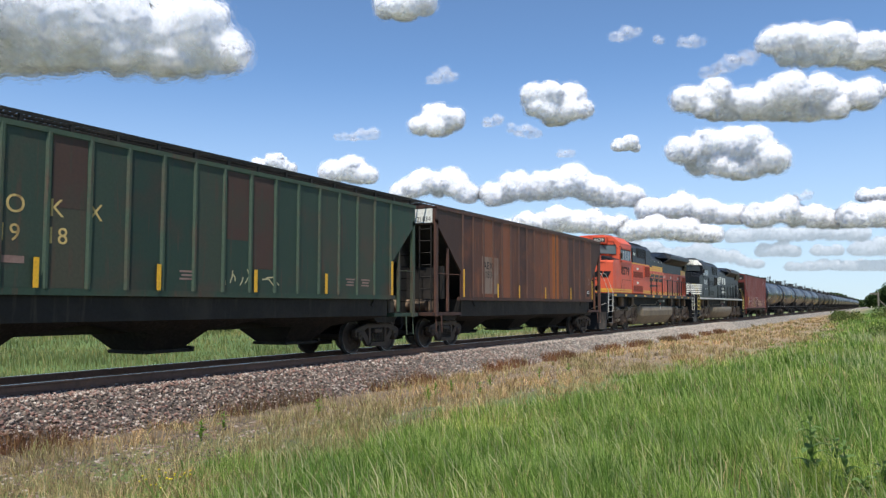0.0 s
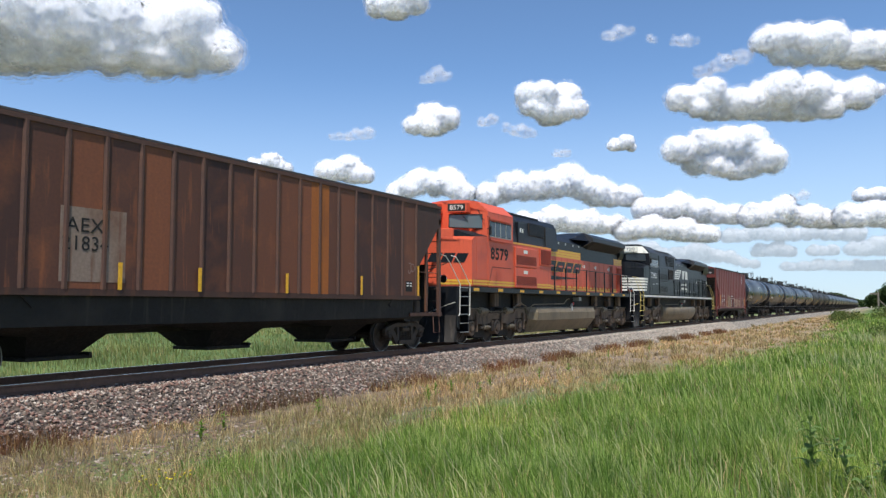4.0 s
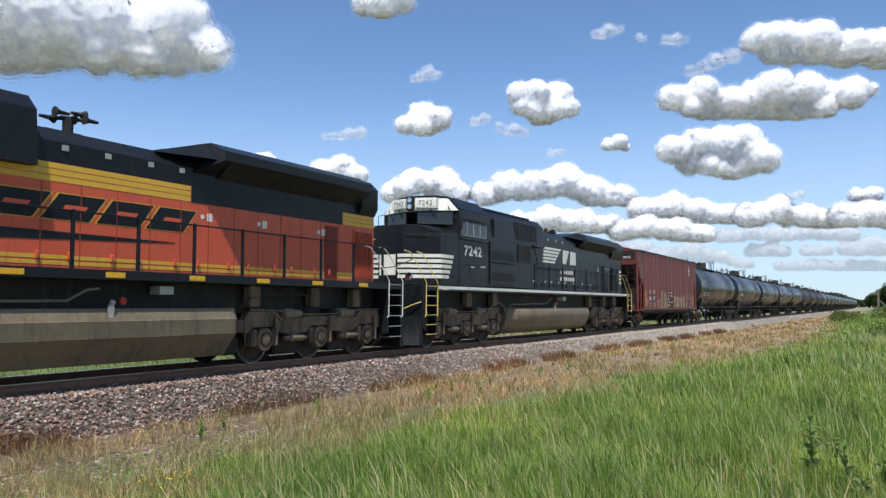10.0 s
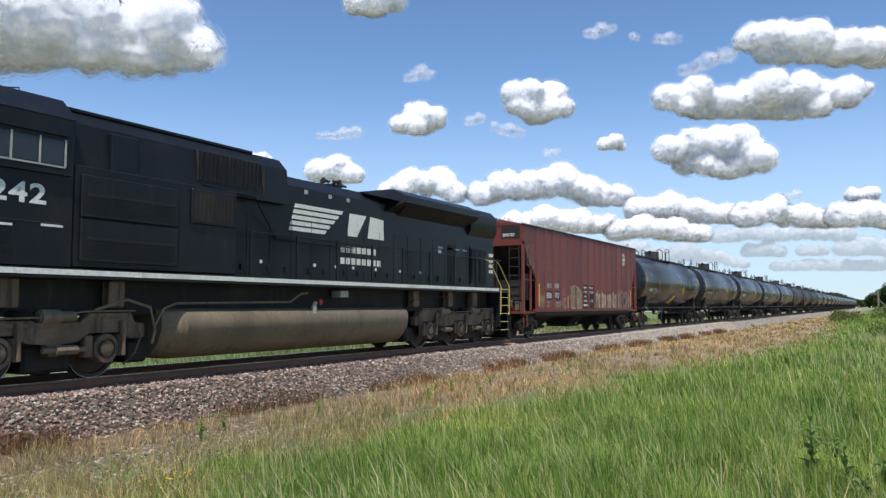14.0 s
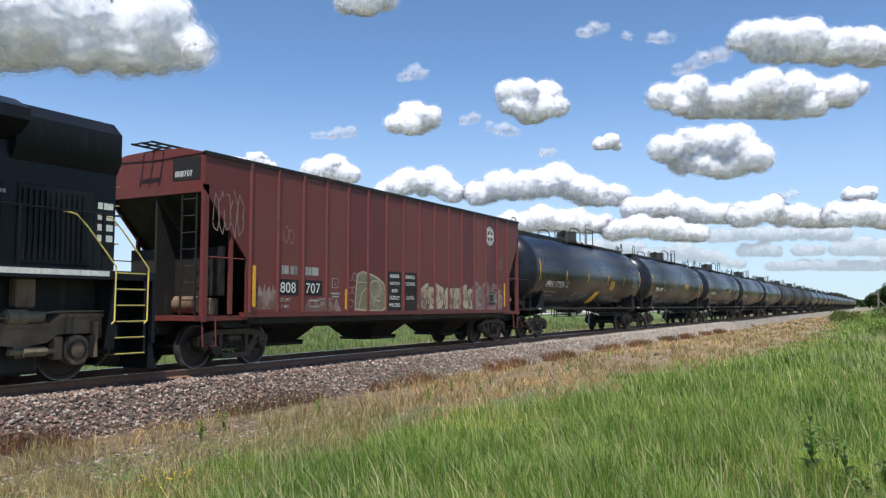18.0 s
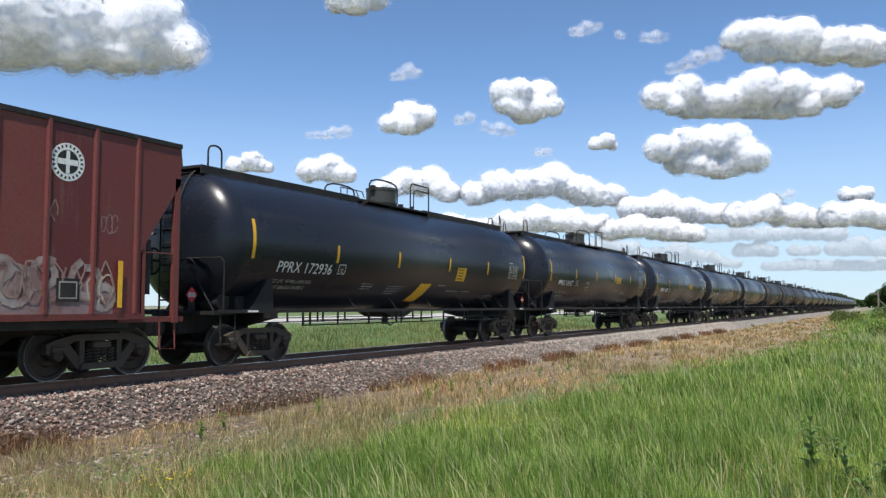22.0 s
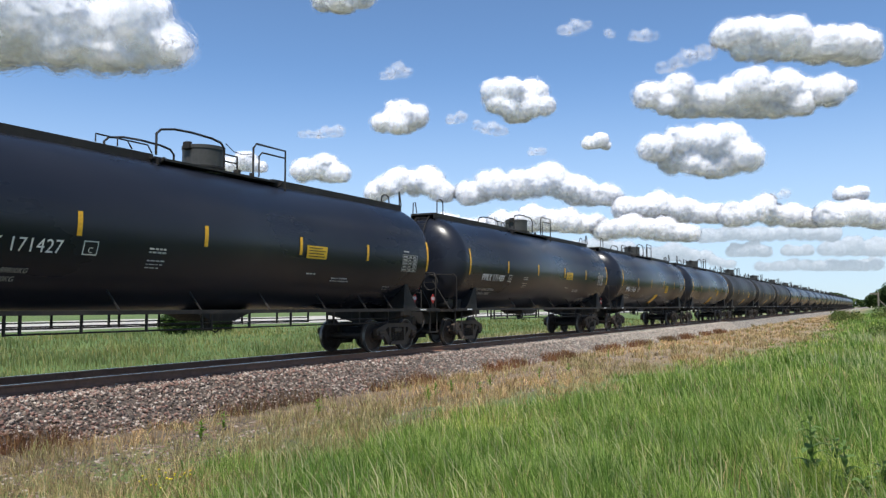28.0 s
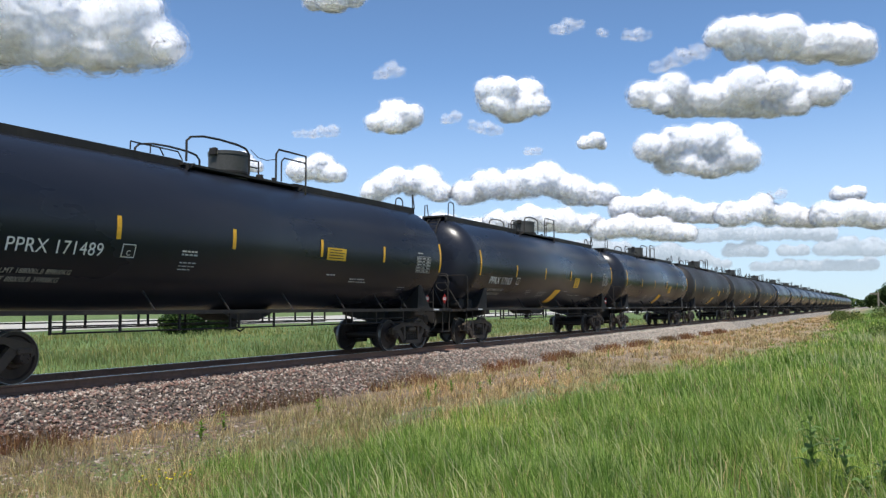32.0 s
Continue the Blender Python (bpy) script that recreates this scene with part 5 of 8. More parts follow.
def loco_truck(car, y, gap=2.07):
    r = 0.533
    t = part("truck", Shape().box(-1.0, 1.0, -0.5, 0.5, 0.6, 0.95, 0.03).box(-0.95, 0.95, -2.6, 2.6, 0.62, 0.98), DARK, car, "", (0, y, 0))
    # motors and brake beams enlarged into dark blocks to close bright gaps
    for d in (-gap, 0, gap):
        part("traction_motor", Shape().box(-0.62, 0.62, d - 0.74, d + 0.74, 0.20, 0.85, 0.08), DARK, t)
    for d in (-1.05, 1.05):
        part("brake_beam", Shape().box(-0.98, 0.98, d - 0.46, d + 0.46, 0.17, 0.66, 0.05), DARK, t)
    for d in (-2.95, 2.95):
        part("brake_beam", Shape().box(-0.98, 0.98, d - 0.25, d + 0.25, 0.24, 0.66, 0.05), DARK, t)
    for k in (-1, 1):
        def X(a, c):
            return (a, c) if k > 0 else (-c, -a)
        top = [(-2.95, 0.98), (-2.72, 1.02), (-2.62, 1.20), (-1.72, 1.20), (-1.52, 1.05), (-0.85, 1.00), (-0.6, 1.08), (0.6, 1.08), (0.85, 1.00), (1.52, 1.05), (1.72, 1.20), (2.62, 1.20), (2.72, 1.02), (2.95, 0.98)]
        low = [(2.95, 0.74), (2.62, 0.72), (2.45, 0.84), (1.72, 0.84), (1.50, 0.70), (1.18, 0.66), (1.14, 0.46), (0.94, 0.46), (0.90, 0.66), (0.52, 0.70), (0.36, 0.84), (-0.36, 0.84), (-0.52, 0.70), (-0.90, 0.66), (-0.94, 0.46), (-1.14, 0.46), (-1.18, 0.66), (-1.50, 0.70), (-1.72, 0.84), (-2.45, 0.84), (-2.62, 0.72), (-2.95, 0.74)]
        f = part("side_frame", Shape().prism(top + low, "x", *X(1.0, 1.17)), GRIME, t, "dusty cast steel side frame")
        part("frame_flange", Shape().prism([(-2.6, 1.13), (-1.75, 1.13), (-1.5, 0.97), (1.5, 0.97), (1.75, 1.13), (2.6, 1.13), (2.6, 1.19), (1.72, 1.19), (1.5, 1.03), (-1.5, 1.03), (-1.72, 1.19), (-2.6, 1.19)], "x", *X(1.17, 1.21)), GRIME, f)
        for d in (-gap, 0, gap):
            box = part("axle_box", Shape().lathe([(0.98, 0.10), (0.98, 0.27), (1.20, 0.27), (1.22, 0.25), (1.22, 0.19), (1.18, 0.18), (1.18, 0.15), (1.24, 0.14), (1.255, 0.10), (1.255, 0.01)] if k > 0 else [(-1.255, 0.01), (-1.255, 0.10), (-1.24, 0.14), (-1.18, 0.15), (-1.18, 0.18), (-1.22, 0.19), (-1.22, 0.25), (-1.20, 0.27), (-0.98, 0.27), (-0.98, 0.10)], "x", (0, d, r + 0.02), 16), GRIME, f)
            part("box_guide", Shape().box(*X(1.02, 1.20), d - 0.44, d - 0.27, r - 0.13, 0.80, 0.02), GRIME, box)
            part("box_guide", Shape().box(*X(1.02, 1.20), d + 0.27, d + 0.42, r - 0.13, 0.80, 0.02), GRIME, box)
            part("damper", Shape().cyl((k * 1.23, d + 0.36, 0.42), (k * 1.23, d + 0.33, 1.06), 0.042, n=8).cyl((k * 1.23, d + 0.345, 0.74), (k * 1.23, d + 0.33, 1.06), 0.06, n=8), GRIME, f)
        for d in (-1.0, 1.2):
            part("brake_rigging", Shape().cyl((k * 1.19, d - 0.40, 0.56), (k * 1.19, d + 0.42, 0.56), 0.05, n=10).cyl((k * 1.19, d - 0.16, 0.56), (k * 1.19, d + 0.26, 0.56), 0.085, n=10), TANK_GRIME, f)
        for d in (-1.15, 1.05):
            part("brake_cylinder", Shape().cyl((k * 1.16, d - 0.34, 1.14), (k * 1.16, d + 0.36, 1.14), 0.10, n=12).cyl((k * 1.16, d - 0.30, 1.14), (k * 1.16, d + 0.06, 1.14), 0.135, n=12), TANK_GRIME, f)
        part("brake_pipe", Shape().tube([(k * 1.22, -2.6, 1.24), (k * 1.24, -1.7, 1.22), (k * 1.23, -0.6, 1.12), (k * 1.23, 0.7, 1.13), (k * 1.22, 1.6, 1.23), (k * 1.2, 2.7, 1.24)], 0.017, 5), TANK_GRIME, f)
        for d in (-0.5, 0.5):
            part("rubber_spring", Shape().lathe([(1.08, 0.19), (1.11, 0.22), (1.14, 0.19), (1.17, 0.22), (1.20, 0.19), (1.23, 0.22), (1.26, 0.18)], "z", (k * 1.0, d, 0), 14), DARK, f)
        for d in (-1, 1):
            part("sand_pipe", Shape().tube([(k * 1.22, 2.75 * d, 1.0), (k * 1.24, 2.80 * d, 0.75), (k * 1.2, 2.72 * d, 0.45), (k * 1.0, 2.62 * d, 0.22)], 0.022, 5), GRIME, f)
    for d in (-gap, 0, gap):
        add_wheelset(t, d, r)
    return t


def locomotive(label, q0, L, P):
    car = thing("locomotive", label, "locomotive", "cars of the train", (TX, q0, 0))
    body, dark, stripe, nose_mat = P["body"], P["dark"], P["stripe"], P["body"]
    sill = P["sill"]
    deck, top = 2.0, P["top"]
    hood0, hood1, full = 5.08, P["hood1"], P["full"]
    end = P["end"]
    # frame and deck
    part("frame", Shape().box(-1.48, 1.48, 1.45, end, 1.80, 1.98, 0.01), P["edge"], car)
    part("frame_beam", Shape().box(-0.95, 0.95, 1.0, L - 1.0, 1.15, 1.80), DARK, car)
    part("frame_end", Shape().box(-1.46, 1.46, 0.62, 1.46, 1.80, 1.97, 0.01), P["edge"], car)
    part("frame_end", Shape().box(-1.46, 1.46, end, L - 0.55, 1.80, 1.97, 0.01), P["edge"], car)
    part("pilot_plate", Shape().box(-1.45, 1.45, 0.60, 0.68, 0.62, 1.95), LOCO_BLACK, car)
    part("pilot_plate", Shape().box(-1.45, 1.45, L - 0.62, L - 0.54, 0.62, 1.95), LOCO_BLACK, car)
    # plough
    for e in (0, 1):
        def Y(y):
            return y if e == 0 else L - y
        rings = [[(-1.40, Y(0.66), z), (-1.40, Y(sd), z), (-0.7, Y((md + sd) / 2 - 0.03), z), (0, Y(md), z), (0.7, Y((md + sd) / 2 - 0.03), z), (1.40, Y(sd), z), (1.40, Y(0.66), z)] for z, md, sd in ((1.02, 0.50, 0.60), (0.80, 0.44, 0.58), (0.55, 0.32, 0.54), (0.32, 0.16, 0.48), (0.14, 0.04, 0.42))]
        part("plough", Shape().loft(rings), P["plow"], car, "dirty steel plough")
        part("air_hose", Shape().tube([(0.55, Y(0.6), 1.2), (0.62, Y(0.35), 1.3), (0.75, Y(0.38), 0.95), (0.80, Y(0.55), 0.9)], 0.03, 6).tube([(-0.55, Y(0.6), 1.2), (-0.62, Y(0.35), 1.3), (-0.75, Y(0.38), 0.95), (-0.80, Y(0.55), 0.9)], 0.03, 6), DARK, car)
        part("lift_bar", Shape().tube([(1.40, Y(0.55), 1.45), (1.1, Y(0.5), 1.35), (0.3, Y(0.45), 1.05)], 0.018, 5), P["treads"], car)
        coupler(car, Y(0), -1 if e == 0 else 1)
    stairs(car, 0.72, 1.38, P["treads"], P["rails"])
    stairs(car, end + 0.15, min(end + 0.82, L - 0.7), P["treads"], P["rails_rear"])
    part("walkway_chain", Shape().tube([(-1.1, 0.55, 2.75), (-0.5, 0.5, 2.55), (0, 0.5, 2.5), (0.5, 0.5, 2.55), (1.1, 0.55, 2.75)], 0.015, 5), DARK, car)
    # nose and cab
    nz = P["nose_z"]
    lower = [(-0.55, 0.85, 0.26), (0.55, 0.85, 0.26), (1.42, 1.625, 0.37), (1.46, 1.66, 0.36), (1.46, 1.92, 0.24), (1.46, 2.96, 0.17), (-1.46, 2.96, 0.17), (-1.46, 1.92, 0.24), (-1.46, 1.66, 0.36), (-1.42, 1.625, 0.37)]
    part("nose", Shape().loft([[(x, y, deck) for x, y, d in lower], [(x, y, nz - d) for x, y, d in lower]]), nose_mat, car)
    part("nose_crest", Shape().loft([[(-0.95, 1.203, nz - 0.45), (-0.55, 0.847, nz - 0.45), (0.55, 0.847, nz - 0.45), (0.95, 1.203, nz - 0.45), (0.95, 2.75, nz - 0.45), (-0.95, 2.75, nz - 0.45)],
                                     [(-0.95, 1.215, nz - 0.02), (-0.55, 0.857, nz - 0.02), (0.55, 0.857, nz - 0.02), (0.95, 1.215, nz - 0.02), (0.95, 2.75, nz - 0.02), (-0.95, 2.75, nz - 0.02)],
                                     [(-0.92, 1.24, nz), (-0.54, 0.88, nz), (0.54, 0.88, nz), (0.92, 1.24, nz), (0.92, 2.75, nz), (-0.92, 2.75, nz)]]), nose_mat, car)
    part("nose_door", Shape().box(-0.34, 0.34, 0.83, 0.845, deck + 0.05, nz - 0.1, 0.006), nose_mat, car)
    for k in (-1, 1):
        up = [(k * 0.93, 1.27, nz - 0.006), (k * 0.93, 2.94, nz + 0.02), (k * 1.44, 2.94, nz - 0.155), (k * 1.44, 1.93, nz - 0.235)]
        part("nose_shoulder", Shape().loft([[(x, y, nz - 0.5) for x, y, z in up], up]), P["nose_top"], car, "black anti-glare shoulder")
        part("nose_side_panel", Shape().box(min(k * 1.46, k * 1.468), max(k * 1.46, k * 1.468), 2.0, 2.93, deck + 0.25, nz - 0.27, 0.003), nose_mat, car)
    cf, cb = 2.90, hood0
    sh = P["sh"]
    # cab: sloping roof shoulders, a front that comes to a blunt point
    def front(x):
        return cf - max(0.0, 1.48 - max(abs(x), 0.2)) * 0.46

    sect = [(-1.48, deck), (-0.2, deck), (0.2, deck), (1.48, deck), (1.48, sh), (1.05, top - 0.06), (0.7, top), (0.2, top), (-0.2, top), (-0.7, top), (-1.05, top - 0.06), (-1.48, sh)]
    part("cab", Shape().loft([[(x, front(x) + max(0, z - sh) * 0.35, z) for x, z in sect], [(x, cb, z) for x, z in sect]]), body, car)
    part("cab_roof", Shape().loft([[(p[0] * 1.004, front(p[0]) + 0.06 + max(0, p[1] - sh) * 0.35, p[1] + 0.01) for p in sect[4:]], [(p[0] * 1.004, cb + 0.05, p[1] + 0.01) for p in sect[4:]]]), P["roof"], car)
    part("roof_vent", Shape().box(-0.5, 0.72, 3.35, 3.75, top, top + 0.06, 0.02), DARK, car)

    for k in (-1, 1):
        z0, z1 = nz + 0.12, P["screen_z"]
        a, c = k * 0.22, k * 1.30
        cs = [(a, front(a) - 0.012, z0 + 0.05), (c, front(c) - 0.012, z0), (c, front(c) - 0.012, z1), (a, front(a) - 0.012, z1)]
        part("windscreen", Shape().loft([[(p[0], p[1] + 0.02, p[2]) for p in cs], cs]), P["screen"], car, "tinted cab windscreen")
        part("window_gasket", Shape().tube([(p[0], p[1] - 0.004, p[2]) for p in cs + [cs[0]]], 0.020, 4), P["gasket"], car)
        for u in (0.35, 0.88):
            x = a + (c - a) * u
            part("wiper", Shape().tube([(x, front(x) - 0.05, z1 + 0.17), (x + 0.10, front(x + 0.1) - 0.04, z1 - 0.08), (x + 0.24, front(min(1.3, x + 0.24)) - 0.03, z1 - 0.24)], 0.014, 4), DARK, car)
        # side windows
        W = P["win"]
        wl = W[1] - W[0]
        p = part("window_frame", Shape().box(min(k * 1.482, k * 1.497), max(k * 1.482, k * 1.497), W[0], W[1], W[2], W[3]), P["gasket"], car)
        for u in (0.0, 0.245, 0.485, 0.75, 1.0):
            part("mullion", Shape().box(min(k * 1.497, k * 1.508), max(k * 1.497, k * 1.508), W[0] + wl * u - 0.018, W[0] + wl * u + 0.018, W[2] + 0.01, W[3] - 0.01), P["window_trim"], p)
        part("window_rail", Shape().box(min(k * 1.497, k * 1.506), max(k * 1.497, k * 1.506), W[0], W[1], W[2] - 0.012, W[2] + 0.018), P["window_trim"], p)
        for y0, y1 in ((W[0] + 0.04, W[0] + wl * 0.24), (W[0] + wl * 0.27, W[0] + wl * 0.47), (W[0] + wl * 0.50, W[0] + wl * 0.73), (W[0] + wl * 0.77, W[1] - 0.04)):
            part("side_window", Shape().box(min(k * 1.497, k * 1.501), max(k * 1.497, k * 1.501), y0, y1, W[2] + 0.04, W[3] - 0.04), GLASS, p, "dark side window")
        part("drip_ledge", Shape().box(min(k * 1.48, k * 1.55), max(k * 1.48, k * 1.55), W[0] - 0.05, W[1] + 0.1, W[2] - 0.14, W[2] - 0.08), body, car)
        part("sun_visor", Shape().box(min(k * 1.48, k * 1.53), max(k * 1.48, k * 1.53), W[0] - 0.05, W[1] + 0.05, W[3] + 0.05, W[3] + 0.10), body, car)
    # number boards and headlights
    for k in (-1, 1):
        zb = P["board_z"]
        def board_at(x):
            return 2.20 + (abs(x) - 0.2) * 0.34
        hood = part("board_housing", Shape().prism([(k * 0.18, 2.20), (k * 0.86, board_at(0.86)), (k * 0.86, 2.85), (k * 0.18, 2.85)], "z", zb - 0.03, zb + 0.31), P["brow"], car)
        nb = part("number_board", Shape().prism([(k * 0.22, board_at(0.22) - 0.008), (k * 0.82, board_at(0.82) - 0.008), (k * 0.82, board_at(0.82) + 0.01), (k * 0.22, board_at(0.22) + 0.01)], "z", zb + 0.01, zb + 0.27), P["board"], hood)
        me = lettering(P["number"], 0.17, 1.0)
        wd = max(v.co.y for v in me.vertices)
        for v in me.vertices:
            x = k * 0.52 + (v.co.y - wd / 2) * 0.94
            v.co = (x, board_at(x) - 0.010 - v.co.x, zb + 0.055 + v.co.z)
        me.materials.append(P["board_ink"])
        part("lettering", me, P["board_ink"], hood)
    hz = P["lamp_z"]
    hl = part("headlight_housing", Shape().box(-0.13, 0.13, P["lamp_y"] - 0.06, P["lamp_y"] + 0.1, hz - 0.24, hz + 0.24, 0.02), DARK, car)
    for d in (-0.11, 0.11):
        part("headlight", Shape().lathe([(P["lamp_y"] - 0.08, 0.01), (P["lamp_y"] - 0.075, 0.085), (P["lamp_y"] - 0.04, 0.09)], "y", (0, 0, hz + d), 14), LAMP, hl)
    for k in (-1, 1):
        part("ditch_light", Shape().lathe([(0.60, 0.13), (0.56, 0.14), (0.55, 0.12), (0.57, 0.01)], "y", (k * 0.95, 0.0, 2.22), 14), LAMP, car)
    for k in (-1, 1):
        part("mirror_arm", Shape().tube([(k * 1.47, 2.85, 4.05), (k * 1.62, 2.75, 4.1), (k * 1.62, 2.75, 4.45), (k * 1.47, 2.88, 4.5)], 0.014, 5), DARK, car)
    part("mirror", Shape().box(1.52, 1.62, 2.88, 2.9, 3.85, 4.15), DARK, car)
    part("nose_grab", Shape().tube([(0.62, 0.93, nz - 0.34), (0.64, 0.89, nz - 0.34), (1.12, 1.32, nz - 0.36), (1.11, 1.36, nz - 0.36)], 0.012, 5), body, car)
    part("roof_fitting", Shape().box(-0.45, 0.45, 3.2, 3.9, top, top + 0.07, 0.02).box(0.5, 0.62, 4.1, 4.22, top - 0.02, top + 0.09).tube([(0.2, 4.3, top), (0.2, 4.3, top + 0.12), (0.6, 4.6, top + 0.12), (0.6, 4.6, top)], 0.015, 5), DARK, car)
    # side numbers, doors and louvres behind the cab
    for k in (1, -1):
        me = lettering(P["number"], P["num_h"], P["num_w"], 0.0, 0.035)
        wd = max(v.co.y for v in me.vertices)
        for v in me.vertices:
            v.co = (k * (1.484 + v.co.x), P["num_y"] + (v.co.y if k > 0 else wd - v.co.y), P["num_z"] + v.co.z)
        me.materials.append(P["ink"])
        part("lettering", me, P["ink"], car)
        for i in range(5):
            part("louvre", Shape().box(min(k * 1.478, k * 1.492), max(k * 1.478, k * 1.492), 3.55, 3.95, 2.22 + i * 0.075, 2.255 + i * 0.075), body, car)
        part("hatch_outline", Shape().tube([(k * 1.482, 2.95, deck + 0.12), (k * 1.482, 3.25, 2.72), (k * 1.482, 4.85, 2.72)], 0.008, 4), DARK, car)
        # wide electrical cabinet on the left side, flush with the cab
        wide = 1.46 if k > 0 else 1.2
        cab = part("electrical_cabinet", Shape().box(min(k * 0.8, k * wide), max(k * 0.8, k * wide), hood0 + 0.04, full, deck, P["cab_z"], 0.02), body, car)
        for z0 in P["vents"]:
            v = part("vent_frame", Shape().box(min(k * wide, k * (wide + 0.05)), max(k * wide, k * (wide + 0.05)), hood0 + 0.16, hood0 + 2.35, z0 - 0.14, z0 + 0.62, 0.02), body, cab)
            # shade inside the recessed vents, painted on as a flat dark plate
            part("vent_opening", Shape().box(min(k * (wide + 0.05), k * (wide + 0.053)), max(k * (wide + 0.05), k * (wide + 0.053)), hood0 + 0.26, hood0 + 2.25, z0 - 0.04, z0 + 0.30), P["vent"], v)
            for i in range(7):
                part("vent_slat", Shape().box(min(k * (wide + 0.053), k * (wide + 0.058)), max(k * (wide + 0.053), k * (wide + 0.058)), hood0 + 0.26, hood0 + 2.25, z0 - 0.03 + i * 0.046, z0 - 0.012 + i * 0.046), P["seam"], v)
            if P["tags"]:
                part("notice", Shape().box(wide + 0.052, wide + 0.056, hood0 + 0.95, hood0 + 1.35, z0 + 0.40, z0 + 0.53), WHITE, v)
        g = part("side_grille", Shape().box(min(k * wide, k * (wide + 0.04)), max(k * wide, k * (wide + 0.04)), full - 1.32, full - 0.06, P["cab_z"] - 0.80, P["cab_z"] - 0.08, 0.02), body, cab)
        s = Shape().box(min(k * (wide + 0.04), k * (wide + 0.044)), max(k * (wide + 0.04), k * (wide + 0.044)), full - 1.25, full - 0.13, P["cab_z"] - 0.74, P["cab_z"] - 0.14)
        for i in range(10):
            y = full - 1.22 + i * 0.115
            part("grille_slat", Shape().box(min(k * (wide + 0.044), k * (wide + 0.055)), max(k * (wide + 0.044), k * (wide + 0.055)), y, y + 0.03, P["cab_z"] - 0.74, P["cab_z"] - 0.14), P["vent"], g)
        part("grille_back", s, P["vent"], g)
    # hood: upper dark casing, engine hood, radiator flare
    hi = P["hi_end"]
    part("upper_casing", Shape().prism([(-1.28, P["cab_z"] - 0.05), (1.28, P["cab_z"] - 0.05), (1.20, P["case_top"] - 0.27), (0.95, P["case_top"]), (-0.95, P["case_top"]), (-1.20, P["case_top"] - 0.27)], "y", hood0 + 0.05, hi), dark, car)
    part("casing_panel", Shape().box(1.20, 1.31, hood0 + 0.9, hood0 + 1.5, P["cab_z"] - 0.0, P["case_top"] - 0.34, 0.02), dark, car)
    g0, g1, gz0, gz1 = P["vg"]
    vg = part("casing_grille", Shape().box(1.18, 1.27, g0, g1, gz0, gz1, 0.01), DARK, car)
    slat = Shape().box(1.27, 1.295, 0, 0.05, gz0 + 0.03, gz1 - 0.03).mesh("grille_slat", dark)
    for i in range(14):
        part("grille_slat", slat, dark, vg, "", (0, g0 + 0.04 + i * (g1 - g0 - 0.12) / 13, 0))
    part("casing_seam", Shape().box(1.18, 1.29, g1 + 0.16, g1 + 0.19, P["cab_z"], P["case_top"] - 0.3), DARK, car)
    part("roof_lip", Shape().box(-1.0, 1.0, hood0 + 0.1, g1 + 0.1, P["case_top"] - 0.02, P["case_top"] + 0.05, 0.015), dark, car)
    if P["tags"]:
        part("notice", Shape().box(1.31, 1.315, hood0 + 1.05, hood0 + 1.2, P["cab_z"] + 0.45, P["cab_z"] + 0.62), WHITE, car)
        part("notice", Shape().box(1.31, 1.315, hood0 + 1.28, hood0 + 1.4, P["cab_z"] + 0.44, P["cab_z"] + 0.60), WHITE, car)
    hw = 1.06
    lowtop = P["low_top"]
    part("engine_hood", Shape().prism([(-hw, deck), (hw, deck), (hw, P["band_z"]), (-hw, P["band_z"])], "y", full, hood1), body, car)
    part("hood_top", Shape().prism([(-hw, P["band_z"]), (hw, P["band_z"]), (hw, lowtop - 0.28), (0.75, lowtop), (-0.75, lowtop), (-hw, lowtop - 0.28)], "y", full, hood1), dark, car)
    if stripe:
        for k in (-1, 1):
            for i in range(3):
                z = P["band_z"] - 0.33 + i * 0.115
                part("stripe", Shape().box(min(k * hw, k * (hw + 0.004)), max(k * hw, k * (hw + 0.004)), full + 0.02, P["rad0"], z, z + 0.098), YELLOW, car, "yellow stripe")
                part("stripe", Shape().box(min(k * hw, k * (hw + 0.004)), max(k * hw, k * (hw + 0.004)), P["rad1"] - 0.75, hood1 - 0.02, z, z + 0.098), YELLOW, car, "yellow stripe")
            for i in range(2):
                z = deck + 0.05 + i * 0.10
                part("stripe", Shape().box(min(k * hw, k * (hw + 0.004)), max(k * hw, k * (hw + 0.004)), full + 0.02, hood1 - 0.02, z, z + 0.07), YELLOW, car, "yellow stripe")
                part("stripe", Shape().box(min(k * 1.478, k * 1.484), max(k * 1.478, k * 1.484), 1.7, hood0, z, z + 0.07), YELLOW, car, "yellow stripe")
                part("stripe", Shape().box(min(k * 1.46, k * 1.466), max(k * 1.46, k * 1.466), hood0 + 0.05, full, z, z + 0.07), YELLOW, car, "yellow stripe")
            part("stripe", Shape().box(min(k * 1.46, k * 1.466), max(k * 1.46, k * 1.466), hood0 + 0.05, full, P["cab_z"] - 0.07, P["cab_z"] - 0.01), YELLOW, car, "yellow stripe")
        for i in range(2):
            z = deck + 0.05 + i * 0.10
            part("stripe", Shape().prism([(0.55, 0.842), (1.462, 1.656), (1.47, 1.65), (0.55, 0.832)], "z", z, z + 0.07), YELLOW, car, "yellow stripe")
    # flat black sheets imitate the dark recess under the radiator flare
    for k in (-1, 1):
        part("radiator_panel", Shape().box(min(k * hw, k * (hw + 0.007)), max(k * hw, k * (hw + 0.007)), P["rad0"] + 0.03, P["rad1"] - 0.78, P["band_z"] - 0.34, P["band_z"] + 0.006), dark, car)
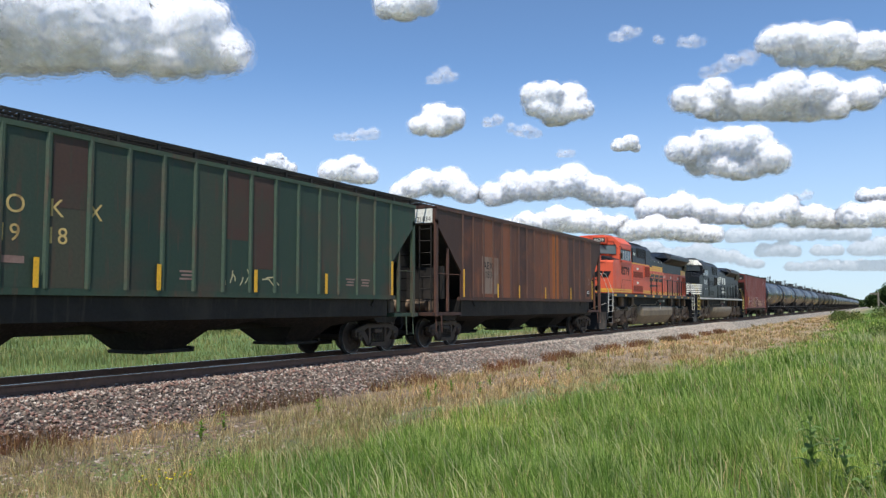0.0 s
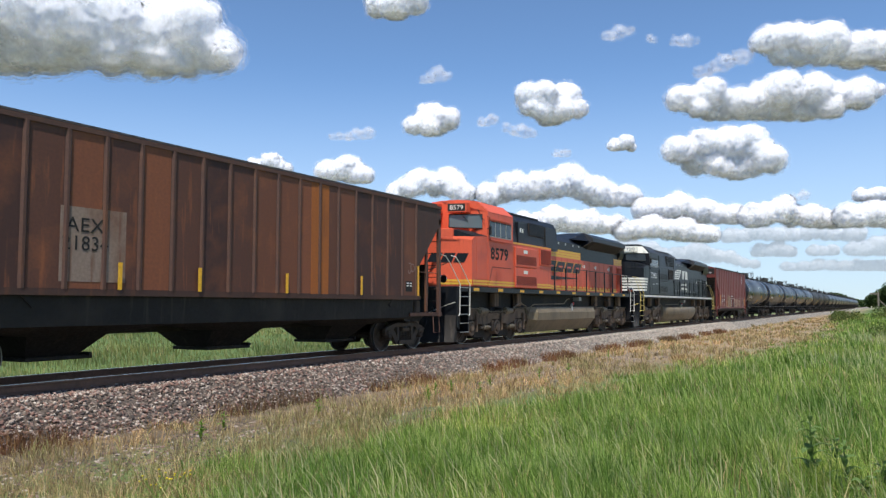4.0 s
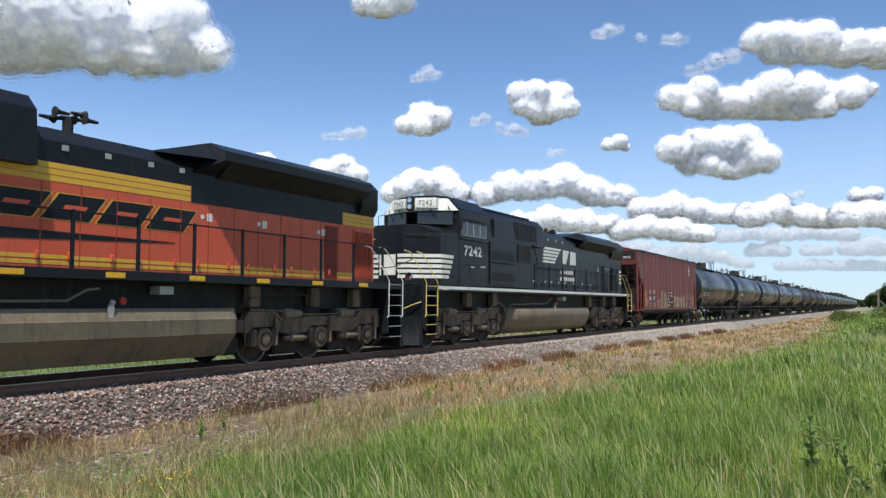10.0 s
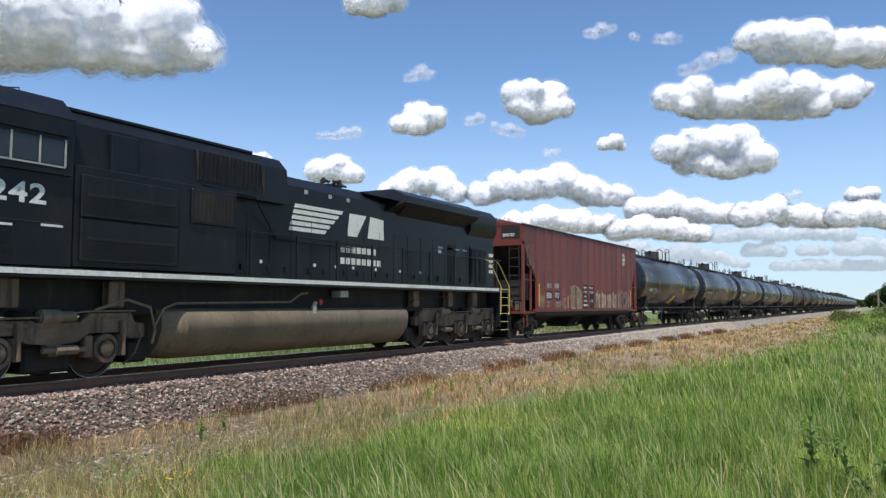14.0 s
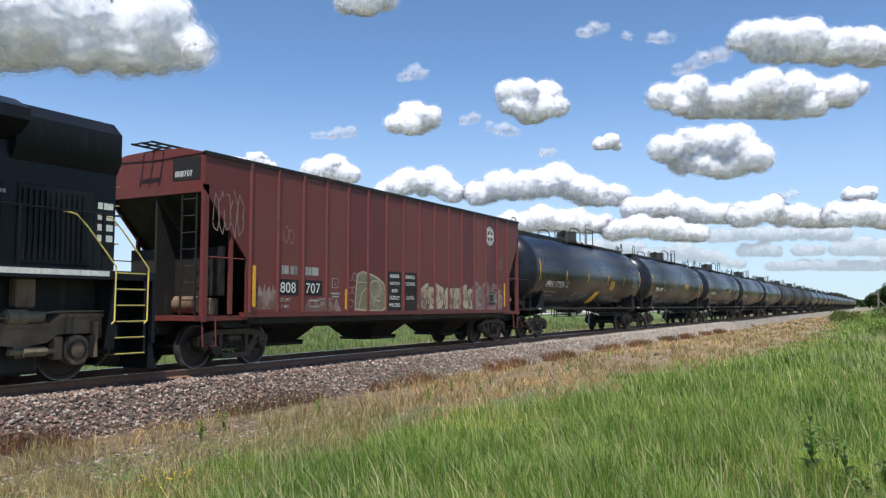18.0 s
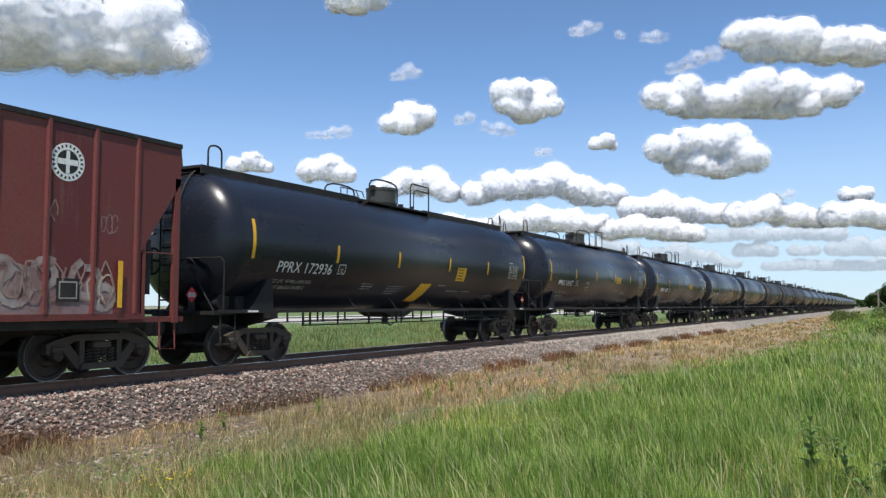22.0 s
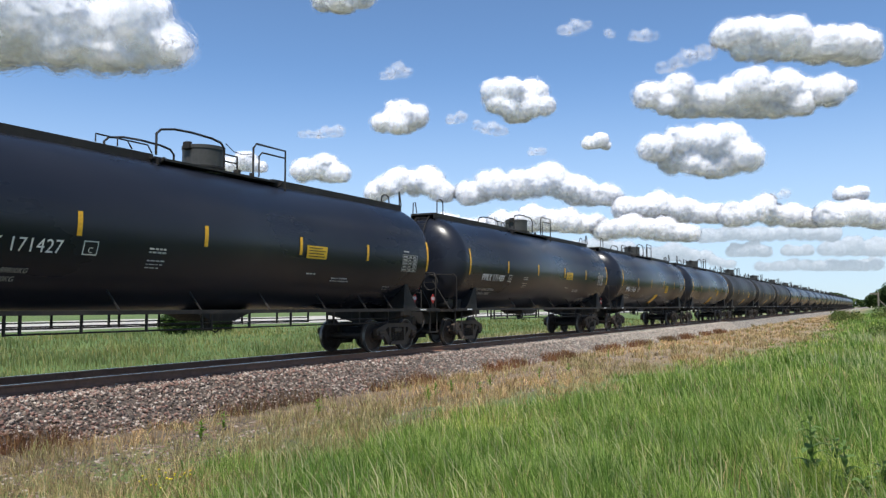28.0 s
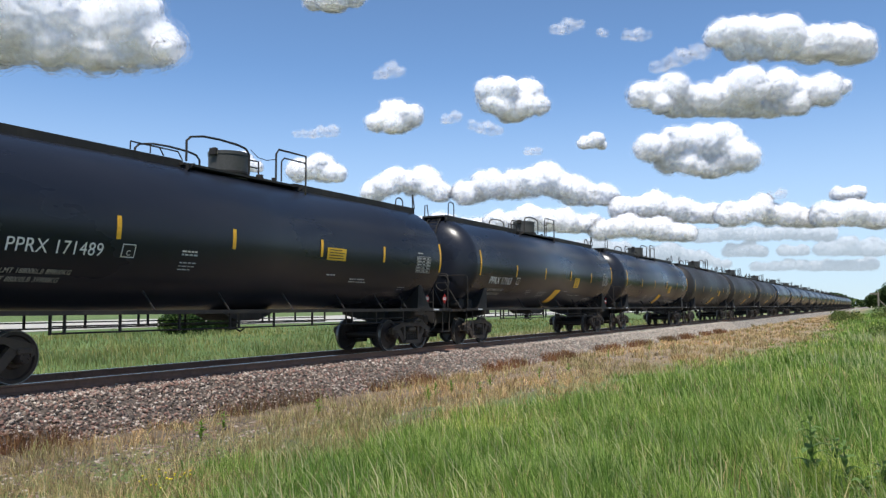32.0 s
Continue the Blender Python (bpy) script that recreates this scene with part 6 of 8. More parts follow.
    # radiator flare
    r0, r1 = P["rad0"], P["rad1"]
    rz = P["rad_top"]
    flare = [[(-1.02, r0 + d, P["band_z"] - 0.02), (1.02, r0 + d, P["band_z"] - 0.02), (1.02, r0 + d, rz - 0.75), (1.50, r0 + e, rz - 0.42), (1.50, r0 + e, rz - 0.22), (1.05, r0 + e, rz), (-1.05, r0 + e, rz), (-1.50, r0 + e, rz - 0.22), (-1.50, r0 + e, rz - 0.42), (-1.02, r0 + d, rz - 0.75)] for d, e in ((0, 0.55),)]
    flare.append([(p[0], r1, p[2]) for p in flare[0]])
    part("radiator_housing", Shape().loft(flare), dark, car)
    part("radiator_nose", Shape().loft([[(-0.95, r0 - 0.75, lowtop - 0.05), (0.95, r0 - 0.75, lowtop - 0.05), (0.9, r0 - 0.75, lowtop), (-0.9, r0 - 0.75, lowtop)], [(-1.45, r0 + 0.58, rz - 0.42), (1.45, r0 + 0.58, rz - 0.42), (1.04, r0 + 0.58, rz - 0.005), (-1.04, r0 + 0.58, rz - 0.005)]]), dark, car)
    for k in (-1, 1):
        part("radiator_grille", Shape().add([(k * 1.035, r0 + 0.75, rz - 0.80), (k * 1.47, r0 + 0.75, rz - 0.45), (k * 1.47, r1 - 0.7, rz - 0.45), (k * 1.035, r1 - 0.2, rz - 0.80)], [(0, 1, 2, 3)]), DARK, car)
    for i in range(2):
        y = r0 + 1.8 + i * 2.1
        part("radiator_fan", Shape().lathe([(rz - 0.02, 0.72), (rz + 0.06, 0.72), (rz + 0.07, 0.66), (rz + 0.03, 0.01)], "z", (0, y, 0), 24), dark, car)
    part("rear_hood", Shape().prism([(-hw - 0.02, P["band_z"]), (hw + 0.02, P["band_z"]), (1.20, P["band_z"] + 0.2), (1.20, rz - 0.26), (0.95, rz - 0.02), (-0.95, rz - 0.02), (-1.20, rz - 0.26), (-1.20, P["band_z"] + 0.2)], "y", r1 - 0.05, hood1), dark, car)
    # hood doors, latches, hinges
    for k in (-1, 1):
        seam = Shape().box(min(k * hw, k * (hw + 0.008)), max(k * hw, k * (hw + 0.008)), 0, 0.015, deck + 0.02, P["band_z"] - 0.36).mesh("door_seam", P["seam"])
        y = full + 0.75
        while y < hood1 - 1.2:
            part("door_seam", seam, P["seam"], car, "", (0, y, 0))
            y += 0.78
        y = full + 0.55
        i = 0
        while y < hood1 - 1.3:
            part("latch", Shape().box(min(k * hw, k * (hw + 0.04)), max(k * hw, k * (hw + 0.04)), y, y + 0.07, deck + 0.14, deck + 0.28, 0.01), body, car)
            y += 0.62 if i % 2 else 0.9
            i += 1
    # no opening here: a flat dark plate imitates the doorway's dark inside
    part("hood_opening", Shape().box(hw, hw + 0.006, r1 - 1.55, r1 - 1.0, deck + 0.02, P["band_z"] - 0.42), P["vent"], car, "flat dark plate standing in for an open doorway")
    v = part("end_grille", Shape().box(hw - 0.02, hw + 0.03, P["eg"][0], P["eg"][1], deck + 0.05, P["band_z"] - 0.40, 0.01), body, car)
    for i in range(int((P["eg"][1] - P["eg"][0] - 0.1) / 0.105)):
        y = P["eg"][0] + 0.07 + i * 0.105
        part("grille_slat", Shape().box(hw + 0.03, hw + 0.06, y, y + 0.05, deck + 0.12, P["band_z"] - 0.48), P["seam"], v)
    if P["tags"]:
        for y in (r0 + 0.35, r0 + 2.1, r0 + 4.35):
            part("notice", Shape().lathe([(hw, 0.055), (hw + 0.006, 0.055), (hw + 0.006, 0.01)], "x", (0, y, P["band_z"] - 0.62), 12), WHITE, car, "round white warning sign")
            part("notice", Shape().box(hw, hw + 0.006, y + 0.13, y + 0.28, P["band_z"] - 0.70, P["band_z"] - 0.53), WHITE, car)
    # exhaust, horn, roof bits
    hy, sink = P["horn_y"], P["horn_sink"]
    horn = part("air_horn", Shape().cyl((0.35, hy, lowtop - 0.1), (0.35, hy, lowtop + 0.34 - sink), 0.10, n=8).tube([(0.22, hy - 0.3, lowtop + 0.34 - sink), (0.5, hy + 0.34, lowtop + 0.36 - sink)], 0.04, 6), DARK, car)
    for d, z, w in ((-0.30, 0.34, 1), (-0.12, 0.46, -1), (0.02, 0.36, 1), (0.18, 0.46, 1), (0.34, 0.36, -1)):
        part("horn_bell", Shape().lathe([(hy + d - 0.18 * w, 0.03), (hy + d + 0.02 * w, 0.045), (hy + d + 0.12 * w, 0.095), (hy + d + 0.13 * w, 0.01)], "y", (0.35 + d * 0.5, 0, lowtop + z - sink), 12), DARK, horn)
    for d in (1.9, 2.8, 3.8, 4.6):
        part("lifting_lug", Shape().box(0.95, 1.075, full + d, full + d + 0.13, lowtop - 0.42, lowtop - 0.32), SILVER, car)
    part("exhaust_stack", Shape().box(-0.4, 0.4, full + 2.0, full + 2.8, lowtop - 0.02, lowtop + 0.10, 0.02), DARK, car)
    # handrails
    for k in (-1, 1):
        s = Shape().tube([(k * 1.42, P["rail0"], deck + 0.98), (k * 1.42, end + 0.3, deck + 0.98)], 0.019, 6)
        part("handrail", s, P["hand"], car)
        n = P["posts"]
        for i in range(n):
            y = P["rail0"] + (end - 0.1 - P["rail0"]) * i / (n - 1)
            part("stanchion", shared("stanchion_" + P["number"], lambda: Shape().box(-0.022, 0.022, -0.03, 0.03, 1.82, deck + 0.98).cyl((0, 0, deck + 0.94), (0, 0, deck + 1.01), 0.033, n=8), P["hand"]), P["hand"], car, "", (k * 1.42, y, 0))
    # reflectors along the sill
    y = 1.75
    while y < end:
        part("reflector", Shape().box(1.481, 1.486, y, y + 0.42, 1.84, 1.94), P["sillmark"], car, "reflective patch")
        y += P["mark_step"]
    if P["sill"]:
        part("sill_stripe", Shape().box(1.481, 1.484, 1.5, end, 1.86, 1.955), P["sill"], car, "white sill stripe")
    # fuel tank and pipes
    f0, f1 = P["fuel"]
    if P["round_tank"]:
        half = [(1.22, 1.27), (1.36, 1.22), (1.43, 1.08), (1.43, 0.86), (1.38, 0.70), (1.25, 0.50), (1.05, 0.32), (0.8, 0.25)]
    else:
        half = [(1.34, 1.28), (1.42, 1.06), (1.43, 1.05), (1.42, 0.74), (1.41, 0.73), (1.02, 0.25)]
    ring = half + [(-x, z) for x, z in reversed(half)]
    ft = part("fuel_tank", Shape().loft([[(x * 0.80, f0, z if z > 1.2 else z + 0.05) for x, z in ring], [(x, f0 + 0.42, z) for x, z in ring], [(x, f1 - 0.1, z) for x, z in ring], [(x * 0.97, f1, z) for x, z in ring]]), TANK_GRIME, car, "dusty grey-brown fuel tank", smooth=32 if P["round_tank"] else 12)
    part("fuel_filler", Shape().cyl((1.25, f0 + 4.6, 1.2), (1.38, f0 + 4.6, 1.42), 0.05, n=8).box(1.36, 1.40, f0 + 4.5, f0 + 4.62, 1.10, 1.32), SILVER, ft)
    part("cut_off_button", Shape().lathe([(1.30, 0.02), (1.30, 0.07), (1.36, 0.07), (1.36, 0.01)], "x", (0, f0 + 4.85, 1.42), 12), RED, ft, "red fuel cut-off")
    part("pipe", Shape().tube([(1.28, f0 - 0.3, 0.95), (1.30, f0 - 0.1, 1.28), (1.32, f0 + 0.2, 1.38), (1.32, f0 + 3.7, 1.42), (1.32, f0 + 4.1, 1.62), (1.32, f0 + 4.35, 1.64)], 0.024, 8), TANK_GRIME, car, "dusty air pipe")
    part("gauge_box", Shape().box(1.0, 1.30, f0 + 5.75, f0 + 6.1, 1.55, 1.72, 0.01), SILVER, car)
    part("air_tank", Shape().cyl((0.6, f0 + 0.1, 1.48), (0.6, f1, 1.48), 0.24, n=16), GRIME, car)
    for y in (4.0, 6.1, f1 + 0.6, f1 + 2.8, f1 + 4.6):
        part("bracket", Shape().box(0.98, 1.22, y, y + 0.35, 1.30, 1.80, 0.03), GRIME, car)
    part("cable", Shape().tube([(1.2, f0 - 1.6, 1.25), (1.2, f0 - 0.9, 1.45), (1.2, f0 - 0.35, 1.3), (1.2, f0 - 0.22, 0.85), (1.2, f0 - 0.3, 0.6)], 0.03, 6), TANK_GRIME, car)
    part("cable", Shape().tube([(1.2, f1 + 0.2, 1.25), (1.2, f1 + 0.6, 1.5), (1.2, f1 + 1.6, 1.6), (1.2, f1 + 3, 1.6)], 0.025, 6), DARK, car)
    for y in P["trucks"]:
        loco_truck(car, y)
    # rear ladder rungs and end
    for i in range(6):
        part("grab_iron", Shape().tube([(0.75, hood1 - 0.01, 2.5 + i * 0.36), (0.75, hood1 + 0.09, 2.5 + i * 0.36), (1.05, hood1 + 0.09, 2.5 + i * 0.36), (1.05, hood1 - 0.01, 2.5 + i * 0.36)], 0.013, 5), P["rails_rear"], car)
    return car


def orange_locomotive():
    P = dict(body=ORANGE, screen=SCREEN, dark=LOCO_BLACK, stripe=True, roof=ORANGE, sill=None, edge=LOCO_BLACK, plow=DARK, treads=SILVER, rails=WHITE, rails_rear=WHITE, hood1=20.88, end=20.9, full=9.09, top=5.12, sh=4.67,
             win=(3.02, 4.86, 3.80, 4.36), nose_z=3.96, brow=ORANGE, round_tank=False, nose_top=LOCO_BLACK, screen_z=4.58, gasket=DARK, window_trim=SILVER, board_z=4.69, board=DARK, board_ink=WHITE, number="8579", lamp_z=3.62, lamp_y=0.82, num_h=0.42, num_w=1.22, num_y=3.10, num_z=3.01, ink=DARK,
             cab_z=3.76, vents=(2.16, 2.96), vent=worn("red_shadow_vent", (0.22, 0.035, 0.022), (0.12, 0.025, 0.018), 0.5, 0.7), tags=True, hi_end=10.4, low_top=4.50, case_top=4.94, eg=(19.86, 20.8), vg=(7.2, 8.75, 4.15, 4.68), band_z=3.84, rad0=14.0, rad1=20.15, rad_top=4.86, seam=worn("dark_red_seam", (0.42, 0.07, 0.035), (0.22, 0.04, 0.025), 0.5, 0.6),
             horn_y=11.6, horn_sink=0.0, rail0=9.6, hand=LOCO_BLACK, posts=9, sillmark=REFLECT, mark_step=1.98, fuel=(7.3, 15.1), trucks=(4.2, 18.3))
    car = locomotive("orange and black diesel locomotive with yellow stripes and dusty underframe", 38.9, 22.43, P)
    # the railway's italic initials as slanted plain blocks with a swoosh under them
    for y in (9.50, 10.62, 11.74, 12.86):
        part("initial_outline", Shape().prism([(y - 0.03, 2.835), (y + 0.99, 2.835), (y + 1.36, 3.325), (y + 0.32, 3.325)], "x", 1.06, 1.063), YELLOW, car)
        p = part("initial", Shape().prism([(y, 2.85), (y + 0.96, 2.85), (y + 1.31, 3.31), (y + 0.35, 3.31)], "x", 1.06, 1.066), LOCO_BLACK, car, "black slanted block")
        part("initial_gap", Shape().prism([(y + 0.42, 3.04), (y + 0.88, 3.04), (y + 0.94, 3.12), (y + 0.48, 3.12)], "x", 1.064, 1.069), ORANGE, p)
    part("swoosh", Shape().prism([(9.73, 2.45), (9.73, 2.64), (13.6, 2.62), (13.6, 2.60)], "x", 1.06, 1.066), LOCO_BLACK, car)
    for i in range(3):
        a, b = -0.28 + i * 0.37, -0.28 + i * 0.37 + 0.32
        def F(u):
            return (0.55 + 0.91 * u, 0.842 + 0.81 * u)
        (xa, ya), (xb, yb) = F(a), F(b)
        part("initial", Shape().add([(xa, ya - 0.008, 2.80), (xb, yb - 0.008, 2.80), (xb + 0.12, yb + 0.098, 3.12), (xa + 0.12, ya + 0.098, 3.12)], [(0, 1, 2, 3)]), LOCO_BLACK, car)
    return car


def black_locomotive():
    P = dict(body=NS_BLACK, screen=GLASS, dark=NS_BLACK, stripe=False, roof=NS_BLACK, sill=WHITE, edge=NS_BLACK, plow=LOCO_BLACK, treads=PALE_YELLOW, rails=PALE_YELLOW, rails_rear=PALE_YELLOW, hood1=23.0, end=22.58, full=9.1, top=5.02, sh=4.54,
             win=(3.0, 4.90, 3.69, 4.18), nose_z=3.90, brow=WHITE, round_tank=True, nose_top=NS_BLACK, screen_z=4.46, gasket=DARK, window_trim=SILVER, board_z=4.60, board=WHITE, board_ink=DARK, number="7242", lamp_z=4.74, lamp_y=2.22, num_h=0.33, num_w=1.37, num_y=3.24, num_z=3.03, ink=CLEAN_WHITE,
             cab_z=3.80, vents=(2.24, 3.02), vent=DARK, tags=False, hi_end=11.05, low_top=4.56, case_top=4.86, eg=(21.05, 22.5), vg=(8.14, 9.98, 3.93, 4.60), band_z=3.80, rad0=15.5, rad1=20.95, rad_top=4.80, seam=NS_BLACK,
             horn_y=13.9, horn_sink=0.24, rail0=9.6, hand=NS_BLACK, posts=9, sillmark=WHITE, mark_step=40, fuel=(7.4, 16.4), trucks=(4.0, 20.1))
    car = locomotive("black diesel locomotive with white nose stripes and a dusty underframe", 61.33, 24.2, P)
    # white bars round the nose and cab side
    for i in range(5):
        z = 2.20 + i * 0.165
        part("nose_stripe", Shape().prism([(0.36, 0.845), (0.56, 0.845), (1.465, 1.658), (1.49, 1.68), (1.49, 2.16 + 0.085 * i), (1.482, 2.16 + 0.085 * i), (1.455, 1.67), (0.55, 0.856), (0.36, 0.856)], "z", z, z + 0.105), WHITE, car, "white nose stripe")
        part("nose_stripe", Shape().prism([(-0.36, 0.845), (-0.56, 0.845), (-1.465, 1.658), (-1.49, 1.68), (-1.49, 2.16 + 0.085 * i), (-1.482, 2.16 + 0.085 * i), (-1.455, 1.67), (-0.55, 0.856), (-0.36, 0.856)], "z", z, z + 0.105), WHITE, car, "white nose stripe")
    part("nose_emblem", Shape().box(-0.3, 0.3, 0.822, 0.829, 2.3, 2.95), WHITE, car, "white emblem panel")
    # white brow over the windscreens
    part("brow", Shape().loft([[(-1.46, 2.86, 4.49), (-0.2, 2.29, 4.49), (0.2, 2.29, 4.49), (1.46, 2.86, 4.49), (1.46, 2.95, 4.49), (-1.46, 2.95, 4.49)], [(-1.10, 2.74, 4.90), (-0.2, 2.38, 4.90), (0.2, 2.38, 4.90), (1.10, 2.74, 4.90), (1.10, 2.95, 4.90), (-1.10, 2.95, 4.90)]]), WHITE, car, "white cab brow")
    # emblem on the hood: speed bars and two letter blocks, words as plain blocks
    x0, x1 = 1.06, 1.066
    for i in range(5):
        z = 3.18 + i * 0.145
        part("speed_bar", Shape().prism([(11.31 + 0.05 * i, z), (12.75 + 0.18 * i, z), (12.84 + 0.18 * i, z + 0.10), (11.35 + 0.05 * i, z + 0.10)], "x", x0, x1), WHITE, car, "white emblem bar")
    part("initial", Shape().prism([(13.75, 3.22), (14.2, 3.22), (14.65, 3.84), (13.85, 3.84)], "x", x0, x1), WHITE, car)
    part("initial", Shape().prism([(14.72, 3.22), (15.55, 3.22), (15.55, 3.80), (14.85, 3.84)], "x", x0, x1), WHITE, car)
    for z, lens in ((2.76, (0.25,) * 7), (2.45, (0.25,) * 8)):
        y = 13.45
        for w in lens:
            part("letter_block", Shape().box(x0, x1, y, y + w * 0.72, z, z + 0.17), WHITE, car)
            y += w
    for y in (10.3, 11.6, 12.3, 13.2, 14.0, 15.1, 16.4, 17.6):
        part("notice", Shape().box(x0, x1, y, y + 0.09, 2.32, 2.40), WHITE, car)
    for y in (18.78, 19.42, 19.97, 20.50):
        part("notice", Shape().box(x0, x1, y, y + 0.34, 3.20, 3.265), FADED_WHITE, car)
    part("notice", Shape().box(x0, x1, 18.80, 19.0, 3.02, 3.15), WHITE, car)
    for i in range(4):
        for y, w in ((22.62, 0.10), (22.75, 0.20)):
            part("notice", Shape().box(x0, x1, y, y + w, 2.52 + i * 0.20, 2.64 + i * 0.20), WHITE, car)
    part("conduit", Shape().tube([(1.30, 8.3, 3.86), (1.30, 9.84, 3.79), (1.09, 10.81, 2.92), (1.09, 14.0, 2.90)], 0.02, 5), NS_BLACK, car)
    bars(car, 1.484, 3.75, 2.62, [(0, 0.25)], CLEAN_WHITE)
    bars(car, 1.484, 4.5, 2.66, [(0, 0.4)], CLEAN_WHITE)
    return car


TRAIN = []


def build_train():
    for make, q in ((green_hopper, 2.5), (brown_hopper, 21.1), (orange_locomotive, 38.9), (black_locomotive, 61.33), (red_hopper, 85.53)):
        TRAIN.append((make(), q))
    first = len(SPINNERS)
    names = {0: ("PPRX 172936", True), 1: ("PPRX 171427", False), 2: ("PPRX 171489", False), 3: ("PPRX 17163", True)}
    plain = None
    for i in range(24):
        q = 102.95 + i * TL
        if i in names:
            c = tank_car("glossy black tank car with white numbers and yellow strips", TANK_BLACK, *names[i])
            c.location = (TX, q, 0)
        elif i == 4:
            c = plain = tank_car("glossy black tank car with yellow reflective strips", TANK_BLACK, None, True)
            c.location = (TX, q, 0)
        else:
            c = copy_thing(plain, pose(TX, q, 0))
            for w in c.children_recursive:
                if w.name.startswith("wheelset"):
                    SPINNERS.append((w, 0.457, tuple(w.location)))
            if i in (5, 6, 7):
                tagged(c, "dull black tank car with faded paint")
                for o in c.children:
                    if o.name.startswith("tank_shell"):
                        o.data = shared_dull(o.data)
        TRAIN.append((c, q))


def shared_dull(me):
    if "dull_shell" not in MESHES:
        m = me.copy()
        m.materials.clear()
        m.materials.append(TANK_DULL)
        MESHES["dull_shell"] = m
    return MESHES["dull_shell"]


build_train()

# ------------------------------------------------------------------ clouds
CLOUDS = []
FOCAL = 1568 / 2 / math.tan(radians(58.22) / 2)


HEAP = 42          # mesh cells to a heap's width


def sky_way(px, py, turn=0):
    """Direction of view: offsets across and down from the view's axis, in units of the focal length."""
    m = pose(0, 0, 0, 90 + PITCH, 0, YAW + turn).to_3x3()
    return m @ Vector((px, -py, -1))


def billows(balls, seed, cell, flat, shells, coarse=False):
    """Skins round a heap of balls, roughened by billows; flat: the base's height; shells: how far out each skin lies."""
    s = bmesh.new()
    for c, r in balls:
        bmesh.ops.create_icosphere(s, subdivisions=3, radius=1, matrix=Matrix.Translation(c) @ Matrix.Diagonal((r * 1.15, r * 1.1, r, 1)))
    me = bpy.data.meshes.new("billows")
    s.to_mesh(me)
    s.free()
    ob = new("billows", me)
    md = ob.modifiers.new("skin", "REMESH")
    md.mode, md.voxel_size = "VOXEL", cell
    base = bpy.data.meshes.new_from_object(ob.evaluated_get(bpy.context.evaluated_depsgraph_get()))
    bpy.data.objects.remove(ob)
    n = len(base.vertices)
    co, no = np.empty(n * 3, np.float32), np.empty(n * 3, np.float32)
    base.vertices.foreach_get("co", co)
    base.vertices.foreach_get("normal", no)
    co, no = co.reshape(-1, 3), no.reshape(-1, 3)
    size = cell * (12 if coarse else HEAP)
    off = Vector((seed * 7.3, seed * 3.1, seed * 1.7))
    puff = np.array([noise.turbulence(Vector(p) / (size * 0.62) + off, 4, True, noise_basis="PERLIN_ORIGINAL", amplitude_scale=0.55, frequency_scale=2.15) for p in co])
    puff = (puff - puff.mean()) * 0.36
    made = []
    for grow in shells:
        q = co + no * (puff * size * 0.25 * (1 + grow * 3) + grow * size)[:, None]
        low = q[:, 2] < flat
        q[low, 2] = flat + (q[low, 2] - flat) * 0.45
        out = base.copy()
        out.vertices.foreach_set("co", q.astype(np.float32).ravel())
        out.update()
        out.shade_smooth()
        made.append(out)
    return made


